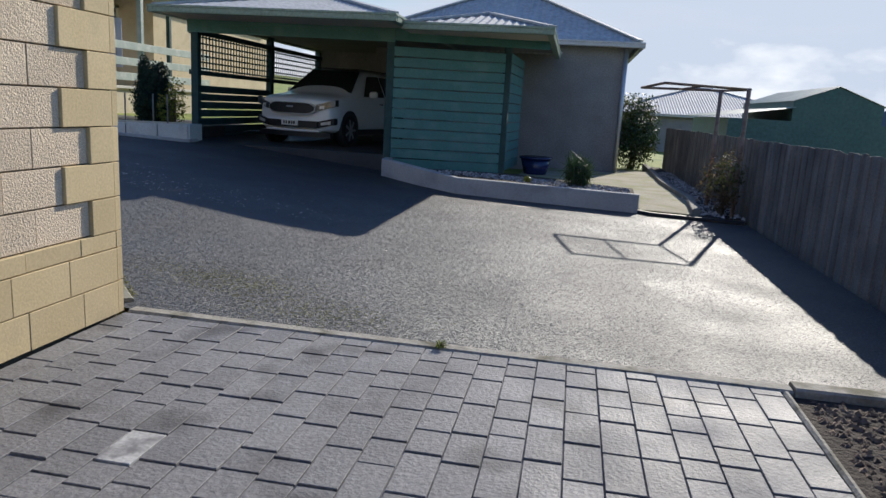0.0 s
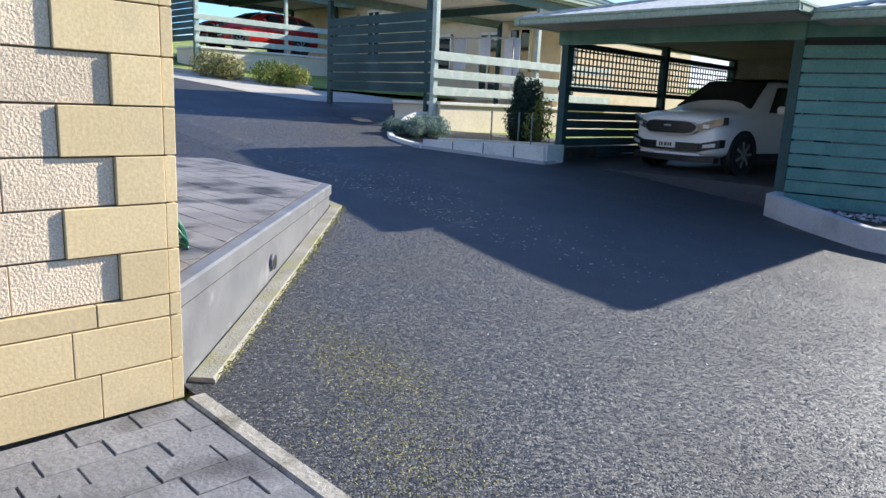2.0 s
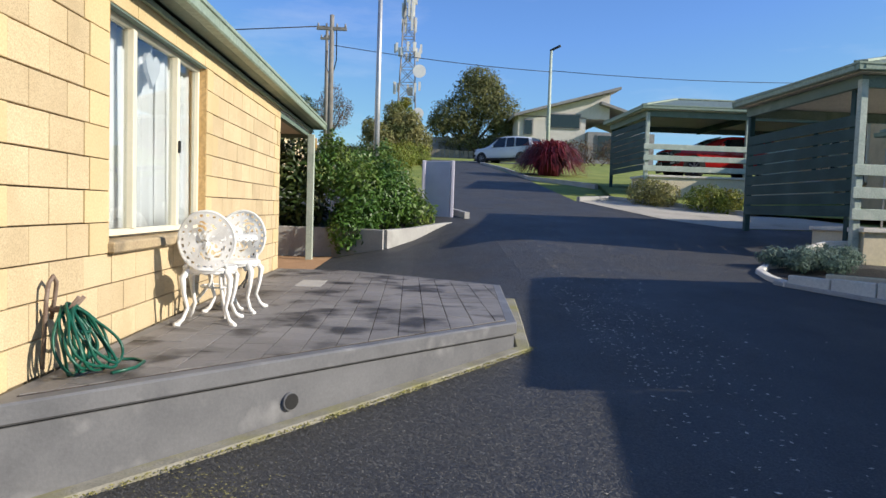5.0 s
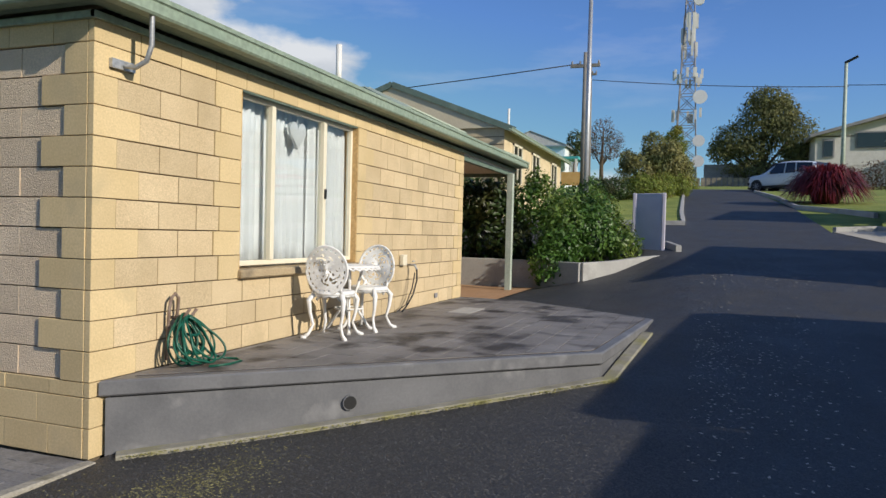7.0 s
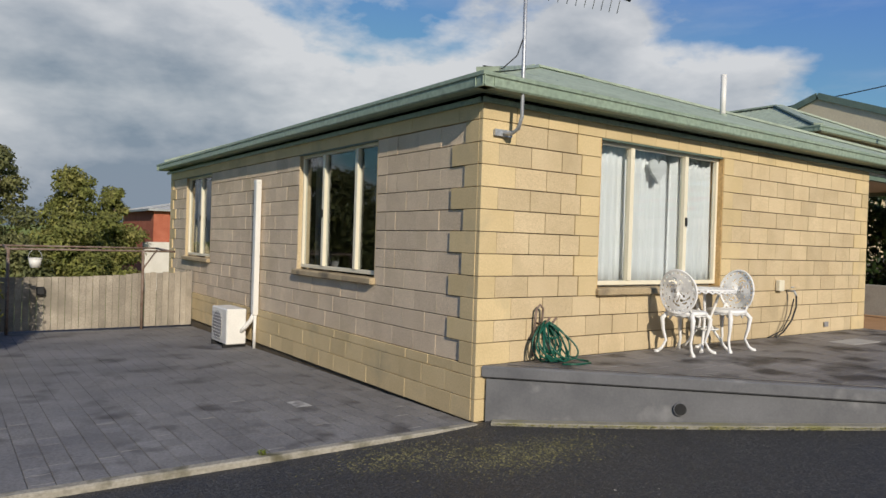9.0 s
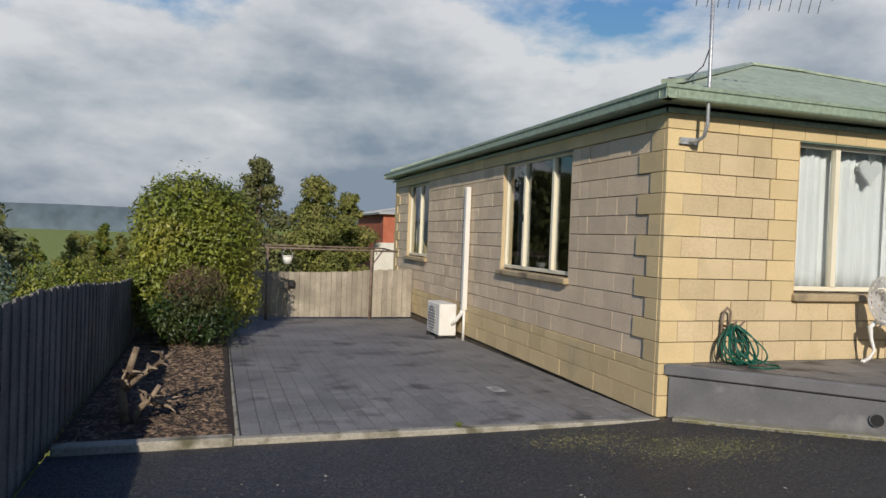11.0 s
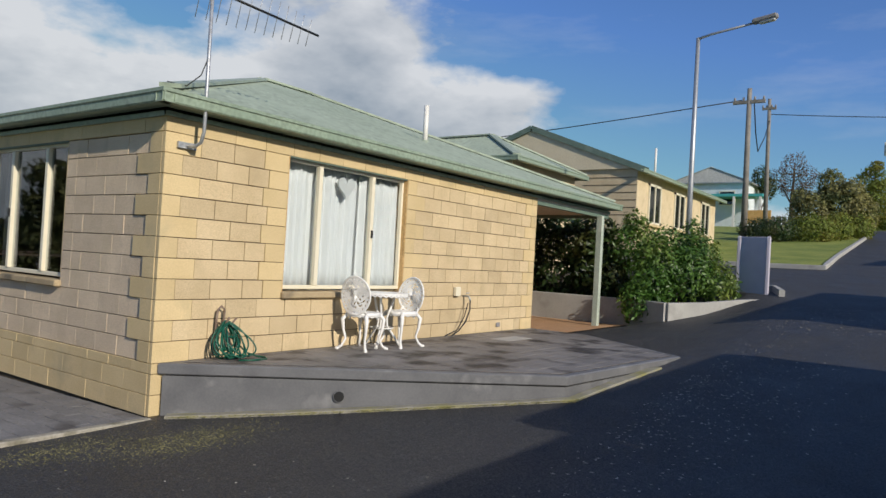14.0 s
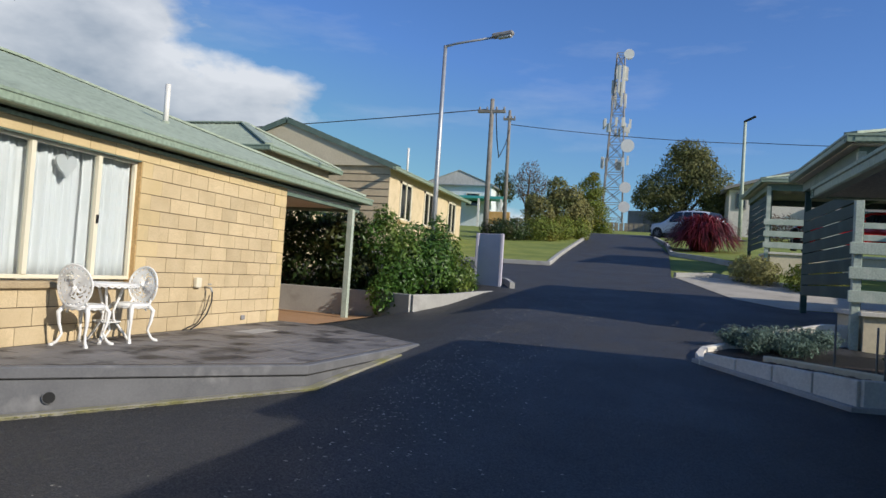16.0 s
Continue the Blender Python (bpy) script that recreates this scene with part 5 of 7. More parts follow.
# ---- fences ----
def paling_fence(name, a, b, z_lo, z_hi, label, wood="timber"):
    f = empty(name, label, "fence", kind="structure")
    a, b = Vector((*a, 0)), Vector((*b, 0))
    L = (b - a).length
    d = (b - a).normalized()
    s = Vector((-d.y, d.x, 0))
    k = int(L / 0.105)
    for i in range(k):
        p = a + d * (i * L / k)
        q = a + d * ((i + 1) * L / k - 0.006)
        z0, z1 = z_lo(p.y, p.x), z_hi(p.y, p.x) + rng.normal() * 0.008
        o = s * (0.012 * (i % 2) - 0.006)
        w = s * 0.009
        bm = bmesh.new()
        hull(bm, [p - w + o + Vector((0, 0, z0)), q - w + o + Vector((0, 0, z0)), q + w + o + Vector((0, 0, z0)), p + w + o + Vector((0, 0, z0)), p - w + o + Vector((0, 0, z1)), q - w + o + Vector((0, 0, z1)), q + w + o + Vector((0, 0, z1)), p + w + o + Vector((0, 0, z1))])
        part("paling", bm, wood, f)
    return f


paling_fence("fence_side", (5.12, 17.0), (5.12, -8.6), lambda y, x: -0.12, lambda y, x: 1.12 - 0.28 * step(-1.5, -5.5, y) * 0 - 0.28 * (1 - step(-5.5, 0.5, y)), "weathered grey timber paling fence along the drive", "timber_dark")
paling_fence("fence_back", (5.1, -8.62), (0.02, -8.62), lambda y, x: -0.1, lambda y, x: 0.80 + 0.10 * (1 - step(0.0, 2.2, x)), "weathered timber paling fence closing the patio")

# ---- cars ----
def car(name, label, m, paint, L=4.45, W=1.86, H=1.66, group="", roof_black=False):
    """A five-door car, its nose towards -y, standing on z = 0."""
    c = empty(name, label, "car", group)
    hw = W / 2
    # stations: y, sill z, belt z, belt half-width, roof z, roof half-width
    st = [(-L / 2, 0.34, 0.84, hw * 0.80, 0.88, hw * 0.72), (-L / 2 + 0.05, 0.28, 0.90, hw * 0.90, 0.95, hw * 0.78), (-L / 2 + 0.26, 0.24, 0.955, hw * 0.99, 1.02, hw * 0.83), (-L / 2 + 0.80, 0.24, 0.98, hw, 1.06, hw * 0.86), (-L / 2 + 1.20, 0.24, 1.01, hw, 1.10, hw * 0.86), (-L / 2 + 1.95, 0.24, 1.03, hw, H - 0.08, hw * 0.70), (-L / 2 + 2.4, 0.24, 1.04, hw, H, hw * 0.72), (-L / 2 + 3.3, 0.24, 1.06, hw, H - 0.02, hw * 0.71), (L / 2 - 0.38, 0.25, 1.10, hw * 0.97, H - 0.10, hw * 0.68), (L / 2 - 0.08, 0.30, 1.08, hw * 0.92, 1.14, hw * 0.80), (L / 2, 0.36, 0.95, hw * 0.80, 1.00, hw * 0.72)]
    bm = bmesh.new()
    rings = []
    for y, zs, zb, wb, zr, wr in st:
        zm = (zs + zb) / 2
        pts = [(-wb * 0.90, zs), (-wb * 1.0, zs + 0.12), (-wb * 1.0, zm + 0.06), (-wb * 0.97, zb), (-wr, zr - 0.02), (-wr * 0.6, zr + 0.02), (wr * 0.6, zr + 0.02), (wr, zr - 0.02), (wb * 0.97, zb), (wb * 1.0, zm + 0.06), (wb * 1.0, zs + 0.12), (wb * 0.90, zs)]
        rings.append([bm.verts.new((x, y + 0.26 * (abs(x) / hw) ** 2.2 * max(0.0, 1 - (y + L / 2) / 1.0), z)) for x, z in pts])
    for r0, r1 in zip(rings, rings[1:]):
        for k in range(12):
            bm.faces.new((r0[k], r0[(k + 1) % 12], r1[(k + 1) % 12], r1[k]))
    bm.faces.new(rings[0])
    bm.faces.new(rings[-1][::-1])
    body = part("body", bm, paint, c, smooth=True)
    sub = body.modifiers.new("round", "SUBSURF")
    sub.levels = sub.render_levels = 2

    def glass(quad, label=""):
        q = [Vector(p) for p in quad]
        mid = sum(q, Vector()) / len(q)
        n = (q[1] - q[0]).cross(q[2] - q[0]).normalized()
        if n.dot(mid - Vector((0, 0, 0.9))) < 0:
            n = -n
        b2 = bmesh.new()
        lo = [mid + (p - mid) * 1.0 for p in q]
        hull(b2, [p - n * 0.02 for p in lo] + [p + n * 0.012 for p in lo])
        part("window", b2, "car_glass", c, bevel=0.006)
    y5, y6, y7, y8 = st[5][0], st[6][0], st[7][0], st[8][0]
    glass([(-hw * 0.82, st[4][0] + 0.03, 1.13), (hw * 0.82, st[4][0] + 0.03, 1.13), (hw * 0.64, y5 - 0.02, H - 0.05), (-hw * 0.64, y5 - 0.02, H - 0.05)])
    for s in (-1, 1):
        glass([(s * hw * 0.955, st[4][0] + 0.42, 1.07), (s * hw * 0.96, y6 + 0.28, 1.08), (s * hw * 0.755, y6 + 0.26, H - 0.12), (s * hw * 0.755, y5 + 0.16, H - 0.14)])
        glass([(s * hw * 0.96, y6 + 0.38, 1.08), (s * hw * 0.96, y7 + 0.12, 1.10), (s * hw * 0.755, y7 + 0.02, H - 0.13), (s * hw * 0.755, y6 + 0.36, H - 0.12)])
        glass([(s * hw * 0.955, y7 + 0.22, 1.11), (s * hw * 0.93, y8 + 0.02, 1.15), (s * hw * 0.74, y8 - 0.14, H - 0.20), (s * hw * 0.745, y7 + 0.12, H - 0.14)])
    glass([(-hw * 0.74, L / 2 - 0.12, 1.16), (hw * 0.74, L / 2 - 0.12, 1.16), (hw * 0.6, y8 + 0.03, H - 0.16), (-hw * 0.6, y8 + 0.03, H - 0.16)])
    if roof_black:
        part("roof_panel", boxes((-hw * 0.6, hw * 0.6, y5 + 0.1, y8 - 0.1, H + 0.0, H + 0.022)), "car_glass", c, bevel=0.008)
    for wy in (-L / 2 + 0.88, L / 2 - 0.93):
        for s in (-1, 1):
            x = s * (hw - 0.10)
            arch = bmesh.new()
            disc(arch, (s * (hw - 0.055), wy, 0.36), (1, 0, 0), 0.395, 0.13, 28)
            part("wheel_arch", arch, "black", c)
            w = bmesh.new()
            tube(w, [(x - s * 0.11, wy, 0.345), (x - s * 0.10, wy, 0.345), (x + s * 0.09, wy, 0.345), (x + s * 0.115, wy, 0.345)], [0.30, 0.345, 0.345, 0.29], 28)
            wheel = part("wheel", w, "tyre", c)
            r = bmesh.new()
            disc(r, (x + s * 0.095, wy, 0.345), (1, 0, 0), 0.225, 0.05, 24)
            part("rim", r, "black", wheel)
            for k in range(7):
                sp = bmesh.new()
                a = 2 * math.pi * k / 7
                beam(sp, (x + s * 0.125, wy, 0.345), (x + s * 0.122, wy + math.cos(a) * 0.225, 0.345 + math.sin(a) * 0.225), 0.045, 0.02, (1, 0, 0))
                part("spoke", sp, "house_grey", wheel)
    n = -L / 2
    nose = lambda x: n + 0.02 + 0.23 * (abs(x) / hw) ** 2.2

    def patch(name, x0, x1, low, high, proud, material, owner=c):
        """A thick panel that follows the curved nose between two heights."""
        b2 = bmesh.new()
        rows = []
        for k in range(13):
            x = x0 + (x1 - x0) * k / 12
            zl, zh = low(k / 12), high(k / 12)
            tip = 0.10 * max(0.0, zh - 0.86)
            rows.append([b2.verts.new(p) for p in ((x, nose(x) - proud, zl), (x, nose(x) - proud + tip, zh), (x, nose(x) + 0.14, zh), (x, nose(x) + 0.14, zl))])
        for r0, r1 in zip(rows, rows[1:]):
            for k in range(4):
                b2.faces.new((r0[k], r0[(k + 1) % 4], r1[(k + 1) % 4], r1[k]))
        b2.faces.new(rows[0][::-1])
        b2.faces.new(rows[-1])
        return part(name, b2, material, owner)
    waist = lambda t: 1 - abs(2 * t - 1) ** 8
    patch("grille_trim", -0.54, 0.54, lambda t: 0.72 - 0.085 * waist(t), lambda t: 0.80 + 0.075 * waist(t), 0.010, "silver_trim")
    grille = patch("grille", -0.52, 0.52, lambda t: 0.735 - 0.075 * waist(t), lambda t: 0.795 + 0.07 * waist(t), 0.022, "black")
    part("badge", boxes((-0.075, 0.075, n - 0.012, n + 0.02, 0.77, 0.805)), "silver_trim", grille, bevel=0.008)
    patch("lower_intake", -0.58, 0.58, lambda t: 0.37, lambda t: 0.51, 0.012, "black")
    patch("lower_trim", -0.62, 0.62, lambda t: 0.30, lambda t: 0.335, 0.012, "car_white" if roof_black else paint)
    patch("bumper_skirt", -hw * 0.9, hw * 0.9, lambda t: 0.19, lambda t: 0.285, 0.006, "black")
    plate = part("number_plate", boxes((-0.19, 0.19, n - 0.012, n + 0.01, 0.41, 0.52)), "white_clean", c, bevel=0.003)
    for k, (u, wd) in enumerate(((-0.12, 0.03), (-0.07, 0.03), (0.0, 0.045), (0.06, 0.03), (0.11, 0.035))):
        part("plate_mark", boxes((u - wd / 2, u + wd / 2, n - 0.016, n - 0.010, 0.435, 0.495)), "black", plate)
    for s in (-1, 1):
        lamp = patch("headlight", s * 0.56, s * hw * 0.985, lambda t: 0.715 + 0.12 * t, lambda t: 0.835 + 0.125 * t, 0.014, "head_glass")
        patch("reflector", s * 0.63, s * 0.72, lambda t: 0.765, lambda t: 0.825, 0.018, "lamp_glass", lamp)
        fog = patch("fog_surround", s * 0.60, s * hw * 0.97, lambda t: 0.38 + 0.08 * t, lambda t: 0.51 + 0.08 * t, 0.012, "black")
        patch("fog_lamp", s * 0.66, s * 0.84, lambda t: 0.435 + 0.03 * t, lambda t: 0.49 + 0.04 * t, 0.02, "lamp_glass", fog)
        b2 = bmesh.new()
        box(b2, s * (hw + 0.02), s * (hw + 0.20), st[4][0] + 0.52, st[4][0] + 0.64, 1.05, 1.19)
        part("side_mirror", b2, paint, c, bevel=0.03)
        part("tail_lamp", boxes((s * hw * 0.80, s * hw * 0.94, L / 2 - 0.16, L / 2 - 0.02, 0.92, 1.12)), "car_red", c, bevel=0.02)
        part("sill_trim", boxes((s * hw * 0.9, s * hw * 1.005, n + 1.3, L / 2 - 1.35, 0.24, 0.36)), "black", c, bevel=0.015)
        part("door_handle", boxes((s * hw * 0.985, s * hw * 1.015, n + 2.35, n + 2.55, 0.90, 0.93)), "chrome", c, bevel=0.006)
        part("door_handle", boxes((s * hw * 0.985, s * hw * 1.015, n + 3.2, n + 3.4, 0.92, 0.95)), "chrome", c, bevel=0.006)
    c.matrix_basis = m
    return c


car("car", "white compact SUV parked nose out in the carport", pose(-2.83, 12.35, 0.37, 0, 0, -9), "car_white", roof_black=True)
car("car", "red hatchback parked behind the carport rails", pose(-21.6, 12.9, 2.84, 0, 0, 2), "car_red", L=4.4, W=1.8, H=1.5)
car("car", "silver station wagon parked across the top of the drive", pose(-45.4, 8.6, land(-45.4, 8.6), 0, 0, -38), "car_silver", L=4.9, W=1.95, H=1.85)

# ---- unit B and the linking unit ----
house("house", "cream block unit with green hip roof beside the porch", -15.0, -11.4, -10.0, -2.9, 0.8, 4.28, "house_cream", "green_roof", 1.0, over=0.3)
ub = empty("house", "cream block unit with tall gable and green trim", "house")
part("wall", boxes((-29.5, -19.5, -11.0, -2.7, 1.5, 5.15)), "house_cream", ub)
bm = bmesh.new()
gz = [(-2.7, 5.15), (-6.85, 6.7), (-11.0, 5.15)]
ga = [bm.verts.new((-19.52, y, z)) for y, z in gz]
gb = [bm.verts.new((-19.4, y, z)) for y, z in gz]
bm.faces.new(ga)
bm.faces.new(gb[::-1])
for i in range(3):
    bm.faces.new((ga[i], ga[(i + 1) % 3], gb[(i + 1) % 3], gb[i]))
part("gable_panel", bm, "sheet_cream", ub, "pale sheeted gable end")
for s, (e, r) in enumerate((((-2.3, 5.05), (-6.85, 6.78)), ((-11.4, 5.05), (-6.85, 6.78)))):
    bm = bmesh.new()
    corrugated(bm, (-29.9, e[0], e[1]), (-19.33, e[0], e[1]), (-29.9, r[0], r[1]), (-19.33, r[0], r[1]))
    part("roof_sheet", bm, "green_roof", ub)
    bm = bmesh.new()
    beam(bm, (-19.36, e[0], e[1]), (-19.36, r[0], r[1]), 0.06, 0.2)
    part("barge_board", bm, "green_fascia", ub)
gutter(ub, [(-19.0, -2.3), (-29.9, -2.3)], 5.08)
for i in range(6):
    part("course_line", boxes((-19.5, -19.486, -4.7, -2.72, 3.55 + 0.26 * i, 3.57 + 0.26 * i)), "mortar", ub)
for x in (-21.9, -24.8, -28.4):
    w = empty("window", "", "")
    w.parent = ub
    part("window_frame", boxes((x, x + 1.3, -2.72, -2.64, 3.35, 3.43), (x, x + 1.3, -2.72, -2.64, 4.7, 4.78), (x, x + 0.08, -2.72, -2.64, 3.35, 4.78), (x + 1.22, x + 1.3, -2.72, -2.64, 3.35, 4.78), (x + 0.61, x + 0.69, -2.72, -2.64, 3.35, 4.78)), "cream", w)
    part("pane", boxes((x + 0.05, x + 1.25, -2.705, -2.67, 3.4, 4.74)), "dark_glass", w)
    part("window_sill", boxes((x - 0.05, x + 1.35, -2.72, -2.58, 3.26, 3.35)), "block_plain", w)
bm = bmesh.new()
tube(bm, [(-25.5, -4.2, 5.6), (-25.5, -4.2, 6.9)], 0.05, 8)
solo("vent_pipe", bm, "white_clean", "white roof vent pipe on the far unit", "vent pipe")

# ---- things on the front wall and terrace ----
def bistro_chair(m, label):
    c = empty("garden_chair", label, "chair", "white garden set")
    bm = bmesh.new()
    disc(bm, (0, 0, 0.44), (0, 0, 1), 0.20, 0.018, 24)
    seat = part("seat", bm, "white", c, bevel=0.004)
    bm = bmesh.new()
    disc(bm, (0, 0, 0.425), (0, 0, 1), 0.205, 0.03, 24)
    part("seat_rim", bm, "white", c)
    # pierced oval back: rim, inner scrolls and cross strands
    bm = bmesh.new()
    def at(a, k):
        return Vector((0.205 * k * math.cos(a), 0.19 + 0.03 * math.cos(a) ** 2 * -1 + 0.06 * (0.66 + 0.24 * k * math.sin(a) - 0.44), 0.645 + 0.225 * k * math.sin(a)))
    loop = [at(2 * math.pi * k / 32, 1.0) for k in range(33)]
    tube(bm, loop, 0.012, 6)
    part("back_rim", bm, "white", c)
    bm = bmesh.new()
    k1, k2 = 96, 22
    radii = [0.05 + 0.95 * j / k2 for j in range(k2 + 1)]
    grid = [[bm.verts.new(at(2 * math.pi * k / k1, rr)) for k in range(k1)] for rr in radii]

    def pierced(a, r):
        """Small beads in the outer band, leafy scrolls inside."""
        if r > 0.93 or r < 0.12:
            return False
        if r > 0.80:
            return math.sin(24 * a) > -0.15 and 0.83 < r < 0.91
        if r > 0.70:
            return False
        return math.sin(7 * a + 2.6 * math.sin(11 * r)) * math.sin(15 * r + 1.4 * math.sin(5 * a)) > 0.30
    for j in range(k2):
        for k in range(k1):
            if pierced(2 * math.pi * (k + 0.5) / k1, (radii[j] + radii[j + 1]) / 2):
                continue
            bm.faces.new((grid[j][k], grid[j][(k + 1) % k1], grid[j + 1][(k + 1) % k1], grid[j + 1][k]))
    bm.faces.new(grid[0])
    bmesh.ops.delete(bm, geom=[v for v in bm.verts if not v.link_faces], context="VERTS")
    ext = bmesh.ops.extrude_face_region(bm, geom=bm.faces[:])
    for v in [g for g in ext["geom"] if isinstance(g, bmesh.types.BMVert)]:
        v.co.y += 0.010
    part("back_scrollwork", bm, "white", c, "pierced cast scrollwork")
    for s in (-1, 1):
        bm = bmesh.new()
        tube(bm, [(s * 0.14, 0.14, 0.43), (s * 0.13, 0.185, 0.50)], 0.014, 6)
        part("back_bracket", bm, "white", c)
    for sx, sy in ((-1, -1), (1, -1), (-1, 1), (1, 1)):
        bm = bmesh.new()
        tube(bm, [(sx * 0.13, sy * 0.13, 0.43), (sx * 0.175, sy * 0.175, 0.36), (sx * 0.165, sy * 0.165, 0.24), (sx * 0.14, sy * 0.145, 0.13), (sx * 0.17, sy * 0.175, 0.045), (sx * 0.205, sy * 0.205, 0.012)], [0.024, 0.026, 0.018, 0.014, 0.016, 0.022], 7)
        leg = part("leg", bm, "white", c)
        bm = bmesh.new()
        tube(bm, [(sx * 0.12, sy * 0.12, 0.36), (sx * 0.09, sy * 0.13, 0.40), (sx * 0.05, sy * 0.14, 0.425)], [0.013, 0.012, 0.008], 5)
        part("leg_scroll", bm, "white", leg)
        bm = bmesh.new()
        tube(bm, [(sx * 0.19, sy * 0.2, 0.008), (sx * 0.225, sy * 0.225, 0.014)], [0.024, 0.016], 7)
        part("foot", bm, "white", leg)
    bm = bmesh.new()
    tube(bm, [(0.19 * math.cos(2 * math.pi * k / 32), 0.19 * math.sin(2 * math.pi * k / 32), 0.40 + 0.012 * (k % 2)) for k in range(33)], 0.016, 5)
    part("apron", bm, "white", c)
    c.matrix_basis = m
    return c


first = bistro_chair(pose(-2.50, 0.38, DZ, 0, 0, -84), "white cast-metal garden chair with pierced oval back")
copy_thing(first, pose(-3.16, 0.42, DZ, 0, 0, 88))
tb = empty("garden_table", "small round white cast-metal garden table", "table", "white garden set")
bm = bmesh.new()
disc(bm, (0, 0, 0.665), (0, 0, 1), 0.30, 0.022, 36)
top = part("tabletop", bm, "white", tb, bevel=0.003)
bm = bmesh.new()
tube(bm, [(0.30 * math.cos(2 * math.pi * k / 84), 0.30 * math.sin(2 * math.pi * k / 84), 0.652 - 0.010 * (k % 3)) for k in range(85)], 0.012, 5)
part("table_rim", bm, "white", top)
for k in range(3):
    a = 2 * math.pi * k / 3 + 0.5
    bm = bmesh.new()
    tube(bm, [(math.cos(a) * r, math.sin(a) * r, z) for r, z in ((0.16, 0.655), (0.11, 0.5), (0.06, 0.36), (0.07, 0.26), (0.16, 0.14), (0.24, 0.03), (0.275, 0.012))], [0.014, 0.016, 0.015, 0.014, 0.015, 0.016, 0.02], 7)
    part("leg", bm, "white", tb)
bm = bmesh.new()
tube(bm, [(0.14 * math.cos(2 * math.pi * k / 20), 0.14 * math.sin(2 * math.pi * k / 20), 0.24) for k in range(21)], 0.009, 5)
part("brace_ring", bm, "white", tb)
tb.matrix_basis = pose(-2.89, 0.34, DZ)

# hose on its hanger
hg = empty("hose_hanger", "bent grey metal hose hanger on the block wall", "hose hanger")
bm = bmesh.new()
tube(bm, [(-0.66, 0.03, 0.55), (-0.66, 0.05, 0.92), (-0.665, 0.06, 1.0), (-0.70, 0.065, 1.035), (-0.745, 0.06, 1.0), (-0.75, 0.05, 0.92), (-0.75, 0.03, 0.8)], 0.012, 8)
tube(bm, [(-0.70, 0.02, 0.86), (-0.70, 0.14, 0.85), (-0.70, 0.20, 0.93)], 0.012, 8)
tube(bm, [(-0.76, 0.02, 0.86), (-0.78, 0.13, 0.85), (-0.80, 0.18, 0.92)], 0.012, 8)
part("bracket", bm, "rust", hg)
hose = empty("garden_hose", "coiled dark green garden hose hanging to the terrace", "hose")
for k in range(11):
    bm = bmesh.new()
    rx, rz = 0.115 + 0.125 * rng.random(), 0.125 + 0.072 * rng.random()
    lean, swing, top = 0.05 + 0.16 * rng.random(), 0.05 * rng.normal(), 0.865 + 0.03 * rng.random()
    pts = []
    for j in range(33):
        a = 2 * math.pi * j / 32
        low = (1 - math.cos(a)) / 2
        wide = 0.42 + 0.58 * low ** 0.8
        z = top - 2 * rz * low
        pts.append((-0.715 + swing * low + rx * wide * math.sin(a) * (1 + 0.05 * math.sin(2 * a + k)), 0.10 + 0.008 * k + lean * low + 0.012 * math.sin(3 * a + k), max(z, DZ + 0.012)))
    tube(bm, pts, 0.0085, 7)
    part("coil", bm, "hose", hose)
bm = bmesh.new()
tube(bm, [(-0.62, 0.16, 0.80), (-0.66, 0.22, 0.75), (-0.74, 0.235, 0.735), (-0.82, 0.20, 0.76), (-0.84, 0.14, 0.82)], 0.010, 7)
part("wrap", bm, "hose", hose)
bm = bmesh.new()
tube(bm, [(-0.84, 0.18, 0.66), (-0.92, 0.22, 0.57), (-1.02, 0.27, DZ + 0.02), (-1.08, 0.34, DZ + 0.012), (-1.02, 0.42, DZ + 0.012), (-0.86, 0.43, DZ + 0.012), (-0.72, 0.36, DZ + 0.012)], 0.0095, 7)
part("loose_end", bm, "hose", hose)

tap = empty("garden_tap", "brass wall tap with grey hose on the block wall", "tap")
bm = bmesh.new()
tube(bm, [(-5.18, 0.0, 1.10), (-5.18, 0.10, 1.10), (-5.18, 0.13, 1.04)], 0.016, 8)
tube(bm, [(-5.22, 0.08, 1.15), (-5.14, 0.08, 1.15)], 0.008, 6)
part("spout", bm, "steel", tap)
bm = bmesh.new()
tube(bm, [(-5.18, 0.13, 1.05), (-5.17, 0.14, 0.9), (-5.10, 0.12, 0.72), (-4.95, 0.1, 0.58), (-4.75, 0.12, DZ + 0.015)], 0.011, 6)
tube(bm, [(-5.14, 0.12, 1.0), (-5.06, 0.12, 0.8), (-4.92, 0.1, 0.6), (-4.6, 0.1, DZ + 0.015)], 0.008, 6)
part("short_hose", bm, "black", tap)
solo("power_box", boxes((-5.02, -4.90, 0.0, 0.06, 1.10, 1.24)), "cream", "small cream weatherproof power outlet on the wall", "power outlet", bevel=0.008)
solo("wall_vent", boxes((-6.30, -6.19, 0.0, 0.014, 0.58, 0.65)), "house_grey", "small weep vent in the block wall", "vent", bevel=0.003)

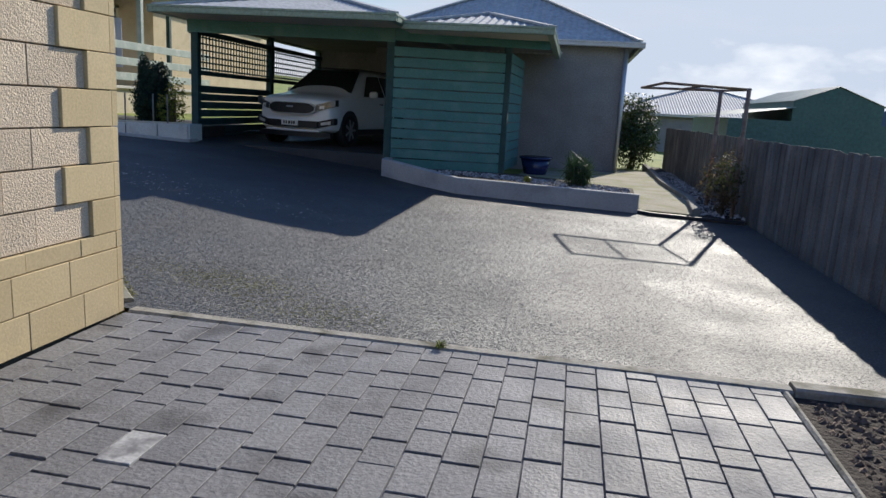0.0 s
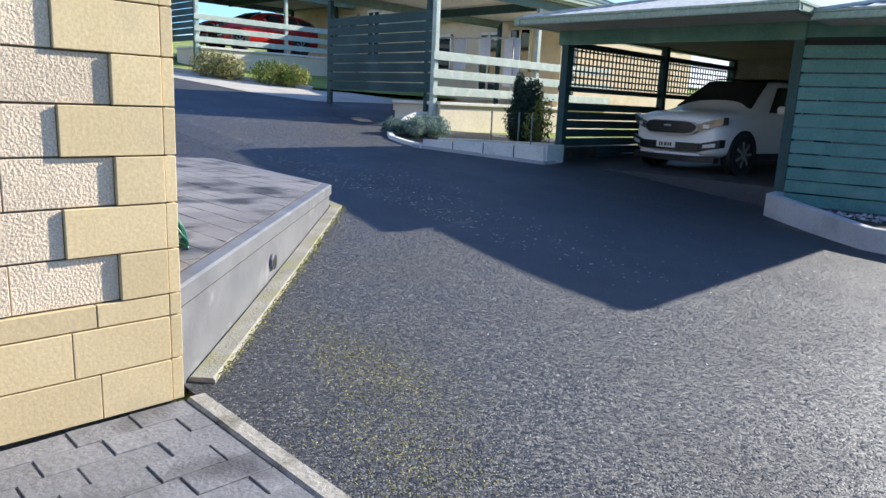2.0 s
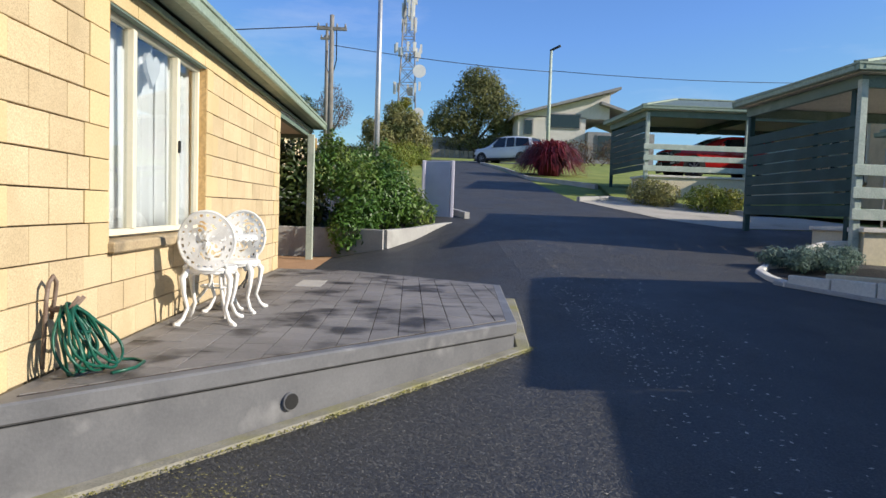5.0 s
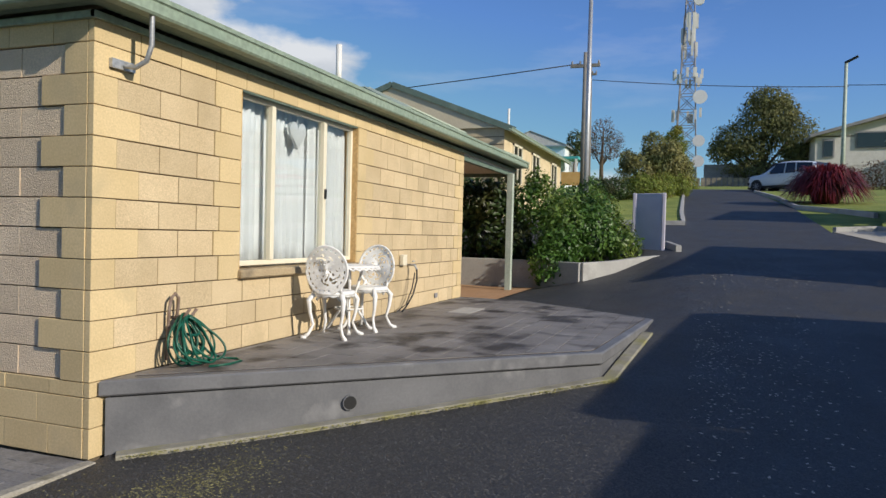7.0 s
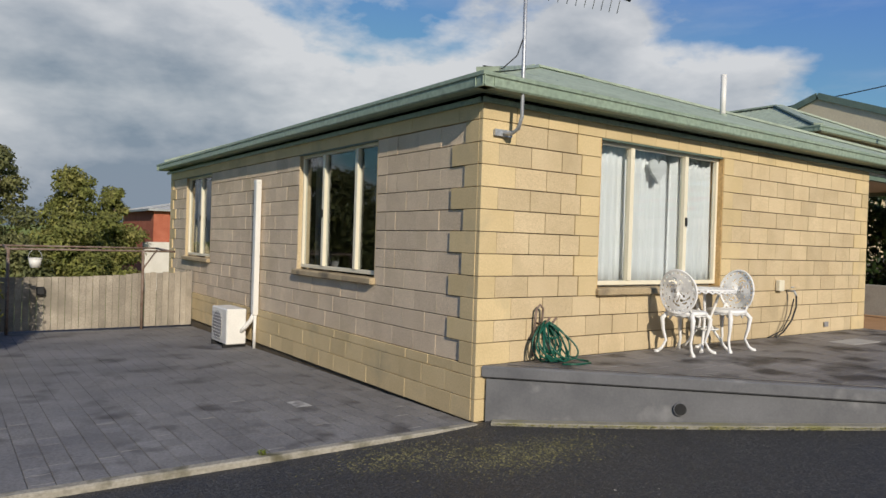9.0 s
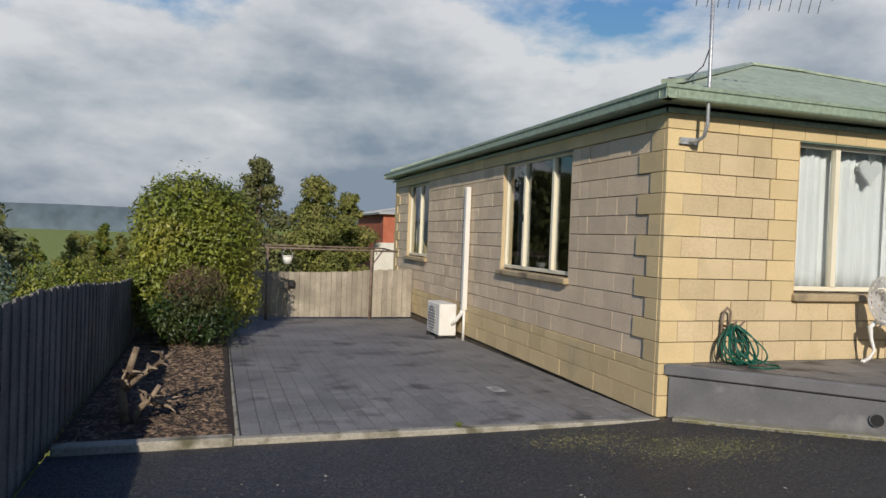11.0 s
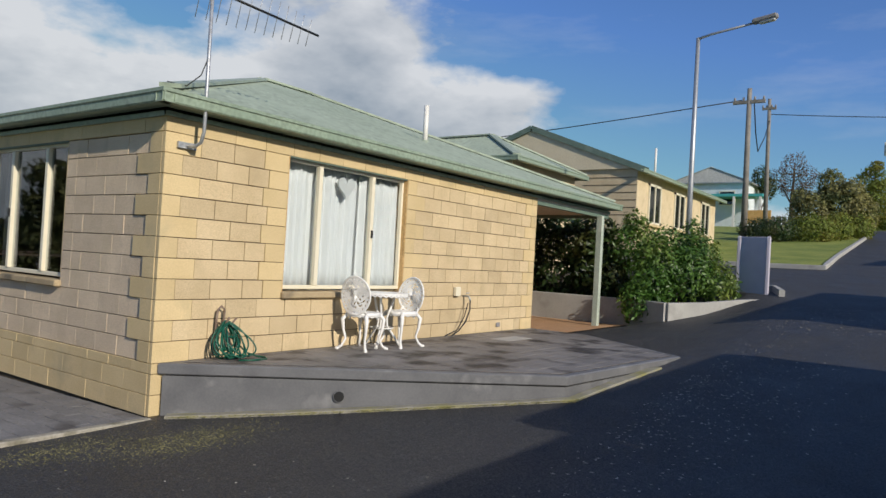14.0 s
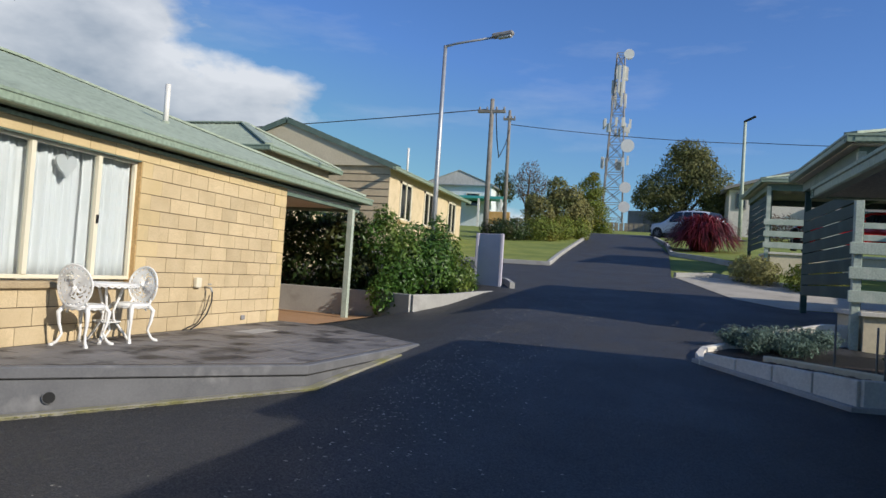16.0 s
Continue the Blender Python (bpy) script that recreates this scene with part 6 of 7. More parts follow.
# television aerial on its bent mast
ae = empty("tv_aerial", "thin grey television aerial on a bent mast", "aerial")
part("wall_bracket", boxes((-0.32, -0.12, 0.002, 0.03, 2.56, 2.62)), "steel", ae)
bm = bmesh.new()
tube(bm, [(-0.22, 0.03, 2.585), (-0.25, 0.10, 2.58), (-0.26, 0.18, 2.62), (-0.26, 0.22, 2.72), (-0.255, 0.225, 4.3)], 0.018, 8)
part("mast", bm, "steel", ae)
bm = bmesh.new()
bx0, bx1 = Vector((-0.06, 0.235, 4.09)), Vector((-1.69, 0.175, 4.07))
tube(bm, [bx0, bx1], 0.014, 6)
part("boom", bm, "black", ae)
for k in range(13):
    p = bx0.lerp(bx1, 0.04 + k / 13 * 0.94)
    hl = 0.30 - 0.012 * k
    bm = bmesh.new()
    tube(bm, [p + Vector((0, -hl * 0.25, -hl)), p + Vector((0, hl * 0.25, hl * 0.8))], 0.004, 5)
    part("element", bm, "steel", ae)
bm = bmesh.new()
tube(bm, [(-0.26, 0.225, 3.45), (-0.2, 0.2, 3.25), (-0.12, 0.1, 3.14), (0.02, 0.0, 3.16)], 0.006, 5)
part("cable", bm, "black", ae)

# ---- patio things ----
ac = empty("air_conditioner", "white outdoor air-conditioner unit on the patio", "air conditioner")
part("casing", boxes((0.12, 0.42, -6.11, -5.41, -0.03, 0.50)), "white_clean", ac, bevel=0.015)
bm = bmesh.new()
disc(bm, (0.422, -5.82, 0.235), (1, 0, 0), 0.21, 0.02, 32)
part("fan_grille", bm, "house_grey", ac)
for k in range(9):
    part("grille_bar", boxes((0.432, 0.438, -6.04, -5.60, 0.04 + k * 0.048, 0.048 + k * 0.048)), "white_clean", ac)
for y in (-6.01, -5.51):
    part("foot", boxes((0.10, 0.44, y - 0.03, y + 0.03, -0.095, -0.03)), "black", ac)
dp = empty("conduit", "white square conduit running down the block wall", "conduit")
part("duct", boxes((0.004, 0.085, -5.34, -5.24, 0.42, 2.4)), "white_clean", dp, bevel=0.006)
part("duct_cap", boxes((0.004, 0.09, -5.345, -5.235, 2.38, 2.44)), "white_clean", dp, bevel=0.01)
bm = bmesh.new()
tube(bm, [(0.05, -5.29, 0.44), (0.08, -5.33, 0.34), (0.14, -5.38, 0.24), (0.2, -5.43, 0.16)], 0.035, 8)
tube(bm, [(0.04, -5.27, 0.44), (0.045, -5.27, -0.09)], 0.025, 8)
part("pipe", bm, "white_clean", dp)

hf = empty("clothesline", "old steel folding clothesline above the back fence", "clothesline")
for x in (3.0, 0.95):
    bm = bmesh.new()
    tube(bm, [(x, -8.4, -0.16), (x, -8.4, 1.28)], 0.025, 8)
    part("post", bm, "rust", hf)
bm = bmesh.new()
for y, z in ((-8.4, 1.27), (-9.6, 1.30)):
    tube(bm, [(0.4, y, z), (3.05, y, z)], 0.018, 6)
tube(bm, [(3.0, -8.4, 1.27), (3.0, -9.6, 1.30)], 0.018, 6)
tube(bm, [(0.45, -8.4, 1.27), (0.45, -9.6, 1.30)], 0.018, 6)
tube(bm, [(0.95, -8.4, 0.95), (0.6, -8.9, 1.28)], 0.015, 6)
part("frame", bm, "rust", hf)
lb = empty("hanging_bucket", "small white plastic bucket hanging from the clothesline", "bucket")
bm = bmesh.new()
tube(bm, [(2.62, -8.4, 0.97), (2.62, -8.4, 1.12)], [0.072, 0.10], 16)
part("body", bm, "white_clean", lb)
bm = bmesh.new()
tube(bm, [(2.62 + 0.10 * math.cos(2 * math.pi * k / 20), -8.4 + 0.10 * math.sin(2 * math.pi * k / 20), 1.12) for k in range(21)], 0.008, 6)
part("rim", bm, "white_clean", lb)
bm = bmesh.new()
tube(bm, [(2.62 - 0.10 * math.cos(math.pi * k / 10), -8.4, 1.12 + 0.15 * math.sin(math.pi * k / 10)) for k in range(11)], 0.005, 5)
part("handle", bm, "steel", lb)
solo("wall_pot", boxes((2.45, 2.58, -8.6, -8.5, 0.50, 0.64)), "black", "small dark pot fixed to the back fence", "pot", bevel=0.02)

# second clothesline by the drive
h2 = empty("clothesline", "old steel fold-down clothesline beside the drive", "clothesline")
for x in (4.72, 4.9):
    bm = bmesh.new()
    y = 7.9 if x < 4.8 else 6.9
    tube(bm, [(x, y, -0.06), (x, y, 1.82)], 0.03, 8)
    part("post", bm, "rust", h2)
bm = bmesh.new()
cor = [(3.55, 8.0, 1.80), (4.73, 7.9, 1.81), (4.92, 6.9, 1.80), (3.78, 7.0, 1.84)]
tube(bm, cor + cor[:1], 0.02, 6)
tube(bm, [(4.1, 7.95, 1.80), (4.3, 6.95, 1.82)], 0.014, 6)
part("frame", bm, "rust", h2)

# driftwood stump
sp = empty("driftwood_stump", "pale weathered driftwood stump standing in the bed", "driftwood")
limbs = (((4.62, -0.70, -0.05), (4.66, -0.74, 0.22), (4.60, -0.70, 0.42), (4.55, -0.66, 0.60)), ((4.64, -0.72, 0.24), (4.54, -0.72, 0.34), (4.42, -0.74, 0.42), (4.33, -0.76, 0.50)), ((4.56, -0.66, -0.05), (4.52, -0.62, 0.10), (4.42, -0.60, 0.20), (4.36, -0.60, 0.30)), ((4.58, -0.80, -0.05), (4.50, -0.82, 0.10), (4.38, -0.84, 0.10), (4.28, -0.86, 0.06)))
for path, w in zip(limbs, (0.040, 0.028, 0.032, 0.028)):
    bm = bmesh.new()
    tube(bm, path, [w, w * 0.85, w * 0.75, w * 0.6], 9)
    part("limb", bm, "drift", sp)
for k in range(36):
    bm = bmesh.new()
    root = limbs[k % 4]
    p0 = Vector(root[1]).lerp(Vector(root[2 + k % 2]), rng.random())
    a = rng.random() * 6.28
    r = 0.07 + 0.12 * rng.random()
    p2 = p0 + Vector((math.cos(a) * r, math.sin(a) * r, -0.04 + 0.15 * rng.random()))
    p1 = p0.lerp(p2, 0.5) + Vector((0.02 * rng.normal(), 0.02 * rng.normal(), 0.02))
    tube(bm, [p0, p1, p2], [0.02, 0.013, 0.005], 6)
    part("splinter", bm, "drift", sp)

# ---- sign, lamps, poles, mast ----
sg = empty("notice_board", "pale lilac notice board on two posts at the sign bed", "sign")
sa, sb = Vector((-12.86, 2.22, 0)), Vector((-12.68, 2.86, 0))
for p in (sa, sb):
    part("post", boxes((p.x - 0.04, p.x + 0.04, p.y - 0.04, p.y + 0.04, 1.1, 2.55)), "sign_face", sg, bevel=0.015)
bm = bmesh.new()
beam(bm, Vector((sa.x, sa.y + 0.04, 1.86)), Vector((sb.x, sb.y - 0.04, 1.86)), 0.05, 1.36)
part("panel", bm, "sign_face", sg, bevel=0.01)


def street_lamp(x, y, z, top, label):
    s = empty("street_lamp", label, "street lamp")
    bm = bmesh.new()
    tube(bm, [(x, y, z - 0.3), (x, y, z + (top - z) * 0.5), (x, y, top)], [0.075, 0.06, 0.045], 10)
    part("pole", bm, "steel", s)
    bm = bmesh.new()
    tube(bm, [(x, y, top - 0.02), (x + 0.05, y + 0.3, top + 0.03), (x + 0.15, y + 1.25, top + 0.12)], [0.035, 0.03, 0.028], 8)
    part("arm", bm, "steel", s)
    bm = bmesh.new()
    beam(bm, (x + 0.15, y + 1.2, top + 0.14), (x + 0.2, y + 1.72, top + 0.2), 0.17, 0.11)
    head = part("head", bm, "house_grey", s, bevel=0.03)
    bm = bmesh.new()
    beam(bm, (x + 0.16, y + 1.34, top + 0.1), (x + 0.2, y + 1.68, top + 0.13), 0.12, 0.07)
    part("lens", bm, "lamp_glass", head, bevel=0.02)
    return s


street_lamp(-12.6, 1.15, 0.95, 7.1, "tall grey street lamp with outreach arm")


def power_pole(x, y, h, arm, label, lean=0.0):
    p = empty("power_pole", label, "power pole")
    z = land(x, y)
    bm = bmesh.new()
    tube(bm, [(x, y, z - 0.5), (x + lean, y, z + h)], [0.17, 0.11], 10)
    part("pole", bm, "pole_wood", p)
    if arm:
        part("crossarm", boxes((x + lean - 0.08, x + lean + 0.08, y - arm, y + arm, z + h - 0.75, z + h - 0.6)), "pole_wood", p)
        for k in (-0.9, -0.35, 0.35, 0.9):
            bm = bmesh.new()
            tube(bm, [(x + lean, y + arm * k, z + h - 0.6), (x + lean, y + arm * k, z + h - 0.42)], [0.06, 0.04], 8)
            part("insulator", bm, "house_grey", p)
    return p


power_pole(-33.2, -2.25, 7.55, 0.75, "weathered timber power pole with crossarm", 0.25)
power_pole(-48.7, -4.35, 9.0, 0.45, "far timber power pole leaning slightly", 0.5)
bm = bmesh.new()
z2 = land(-53.2, 12.8)
tube(bm, [(-53.2, 12.8, z2 - 0.5), (-53.2, 12.8, 14.4)], [0.16, 0.11], 10)
pl = empty("street_lamp", "pale green street lamp pole with small head", "street lamp")
part("pole", bm, "green_post", pl)
bm = bmesh.new()
beam(bm, (-53.2, 12.7, 14.35), (-53.0, 13.5, 14.75), 0.2, 0.16)
part("head", bm, "black", pl, bevel=0.03)
bm = bmesh.new()
for a, b, sag in (((-33.0, -2.6, 10.45), (-34, -60, 8.8), 0.8), ((-48.3, -4.3, 13.0), (-53.2, 13.0, 12.7), 0.2), ((-53.2, 12.8, 12.8), (-60, 60, 16), 1.0)):
    a, b = Vector(a), Vector(b)
    tube(bm, [a.lerp(b, k / 12) - Vector((0, 0, sag * 4 * (k / 12) * (1 - k / 12))) for k in range(13)], 0.028, 5)
solo("power_line", bm, "black", "black overhead power lines between the poles", "power line")
bm = bmesh.new()
tube(bm, [(-32.9, -2.0, 10.3), (-34, -2.1, 9.0), (-38, -2.8, 8.7), (-46, -4.1, 11.0), (-48.3, -4.3, 12.6)], 0.03, 5)
solo("power_line", bm, "black", "slack service cable between the two poles", "power line")

# lattice telecommunications mast
tw = empty("telecom_tower", "grey steel lattice telecom tower with dishes and panel antennas", "tower")
tx, ty, tz, th = -101.0, 1.0, 8.6, 26.5
for s in range(4):
    cx, cy = ((-1, -1), (1, -1), (1, 1), (-1, 1))[s]
    bm = bmesh.new()
    tube(bm, [(tx + cx * 1.6, ty + cy * 1.6, tz - 1), (tx + cx * 0.55, ty + cy * 0.55, tz + th)], 0.09, 6)
    part("leg", bm, "house_grey", tw)
for k in range(12):
    f0, f1 = k / 12, (k + 1) / 12
    w0, w1 = 1.6 - 1.05 * f0, 1.6 - 1.05 * f1
    c4 = ((-1, -1), (1, -1), (1, 1), (-1, 1))
    for i in range(4):
        a, b = c4[i], c4[(i + 1) % 4]
        for (p, pw, pz), (q, qw, qz) in (((a, w0, f0), (b, w1, f1)), ((b, w0, f0), (a, w1, f1)), ((a, w1, f1), (b, w1, f1))):
            part("brace", beams(0.08, 0.08, ((tx + p[0] * pw, ty + p[1] * pw, tz + th * pz), (tx + q[0] * qw, ty + q[1] * qw, tz + th * qz))), "house_grey", tw)
for dy, dz, r in ((1.7, 12.6, 0.95), (1.2, 25.9, 0.72), (1.7, 3.8, 0.8), (1.7, 6.6, 0.8)):
    bm = bmesh.new()
    tube(bm, [(tx + 1.2, ty + dy, tz + dz), (tx + 1.8, ty + dy, tz + dz)], [r * 0.9, r], 24)
    part("dish", bm, "white", tw)
for k in range(46):
    z = tz + (9.6, 10.0, 14.6, 15.4, 18.5, 20.5, 22.5)[k % 7]
    a = rng.random() * 6.28
    r = 1.9 if z < tz + 16 else 1.0
    h = 1.3 if z < tz + 16 else 2.0
    x, y = tx + math.cos(a) * r, ty + math.sin(a) * r
    part("panel_antenna", boxes((x - 0.13, x + 0.13, y - 0.16, y + 0.16, z, z + h)), "white_clean", tw)

# ---- far houses ----
hm = empty("house", "pale modern house with raking skillion roof", "house")
part("wall", boxes((-72, -62, 11.5, 17.8, 4, 10.4)), "house_modern", hm)
part("wall", boxes((-72, -61, 17.8, 24, 4, 9.0)), "house_grey", hm)
for y0, z0, y1, z1 in ((11.0, 10.2, 20.8, 13.0), (19.0, 11.6, 24.6, 9.9)):
    bm = bmesh.new()
    hull(bm, [(-72.5, y0, z0), (-61.2, y0, z0), (-61.2, y1, z1), (-72.5, y1, z1), (-72.5, y0, z0 + 0.25), (-61.2, y0, z0 + 0.25), (-61.2, y1, z1 + 0.25), (-72.5, y1, z1 + 0.25)])
    part("roof", bm, "house_grey", hm)
bm = bmesh.new()
hull(bm, [(-72, 11.5, 10.3), (-62, 11.5, 10.3), (-62, 20.0, 10.3), (-72, 20.0, 10.3), (-72, 11.6, 10.4), (-62, 11.6, 10.4), (-62, 20.0, 12.7), (-72, 20.0, 12.7)])
part("gable_panel", bm, "house_modern", hm)
for y0, y1, z0, z1 in ((14.4, 17.3, 9.3, 10.7), (18.6, 23.0, 6.6, 8.8), (12.0, 12.9, 8.6, 10.1)):
    w = empty("window", "", "")
    w.parent = hm
    part("window_frame", boxes((-61.98, -61.9 + (0.98 if y0 > 18 else 0), y0, y1, z0, z1)), "house_grey", w)
    part("pane", boxes((-61.95, -61.85 + (0.98 if y0 > 18 else 0), y0 + 0.12, y1 - 0.12, z0 + 0.12, z1 - 0.12)), "dark_glass", w)
far_pivot = Vector((3.07, 1.2, 1.45))
hm.matrix_basis = Matrix.Translation(far_pivot) @ Matrix.Scale(1.365, 4) @ Matrix.Translation(-far_pivot)
house("house", "pale blue weatherboard cottage with teal trim far up the hill", -76, -68, -17.0, -9.8, 6.8, 10.8, "weatherboard", "grey_roof", 1.6, hip=False, windows=((-15.5, -14, -67.97, 8.6, 10.0, "x"), (-12.5, -11, -67.97, 8.6, 10.0, "x")))
fc = empty("veranda", "teal veranda of the far cottage", "veranda")
part("roof", boxes((-68, -65.5, -13.0, -8.0, 9.2, 9.45)), "teal", fc)
for y in (-12.8, -10.5, -8.2):
    part("post", boxes((-65.7, -65.5, y - 0.1, y + 0.1, 6.3, 9.2)), "white_clean", fc)
part("panel", boxes((-65.6, -65.4, -9.6, -7.2, 6.6, 7.9)), "orange", fc, "orange timber screen")
house("house", "red brick house with cream base beyond the back fence", -16, -6.2, -47, -38.5, -0.6, 3.0, "red_brick", "grey_roof", 1.0, windows=((-11, -9.5, -38.48, 1.2, 2.3, "y"),))
bh = empty("house_base", "cream rendered base of the brick house", "wall", kind="structure")
part("wall", boxes((-17, -5.6, -38.4, -38.1, -2.5, 1.1)), "house_modern", bh)
shed = empty("shed", "dark green sheet-metal shed with pale roof beyond the fence", "shed")
part("wall", boxes((6.8, 11.2, 17.5, 23.5, -2.0, 1.5)), "shed_green", shed)
bm = bmesh.new()
hull(bm, [(8.45, 17.5, 1.5), (10.75, 17.5, 1.5), (10.75, 23.5, 1.5), (8.45, 23.5, 1.5), (8.45, 17.5, 2.05), (10.75, 17.5, 2.0), (10.75, 23.5, 2.0), (8.45, 23.5, 2.05)])
hull(bm, [(8.45, 17.5, 2.05), (10.75, 17.5, 2.0), (10.75, 23.5, 2.0), (8.45, 23.5, 2.05), (9.56, 17.5, 2.46), (9.58, 17.5, 2.46), (9.58, 23.5, 2.46), (9.56, 23.5, 2.46)])
part("gable_panel", bm, "shed_green", shed)
for e0, e1, r0, r1 in (((8.38, 17.46, 2.05), (8.38, 23.6, 2.05), (9.57, 17.46, 2.50), (9.57, 23.6, 2.50)), ((10.85, 17.46, 1.99), (10.85, 23.6, 1.99), (9.57, 17.46, 2.50), (9.57, 23.6, 2.50)), ((6.5, 17.4, 1.55), (6.5, 23.6, 1.55), (8.5, 17.4, 1.88), (8.5, 23.6, 1.88))):
    bm = bmesh.new()
    corrugated(bm, e0, e1, r0, r1)
    part("roof_sheet", bm, "green_roof", shed)
house("house", "far house with grey roof beyond the shed", 4.0, 15, 34, 44, -1.5, 1.6, "house_grey", "grey_roof", 1.6)
bm = bmesh.new()
for i in range(44):
    box(bm, -89.0, -88.9, -16 + i * 0.62, -16 + i * 0.62 + 0.5, 7.6, 9.2 + 0.1 * rng.random())
solo("fence_far", bm, "timber", "far weathered timber fence along the lawn", "fence", kind="stuff")
solo("outbuilding", boxes((-97, -92, 3.5, 13, 8, 11.2)), "house_grey", "low grey outbuilding at the foot of the tower", "outbuilding", bevel=0.05)
# far hills and plain; the hills' blue-grey colour carries the haze of distance
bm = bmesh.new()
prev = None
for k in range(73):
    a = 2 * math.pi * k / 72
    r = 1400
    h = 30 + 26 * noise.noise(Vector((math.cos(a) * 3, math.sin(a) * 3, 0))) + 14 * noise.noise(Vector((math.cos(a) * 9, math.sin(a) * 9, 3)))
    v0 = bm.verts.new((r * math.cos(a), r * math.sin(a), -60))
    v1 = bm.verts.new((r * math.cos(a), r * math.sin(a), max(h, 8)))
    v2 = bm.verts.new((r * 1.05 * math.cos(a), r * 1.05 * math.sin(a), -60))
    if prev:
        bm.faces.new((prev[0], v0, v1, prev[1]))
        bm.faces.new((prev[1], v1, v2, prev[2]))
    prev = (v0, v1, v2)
solo("backdrop", bm, "far_hill", "distant hills along the horizon, haze painted into their blue-grey", "hills", kind="structure", smooth=True)

# ---- planting ----
def blobs_box(x0, x1, y0, y1, z0, z1, n, r):
    return [(x0 + (x1 - x0) * rng.random(), y0 + (y1 - y0) * rng.random(), z0 + (z1 - z0) * rng.random(), r * (0.7 + 0.6 * rng.random()), r * (0.7 + 0.6 * rng.random()), r * (0.7 + 0.6 * rng.random())) for _ in range(n)]


bush("shrub", "dense glossy green shrub spilling over the planter", "shrub", [(-11.0, 0.9, 1.3, 0.55, 0.5, 0.5), (-10.7, 0.7, 1.0, 0.4, 0.35, 0.45), (-11.3, 0.9, 1.7, 0.6, 0.6, 0.7), (-11.4, 0.3, 2.2, 0.5, 0.5, 0.55), (-11.7, 1.5, 1.6, 0.6, 0.55, 0.6), (-12.1, 1.5, 2.0, 0.5, 0.5, 0.55), (-12.4, 1.9, 1.5, 0.5, 0.4, 0.5), (-12.2, 0.8, 2.2, 0.55, 0.5, 0.5), (-10.8, 1.15, 0.85, 0.28, 0.22, 0.35), (-11.9, 2.1, 1.3, 0.45, 0.4, 0.35), (-11.5, 0.3, 2.65, 0.3, 0.3, 0.35), (-12.5, 1.3, 2.4, 0.35, 0.3, 0.5)], 12500, 0.10, "leaf_shrub", 9)
bush("shrub", "dark-leaved shrub growing behind the porch post", "shrub", [(-11.5, -0.6, 1.7, 0.6, 0.7, 0.8), (-11.6, -1.6, 1.6, 0.6, 0.7, 0.8), (-11.4, -0.2, 1.4, 0.5, 0.5, 0.6), (-11.7, -2.7, 1.7, 0.6, 0.8, 0.9), (-11.3, -1.0, 2.2, 0.5, 0.9, 0.45), (-11.2, -2.6, 2.2, 0.5, 0.9, 0.45), (-11.3, -3.4, 1.5, 0.5, 0.5, 0.9), (-11.3, -0.6, 2.55, 0.4, 0.6, 0.3), (-11.3, -1.7, 2.6, 0.4, 0.7, 0.3), (-11.3, -3.0, 2.6, 0.4, 0.8, 0.3)], 11000, 0.14, "leaf_dark", 6)
bush("hedge_bush", "tall clipped yellow-green hedge by the back fence", "hedge", [(4.3, -5.9, 1.2, 0.85, 0.6, 1.2), (3.9, -6.0, 1.5, 0.6, 0.6, 0.8), (4.65, -5.9, 1.5, 0.55, 0.6, 0.8), (4.3, -6.0, 1.85, 0.75, 0.6, 0.55), (3.75, -6.1, 0.6, 0.5, 0.5, 0.6), (4.8, -5.8, 0.7, 0.4, 0.5, 0.7)], 30000, 0.07, "leaf_hedge", 6, shell=0.3)
bush("shrub", "low twiggy brown and green shrub before the hedge", "shrub", [(4.25, -4.65, 0.45, 0.5, 0.4, 0.42), (4.05, -4.5, 0.3, 0.45, 0.35, 0.3), (4.5, -4.6, 0.35, 0.4, 0.35, 0.35)], 3200, 0.06, "leaf_dark", 6)
bush("shrub", "bare reddish twigs in the low shrub", "shrub", [(4.2, -4.75, 0.75, 0.4, 0.35, 0.32)], 1500, 0.10, "leaf_brown", 8, slim=0.12)
bush("juniper", "silvery green spreading juniper in the corner bed", "juniper", [(-6.95 - 0.42 * rng.random() - 0.25 * k / 14, 7.42 + 1.25 * k / 14, 0.86 + 0.13 * rng.random(), 0.17 + 0.1 * rng.random(), 0.17 + 0.1 * rng.random(), 0.11 + 0.07 * rng.random()) for k in range(15)] + [(-6.95, 7.7, 0.82, 0.2, 0.2, 0.12), (-6.9, 8.2, 0.84, 0.3, 0.3, 0.14)], 9500, 0.06, "leaf_juniper", 5, slim=0.28, shell=0.6, clumps=26)
bush("shrub", "dark rounded conifer shrub beside the carport", "shrub", [(-5.9, 9.6, 1.1, 0.38, 0.36, 0.5), (-5.88, 9.6, 1.45, 0.3, 0.28, 0.4), (-6.0, 9.5, 1.7, 0.12, 0.12, 0.3), (-5.75, 9.7, 1.62, 0.14, 0.13, 0.26), (-5.9, 9.6, 0.95, 0.3, 0.3, 0.4)], 17000, 0.055, "leaf_black", 4)
bush("shrub", "sparse flowering shrub tied to stakes", "shrub", [(-5.05, 9.05, 1.15, 0.22, 0.2, 0.45), (-5.2, 9.0, 0.95, 0.2, 0.2, 0.3)], 900, 0.065, "leaf_lime", 6)
for x, y in ((-5.35, 8.75), (-5.05, 8.75), (-5.7, 8.4)):
    bm = bmesh.new()
    tube(bm, [(x, y, 0.6), (x, y, 1.25)], 0.014, 6)
    solo("garden_stake", bm, "pole_wood", "thin wooden stake in the corner bed", "stake", "garden stakes")
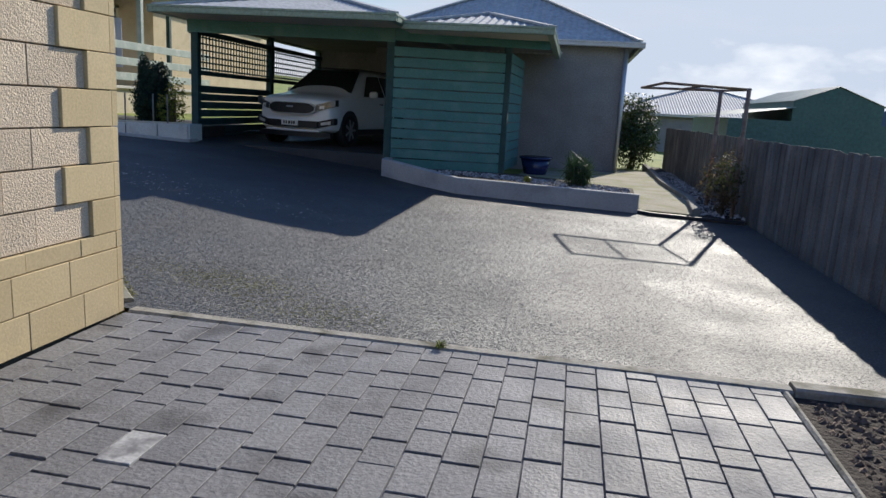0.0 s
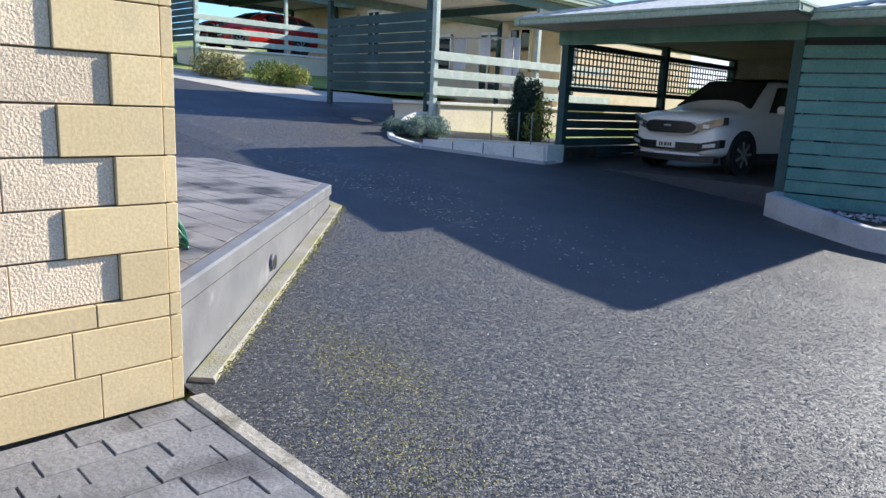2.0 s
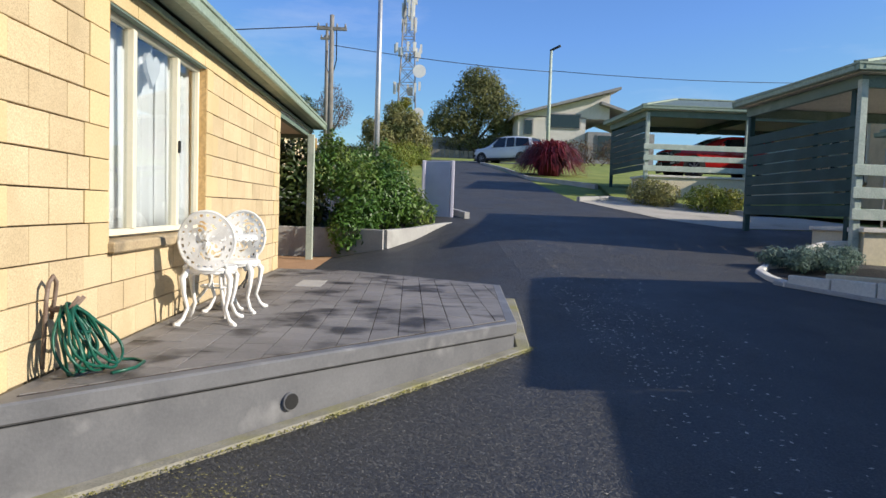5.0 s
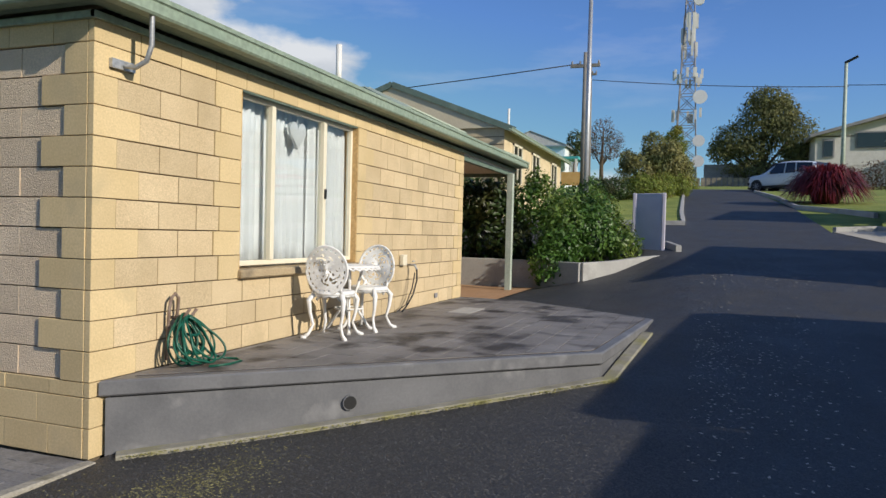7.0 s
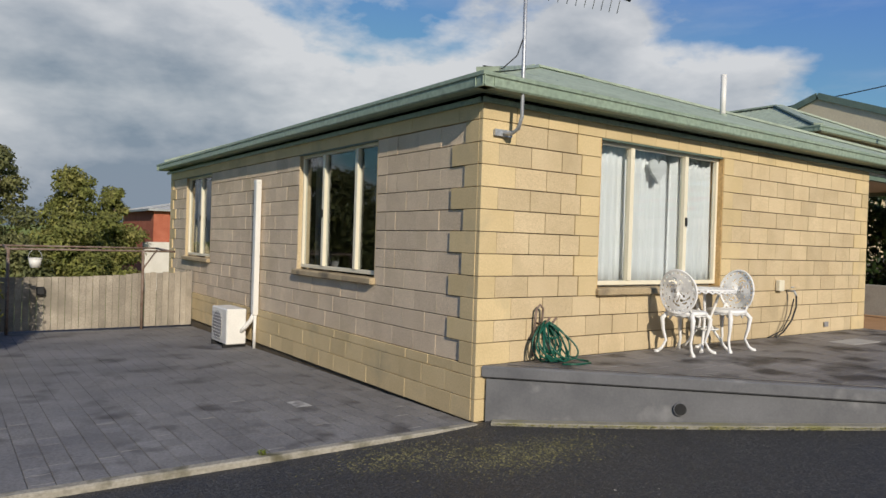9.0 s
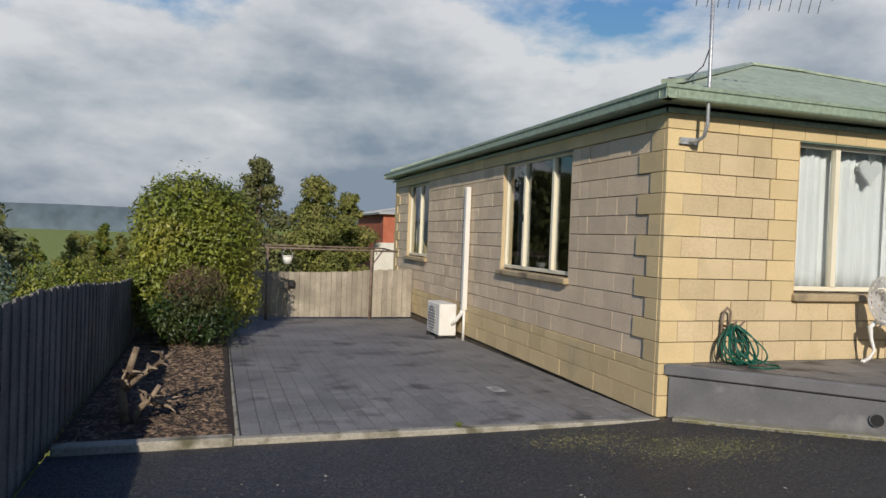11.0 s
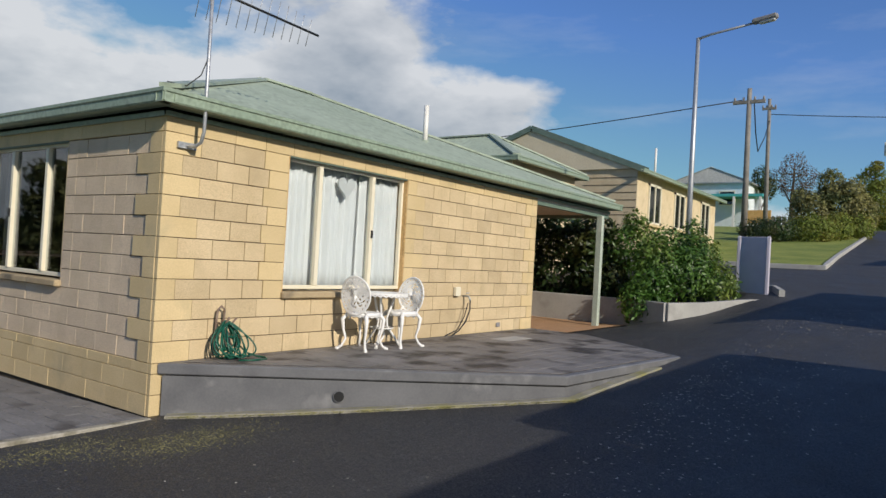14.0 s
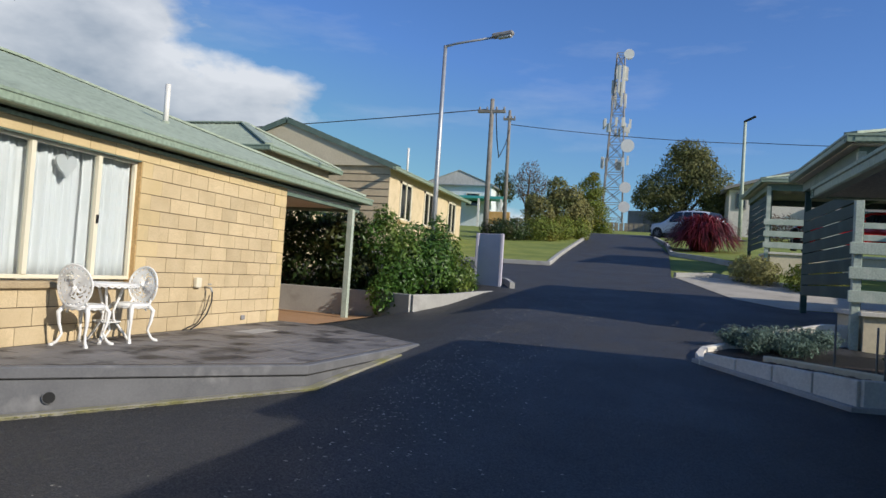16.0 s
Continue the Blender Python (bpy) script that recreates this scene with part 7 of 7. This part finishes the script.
bush("shrub", "low greyish flowering shrub beside the apron", "shrub", [(-17.6, 9.0, 2.15, 0.75, 0.6, 0.42), (-17.0, 9.2, 2.1, 0.6, 0.5, 0.36)], 3200, 0.09, "leaf_yellow", 5)
bush("shrub", "low yellow-green shrub beside the apron", "shrub", [(-16.2, 10.2, 1.95, 0.75, 0.6, 0.42), (-15.7, 10.6, 1.9, 0.6, 0.5, 0.36)], 3000, 0.09, "leaf_lime", 5)
bush("shrub", "spiky grey-green plant in the front bed", "shrub", [(2.70, 7.92, 0.40, 0.2, 0.18, 0.2)], 420, 0.30, "leaf_dark", 5, slim=0.055, droop=-0.5)
bush("flowering_plant", "small bright yellow flowering plant among the pebbles", "flower", [(1.88, 7.96, 0.235, 0.06, 0.05, 0.05)], 160, 0.035, "leaf_hedge", 2, slim=0.8)
bush("weed", "small pale green weed in the edging joint", "weed", [(1.95, 0.0, 0.02, 0.03, 0.03, 0.02)], 40, 0.05, "leaf_hedge", 2, slim=0.12)
pot = empty("plant_pot", "large dark blue glazed pot standing behind the front bed", "pot")
pz = land(1.81, 11.84) + 0.02
bm = bmesh.new()
tube(bm, [(1.81, 11.84, pz), (1.81, 11.84, pz + 0.05), (1.81, 11.84, pz + 0.36)], [0.22, 0.25, 0.33], 24)
part("body", bm, "blue_glaze", pot)
bm = bmesh.new()
tube(bm, [(1.81, 11.84, pz + 0.35), (1.81, 11.84, pz + 0.40)], [0.36, 0.36], 24)
part("rim", bm, "blue_glaze", pot)
bm = bmesh.new()
disc(bm, (1.81, 11.84, pz + 0.395), (0, 0, 1), 0.31, 0.02, 24)
part("soil_fill", bm, "soil", pot)
bush("shrub", "bare reddish shrub against the paling fence", "shrub", [(4.75, 7.3, 0.45, 0.28, 0.5, 0.4), (4.8, 6.9, 0.55, 0.22, 0.35, 0.4)], 1100, 0.06, "leaf_brown", 8)
bush("shrub", "dark ivy shrub beside the far house corner", "shrub", [(4.3, 17.2, 0.7, 0.6, 0.8, 0.8), (4.1, 17.8, 1.3, 0.6, 0.7, 0.7), (4.5, 17.6, 1.1, 0.5, 0.6, 0.8)], 6500, 0.09, "leaf_dark", 5)

# purple flax: long arching blades
fx = empty("flax", "large dark red flax clump beside the drive", "flax")
verts, faces = [], []
cx, cy = -30.8, 8.6
for k in range(1700):
    a = rng.random() * 6.28
    r0 = rng.random() ** 0.5 * 0.45
    bx, by = cx + math.cos(a) * r0, cy + math.sin(a) * r0
    out = 0.1 + 1.65 * rng.random() ** 0.75
    peak = (1.05 + 0.85 * rng.random()) * math.sqrt(1 - (out / 2.25) ** 2)
    bend = min(1.0, 0.44 + 0.48 * out / 1.75 + 0.09 * rng.normal())
    b = len(verts)
    z0 = land(bx, by) - 0.02
    for j in range(7):
        t = j / 6
        px, py = bx + math.cos(a) * out * t, by + math.sin(a) * out * t
        pz = z0 + peak * math.sin(math.pi * bend * t ** 0.85)
        w = 0.042 * (1 - t ** 2 * 0.92)
        verts += [(px - math.sin(a) * w, py + math.cos(a) * w, pz), (px + math.sin(a) * w, py - math.cos(a) * w, pz)]
    for j in range(6):
        faces.append((b + 2 * j, b + 2 * j + 1, b + 2 * j + 3, b + 2 * j + 2))
me = bpy.data.meshes.new("crown")
me.from_pydata(verts, [], faces)
me.materials.append(M["leaf_flax"])
fo = new("crown", me)
fo.parent = fx

# mound of mixed shrubs above the upper lawn
bush("shrub", "tall olive-green shrubs on the lawn mound", "shrub", [(-37.5, 0.1, 5.3, 1.0, 1.1, 1.0), (-38, 1.3, 5.6, 1.1, 1.2, 1.2), (-38, 2.2, 5.2, 1.0, 0.9, 1.1), (-38, 0.9, 6.7, 0.6, 0.7, 0.9), (-37.8, 1.9, 6.3, 0.7, 0.6, 0.7), (-38, -0.5, 6.0, 0.5, 0.5, 0.6)], 15000, 0.17, "leaf_yellow", 7, clumps=60)
bush("shrub", "low mixed shrubs along the lawn mound", "shrub", [(-33.5, 0.7, 4.0, 1.3, 1.2, 0.8), (-35.5, 1.6, 4.3, 1.3, 0.7, 0.8), (-37.5, 2.4, 4.5, 1.2, 0.6, 0.7)], 8000, 0.13, "leaf_lime", 7)
bush("shrub", "low dark green shrubs on the lawn mound", "shrub", [(-32.5, -0.6, 3.9, 1.2, 1.0, 0.7), (-33.5, -1.6, 4.0, 1.0, 1.0, 0.6)], 5000, 0.12, "leaf_dark", 5)
bush("shrub", "reddish twiggy hedge before the pale house", "hedge", [(-57, 16, 6.6, 1.0, 2.2, 1.2), (-57, 20, 6.8, 1.0, 2.4, 1.2)], 2600, 0.3, "leaf_brown", 6, slim=0.2)

tree("tree", "large spreading dark gum tree beyond the lawn", -92, 10.2, 7.8, 11, [(0, -3.2, 6.2, 2.4, 2.6, 2.3), (0, 0.2, 8.6, 3, 3.4, 3.0), (0.5, 3.3, 6.9, 2.6, 2.8, 2.6), (0.5, 0.5, 11.0, 2.4, 2.6, 1.8), (0, -1.0, 5.0, 2.4, 2.4, 1.9), (0, 4.2, 4.4, 2.2, 2.2, 2.0), (0, -4.6, 5.0, 1.8, 1.8, 1.6), (0, 2.0, 9.6, 2.2, 2.2, 2.0), (0, 0, 2.6, 2.6, 4.6, 1.2), (0, 3.6, 2.8, 2.0, 2.0, 1.6)], 26000, 0.34, "leaf_gum", 0.5, clumps=70)
tree("tree", "bare-topped pale tree on the skyline", -72, -6.6, 7.5, 7, [(0, 0, 5.2, 1.1, 1.3, 1.5), (0, 1.3, 4.2, 1.0, 1.0, 1.2), (0, -1.2, 4.0, 1.0, 1.1, 1.2), (0, 0.4, 3.0, 1.2, 1.6, 0.9)], 2600, 0.26, "leaf_brown", 0.2, slim=0.25)
tree("tree", "small dark tree on the skyline", -71, -9.3, 7.0, 5.4, [(0, 0, 4.6, 0.9, 0.9, 1.2), (0, 0.7, 3.6, 0.8, 0.8, 1.2)], 1600, 0.24, "leaf_dark", 0.15)


def conifer(x, y, z, h, r, material, label, n=3800, size=0.22, tufts=46):
    """A cypress: an uneven cone of many overlapping tufts round a trunk."""
    blobs = []
    for k in range(tufts):
        f = 0.06 + 0.92 * (k + rng.random()) / tufts
        a = rng.random() * 6.28
        rr = r * min(1.0, 1.5 * (1.0 - f) ** 0.8 + 0.14) * (0.75 + 0.4 * rng.random())
        q = rr * (0.35 + 0.35 * rng.random())
        s = max(0.28 * r, rr * 0.5)
        blobs.append((math.cos(a) * q, math.sin(a) * q, h * f, s * 0.9, s * 0.9, max(0.05 * h, s * 0.55)))
    tree("tree", label, x, y, z, h, blobs, int(n * 2.2), size, material, 0.18, shell=0.5)


conifer(-60, 1.1, 5.6, 5.6, 2.1, "leaf_lime", "dense green conifer behind the lawn mound", 4500, 0.2)
conifer(1.7, -36.5, -2.2, 7.9, 2.2, "leaf_gum", "tall olive-green pine beyond the back fence", 9000)
conifer(-1.5, -35.5, -2.0, 6.8, 2.3, "leaf_conifer", "broad green conifer beyond the back fence", 9000)
conifer(-3.9, -38.0, -1.8, 5.9, 1.7, "leaf_conifer", "rounded green conifer beyond the back fence", 6500)
conifer(1.4, -33.0, -2.0, 3.2, 2.4, "leaf_gum", "dark leafy shrub beyond the back fence", 4000)
conifer(15.2, -60.0, -4.7, 5.5, 1.4, "leaf_conifer", "green cypress on the slope beyond the side fence")
conifer(14.2, -59.0, -4.6, 5.2, 1.3, "leaf_conifer", "green cypress on the slope beyond the side fence")
conifer(13.2, -61.0, -4.6, 6.2, 1.4, "leaf_lime", "lime-green conifer on the slope")
conifer(11.7, -60.0, -4.4, 5.1, 1.3, "leaf_conifer", "narrow dark conifer on the slope")
conifer(20.5, -46.0, -4.2, 11.2, 5.0, "leaf_gum", "large olive-green tree standing far beyond the back fence", 5000, 0.5)
conifer(25.0, -50.0, -4.8, 12.0, 5.0, "leaf_gum", "large olive-green tree standing far beyond the back fence", 5000, 0.5)
bush("shrub", "golden-green shrub beyond the side fence", "shrub", [(7.1, -13.0, 0.0, 0.8, 0.7, 0.85), (6.4, -13.4, -0.1, 0.65, 0.6, 0.75), (7.8, -12.6, -0.2, 0.7, 0.7, 0.8)], 7000, 0.09, "leaf_hedge", 6)
bush("shrub", "grey-green shrub beyond the side fence", "shrub", [(8.9, -12.2, 0.0, 0.8, 0.8, 1.0), (9.6, -11.4, -0.2, 0.8, 0.8, 0.9)], 5000, 0.09, "leaf_juniper", 6)
for k in range(26):
    a = radians(-95 + 62 * rng.random())
    d = 60 + 120 * rng.random()
    x, y = 4 + d * math.cos(a), d * math.sin(a)
    conifer(x, y, land(x, y), 4 + 4 * rng.random(), 2.5, ("leaf_conifer", "leaf_gum", "leaf_lime")[k % 3], "distant tree on the plain", 260, 0.9, 10)

# ---- pavers, last ----
def inside(poly, x, y):
    c = False
    k = len(poly)
    for i in range(k):
        (x0, y0), (x1, y1) = poly[i], poly[(i + 1) % k]
        if (y0 > y) != (y1 > y) and x < (x1 - x0) * (y - y0) / (y1 - y0) + x0:
            c = not c
    return c


paver_cache = {}


def paver_mesh(w, l, material):
    key = (round(w, 3), round(l, 2), material)
    if key not in paver_cache:
        bm = bmesh.new()
        x, y = w / 2 - 0.003, l / 2 - 0.004
        r = 0.0025
        hull(bm, [(-x, -y, -0.03), (x, -y, -0.03), (x, y, -0.03), (-x, y, -0.03), (-x, -y, -r), (x, -y, -r), (x, y, -r), (-x, y, -r)])
        hull(bm, [(-x, -y, -r), (x, -y, -r), (x, y, -r), (-x, y, -r), (-x + r, -y + r, 0), (x - r, -y + r, 0), (x - r, y - r, 0), (-x + r, y - r, 0)])
        paver_cache[key] = finish(bm, "paver", material)
    return paver_cache[key]


def trim_to(poly, ring):
    """The convex ring cut to the convex outline poly."""
    area = sum(poly[i][0] * poly[(i + 1) % len(poly)][1] - poly[(i + 1) % len(poly)][0] * poly[i][1] for i in range(len(poly)))
    sg = 1 if area > 0 else -1
    for i in range(len(poly)):
        (ax, ay), (bx, by) = poly[i], poly[(i + 1) % len(poly)]
        side = [sg * ((bx - ax) * (y - ay) - (by - ay) * (x - ax)) for x, y in ring]
        kept = []
        for k in range(len(ring)):
            m = (k + 1) % len(ring)
            if side[k] >= 0:
                kept.append(ring[k])
            if side[k] * side[m] < 0:
                f = side[k] / (side[k] - side[m])
                kept.append((ring[k][0] + (ring[m][0] - ring[k][0]) * f, ring[k][1] + (ring[m][1] - ring[k][1]) * f))
        ring = kept
        if len(ring) < 3:
            return []
    return ring


def pave(parent, x0, x1, y0, y1, width, lengths, z, material, poly=None, limit=300, near=None):
    """Rows of pavers in running bond; those near are parts, the rest one mesh.
    Without an outline the rows run along y; with one they run along x and are cut to it."""
    rest_v, rest_f = [], []
    made = 0
    if poly:
        x0, x1, y0, y1 = y0, y1, x0, x1
    k = round((x1 - x0) / width)
    w = (x1 - x0) / k
    for c in range(k):
        xa = x0 + w * c
        y = y1 - (0.11 if c % 2 else 0.0)
        spans = [(y, y1)] if c % 2 else []
        while y - y0 > 0.1:
            l = min(lengths[int(rng.integers(0, len(lengths)))], y - y0)
            spans.append((y - l, y))
            y -= l
        for a, b in spans:
            mx, my = xa + w / 2, (a + b) / 2
            zz = z + rng.normal() * 0.0012 + (0 if poly else patio_z(my))
            if poly:
                mx, my = my, mx
            g = 0.003 if poly else 0.0016
            ring = [(xa + g, a + g), (xa + w - g, a + g), (xa + w - g, b - g), (xa + g, b - g)]
            whole = True
            if poly:
                ring = [(q, p) for p, q in ring][::-1]
                whole = all(inside(poly, *p) for p in ring)
                if not whole:
                    ring = trim_to(poly, ring)
                    if not ring:
                        continue
            if whole and made < limit and (near is None or near(mx, my)):
                ob = new("paver", paver_mesh(w, b - a, "paver_pale" if poly is None and abs(mx - 0.97) < 0.1 and abs(my + 1.36) < 0.13 else material))
                ob.matrix_basis = pose(mx, my, zz, rng.normal() * 0.15, rng.normal() * 0.15, 90 if poly else 0)
                ob.parent = parent
                made += 1
                continue
            i, m = len(rest_v), len(ring)
            rest_v += [(p, q, zz - 0.02) for p, q in ring] + [(p, q, zz) for p, q in ring]
            rest_f.append(tuple(range(i + m, i + 2 * m)))
            rest_f += [(i + e, i + (e + 1) % m, i + m + (e + 1) % m, i + m + e) for e in range(m)]
    if rest_v:
        me = bpy.data.meshes.new("paver_field")
        me.from_pydata(rest_v, [], rest_f)
        me.materials.append(M[material])
        ob = new("paver_field", me)
        ob.parent = parent
        tagged(ob, kind="stuff")


pave(PATIO, 0.01, 3.72, -8.55, -0.01, 0.155, (0.16, 0.2, 0.25, 0.3, 0.3), 0.0, "paver", near=lambda x, y: y > -2.0)
deck_poly = inset(DECK, 0.10)
part("slab_bed", prism(inset(DECK, 0.095), DZ - 0.02, DZ + 0.0005), "soil", deck)
pave(deck, -7.3, -0.1, 0.02, 3.1, 0.2, (0.2, 0.25, 0.25, 0.3), DZ + 0.005, "deck_paver", deck_poly)
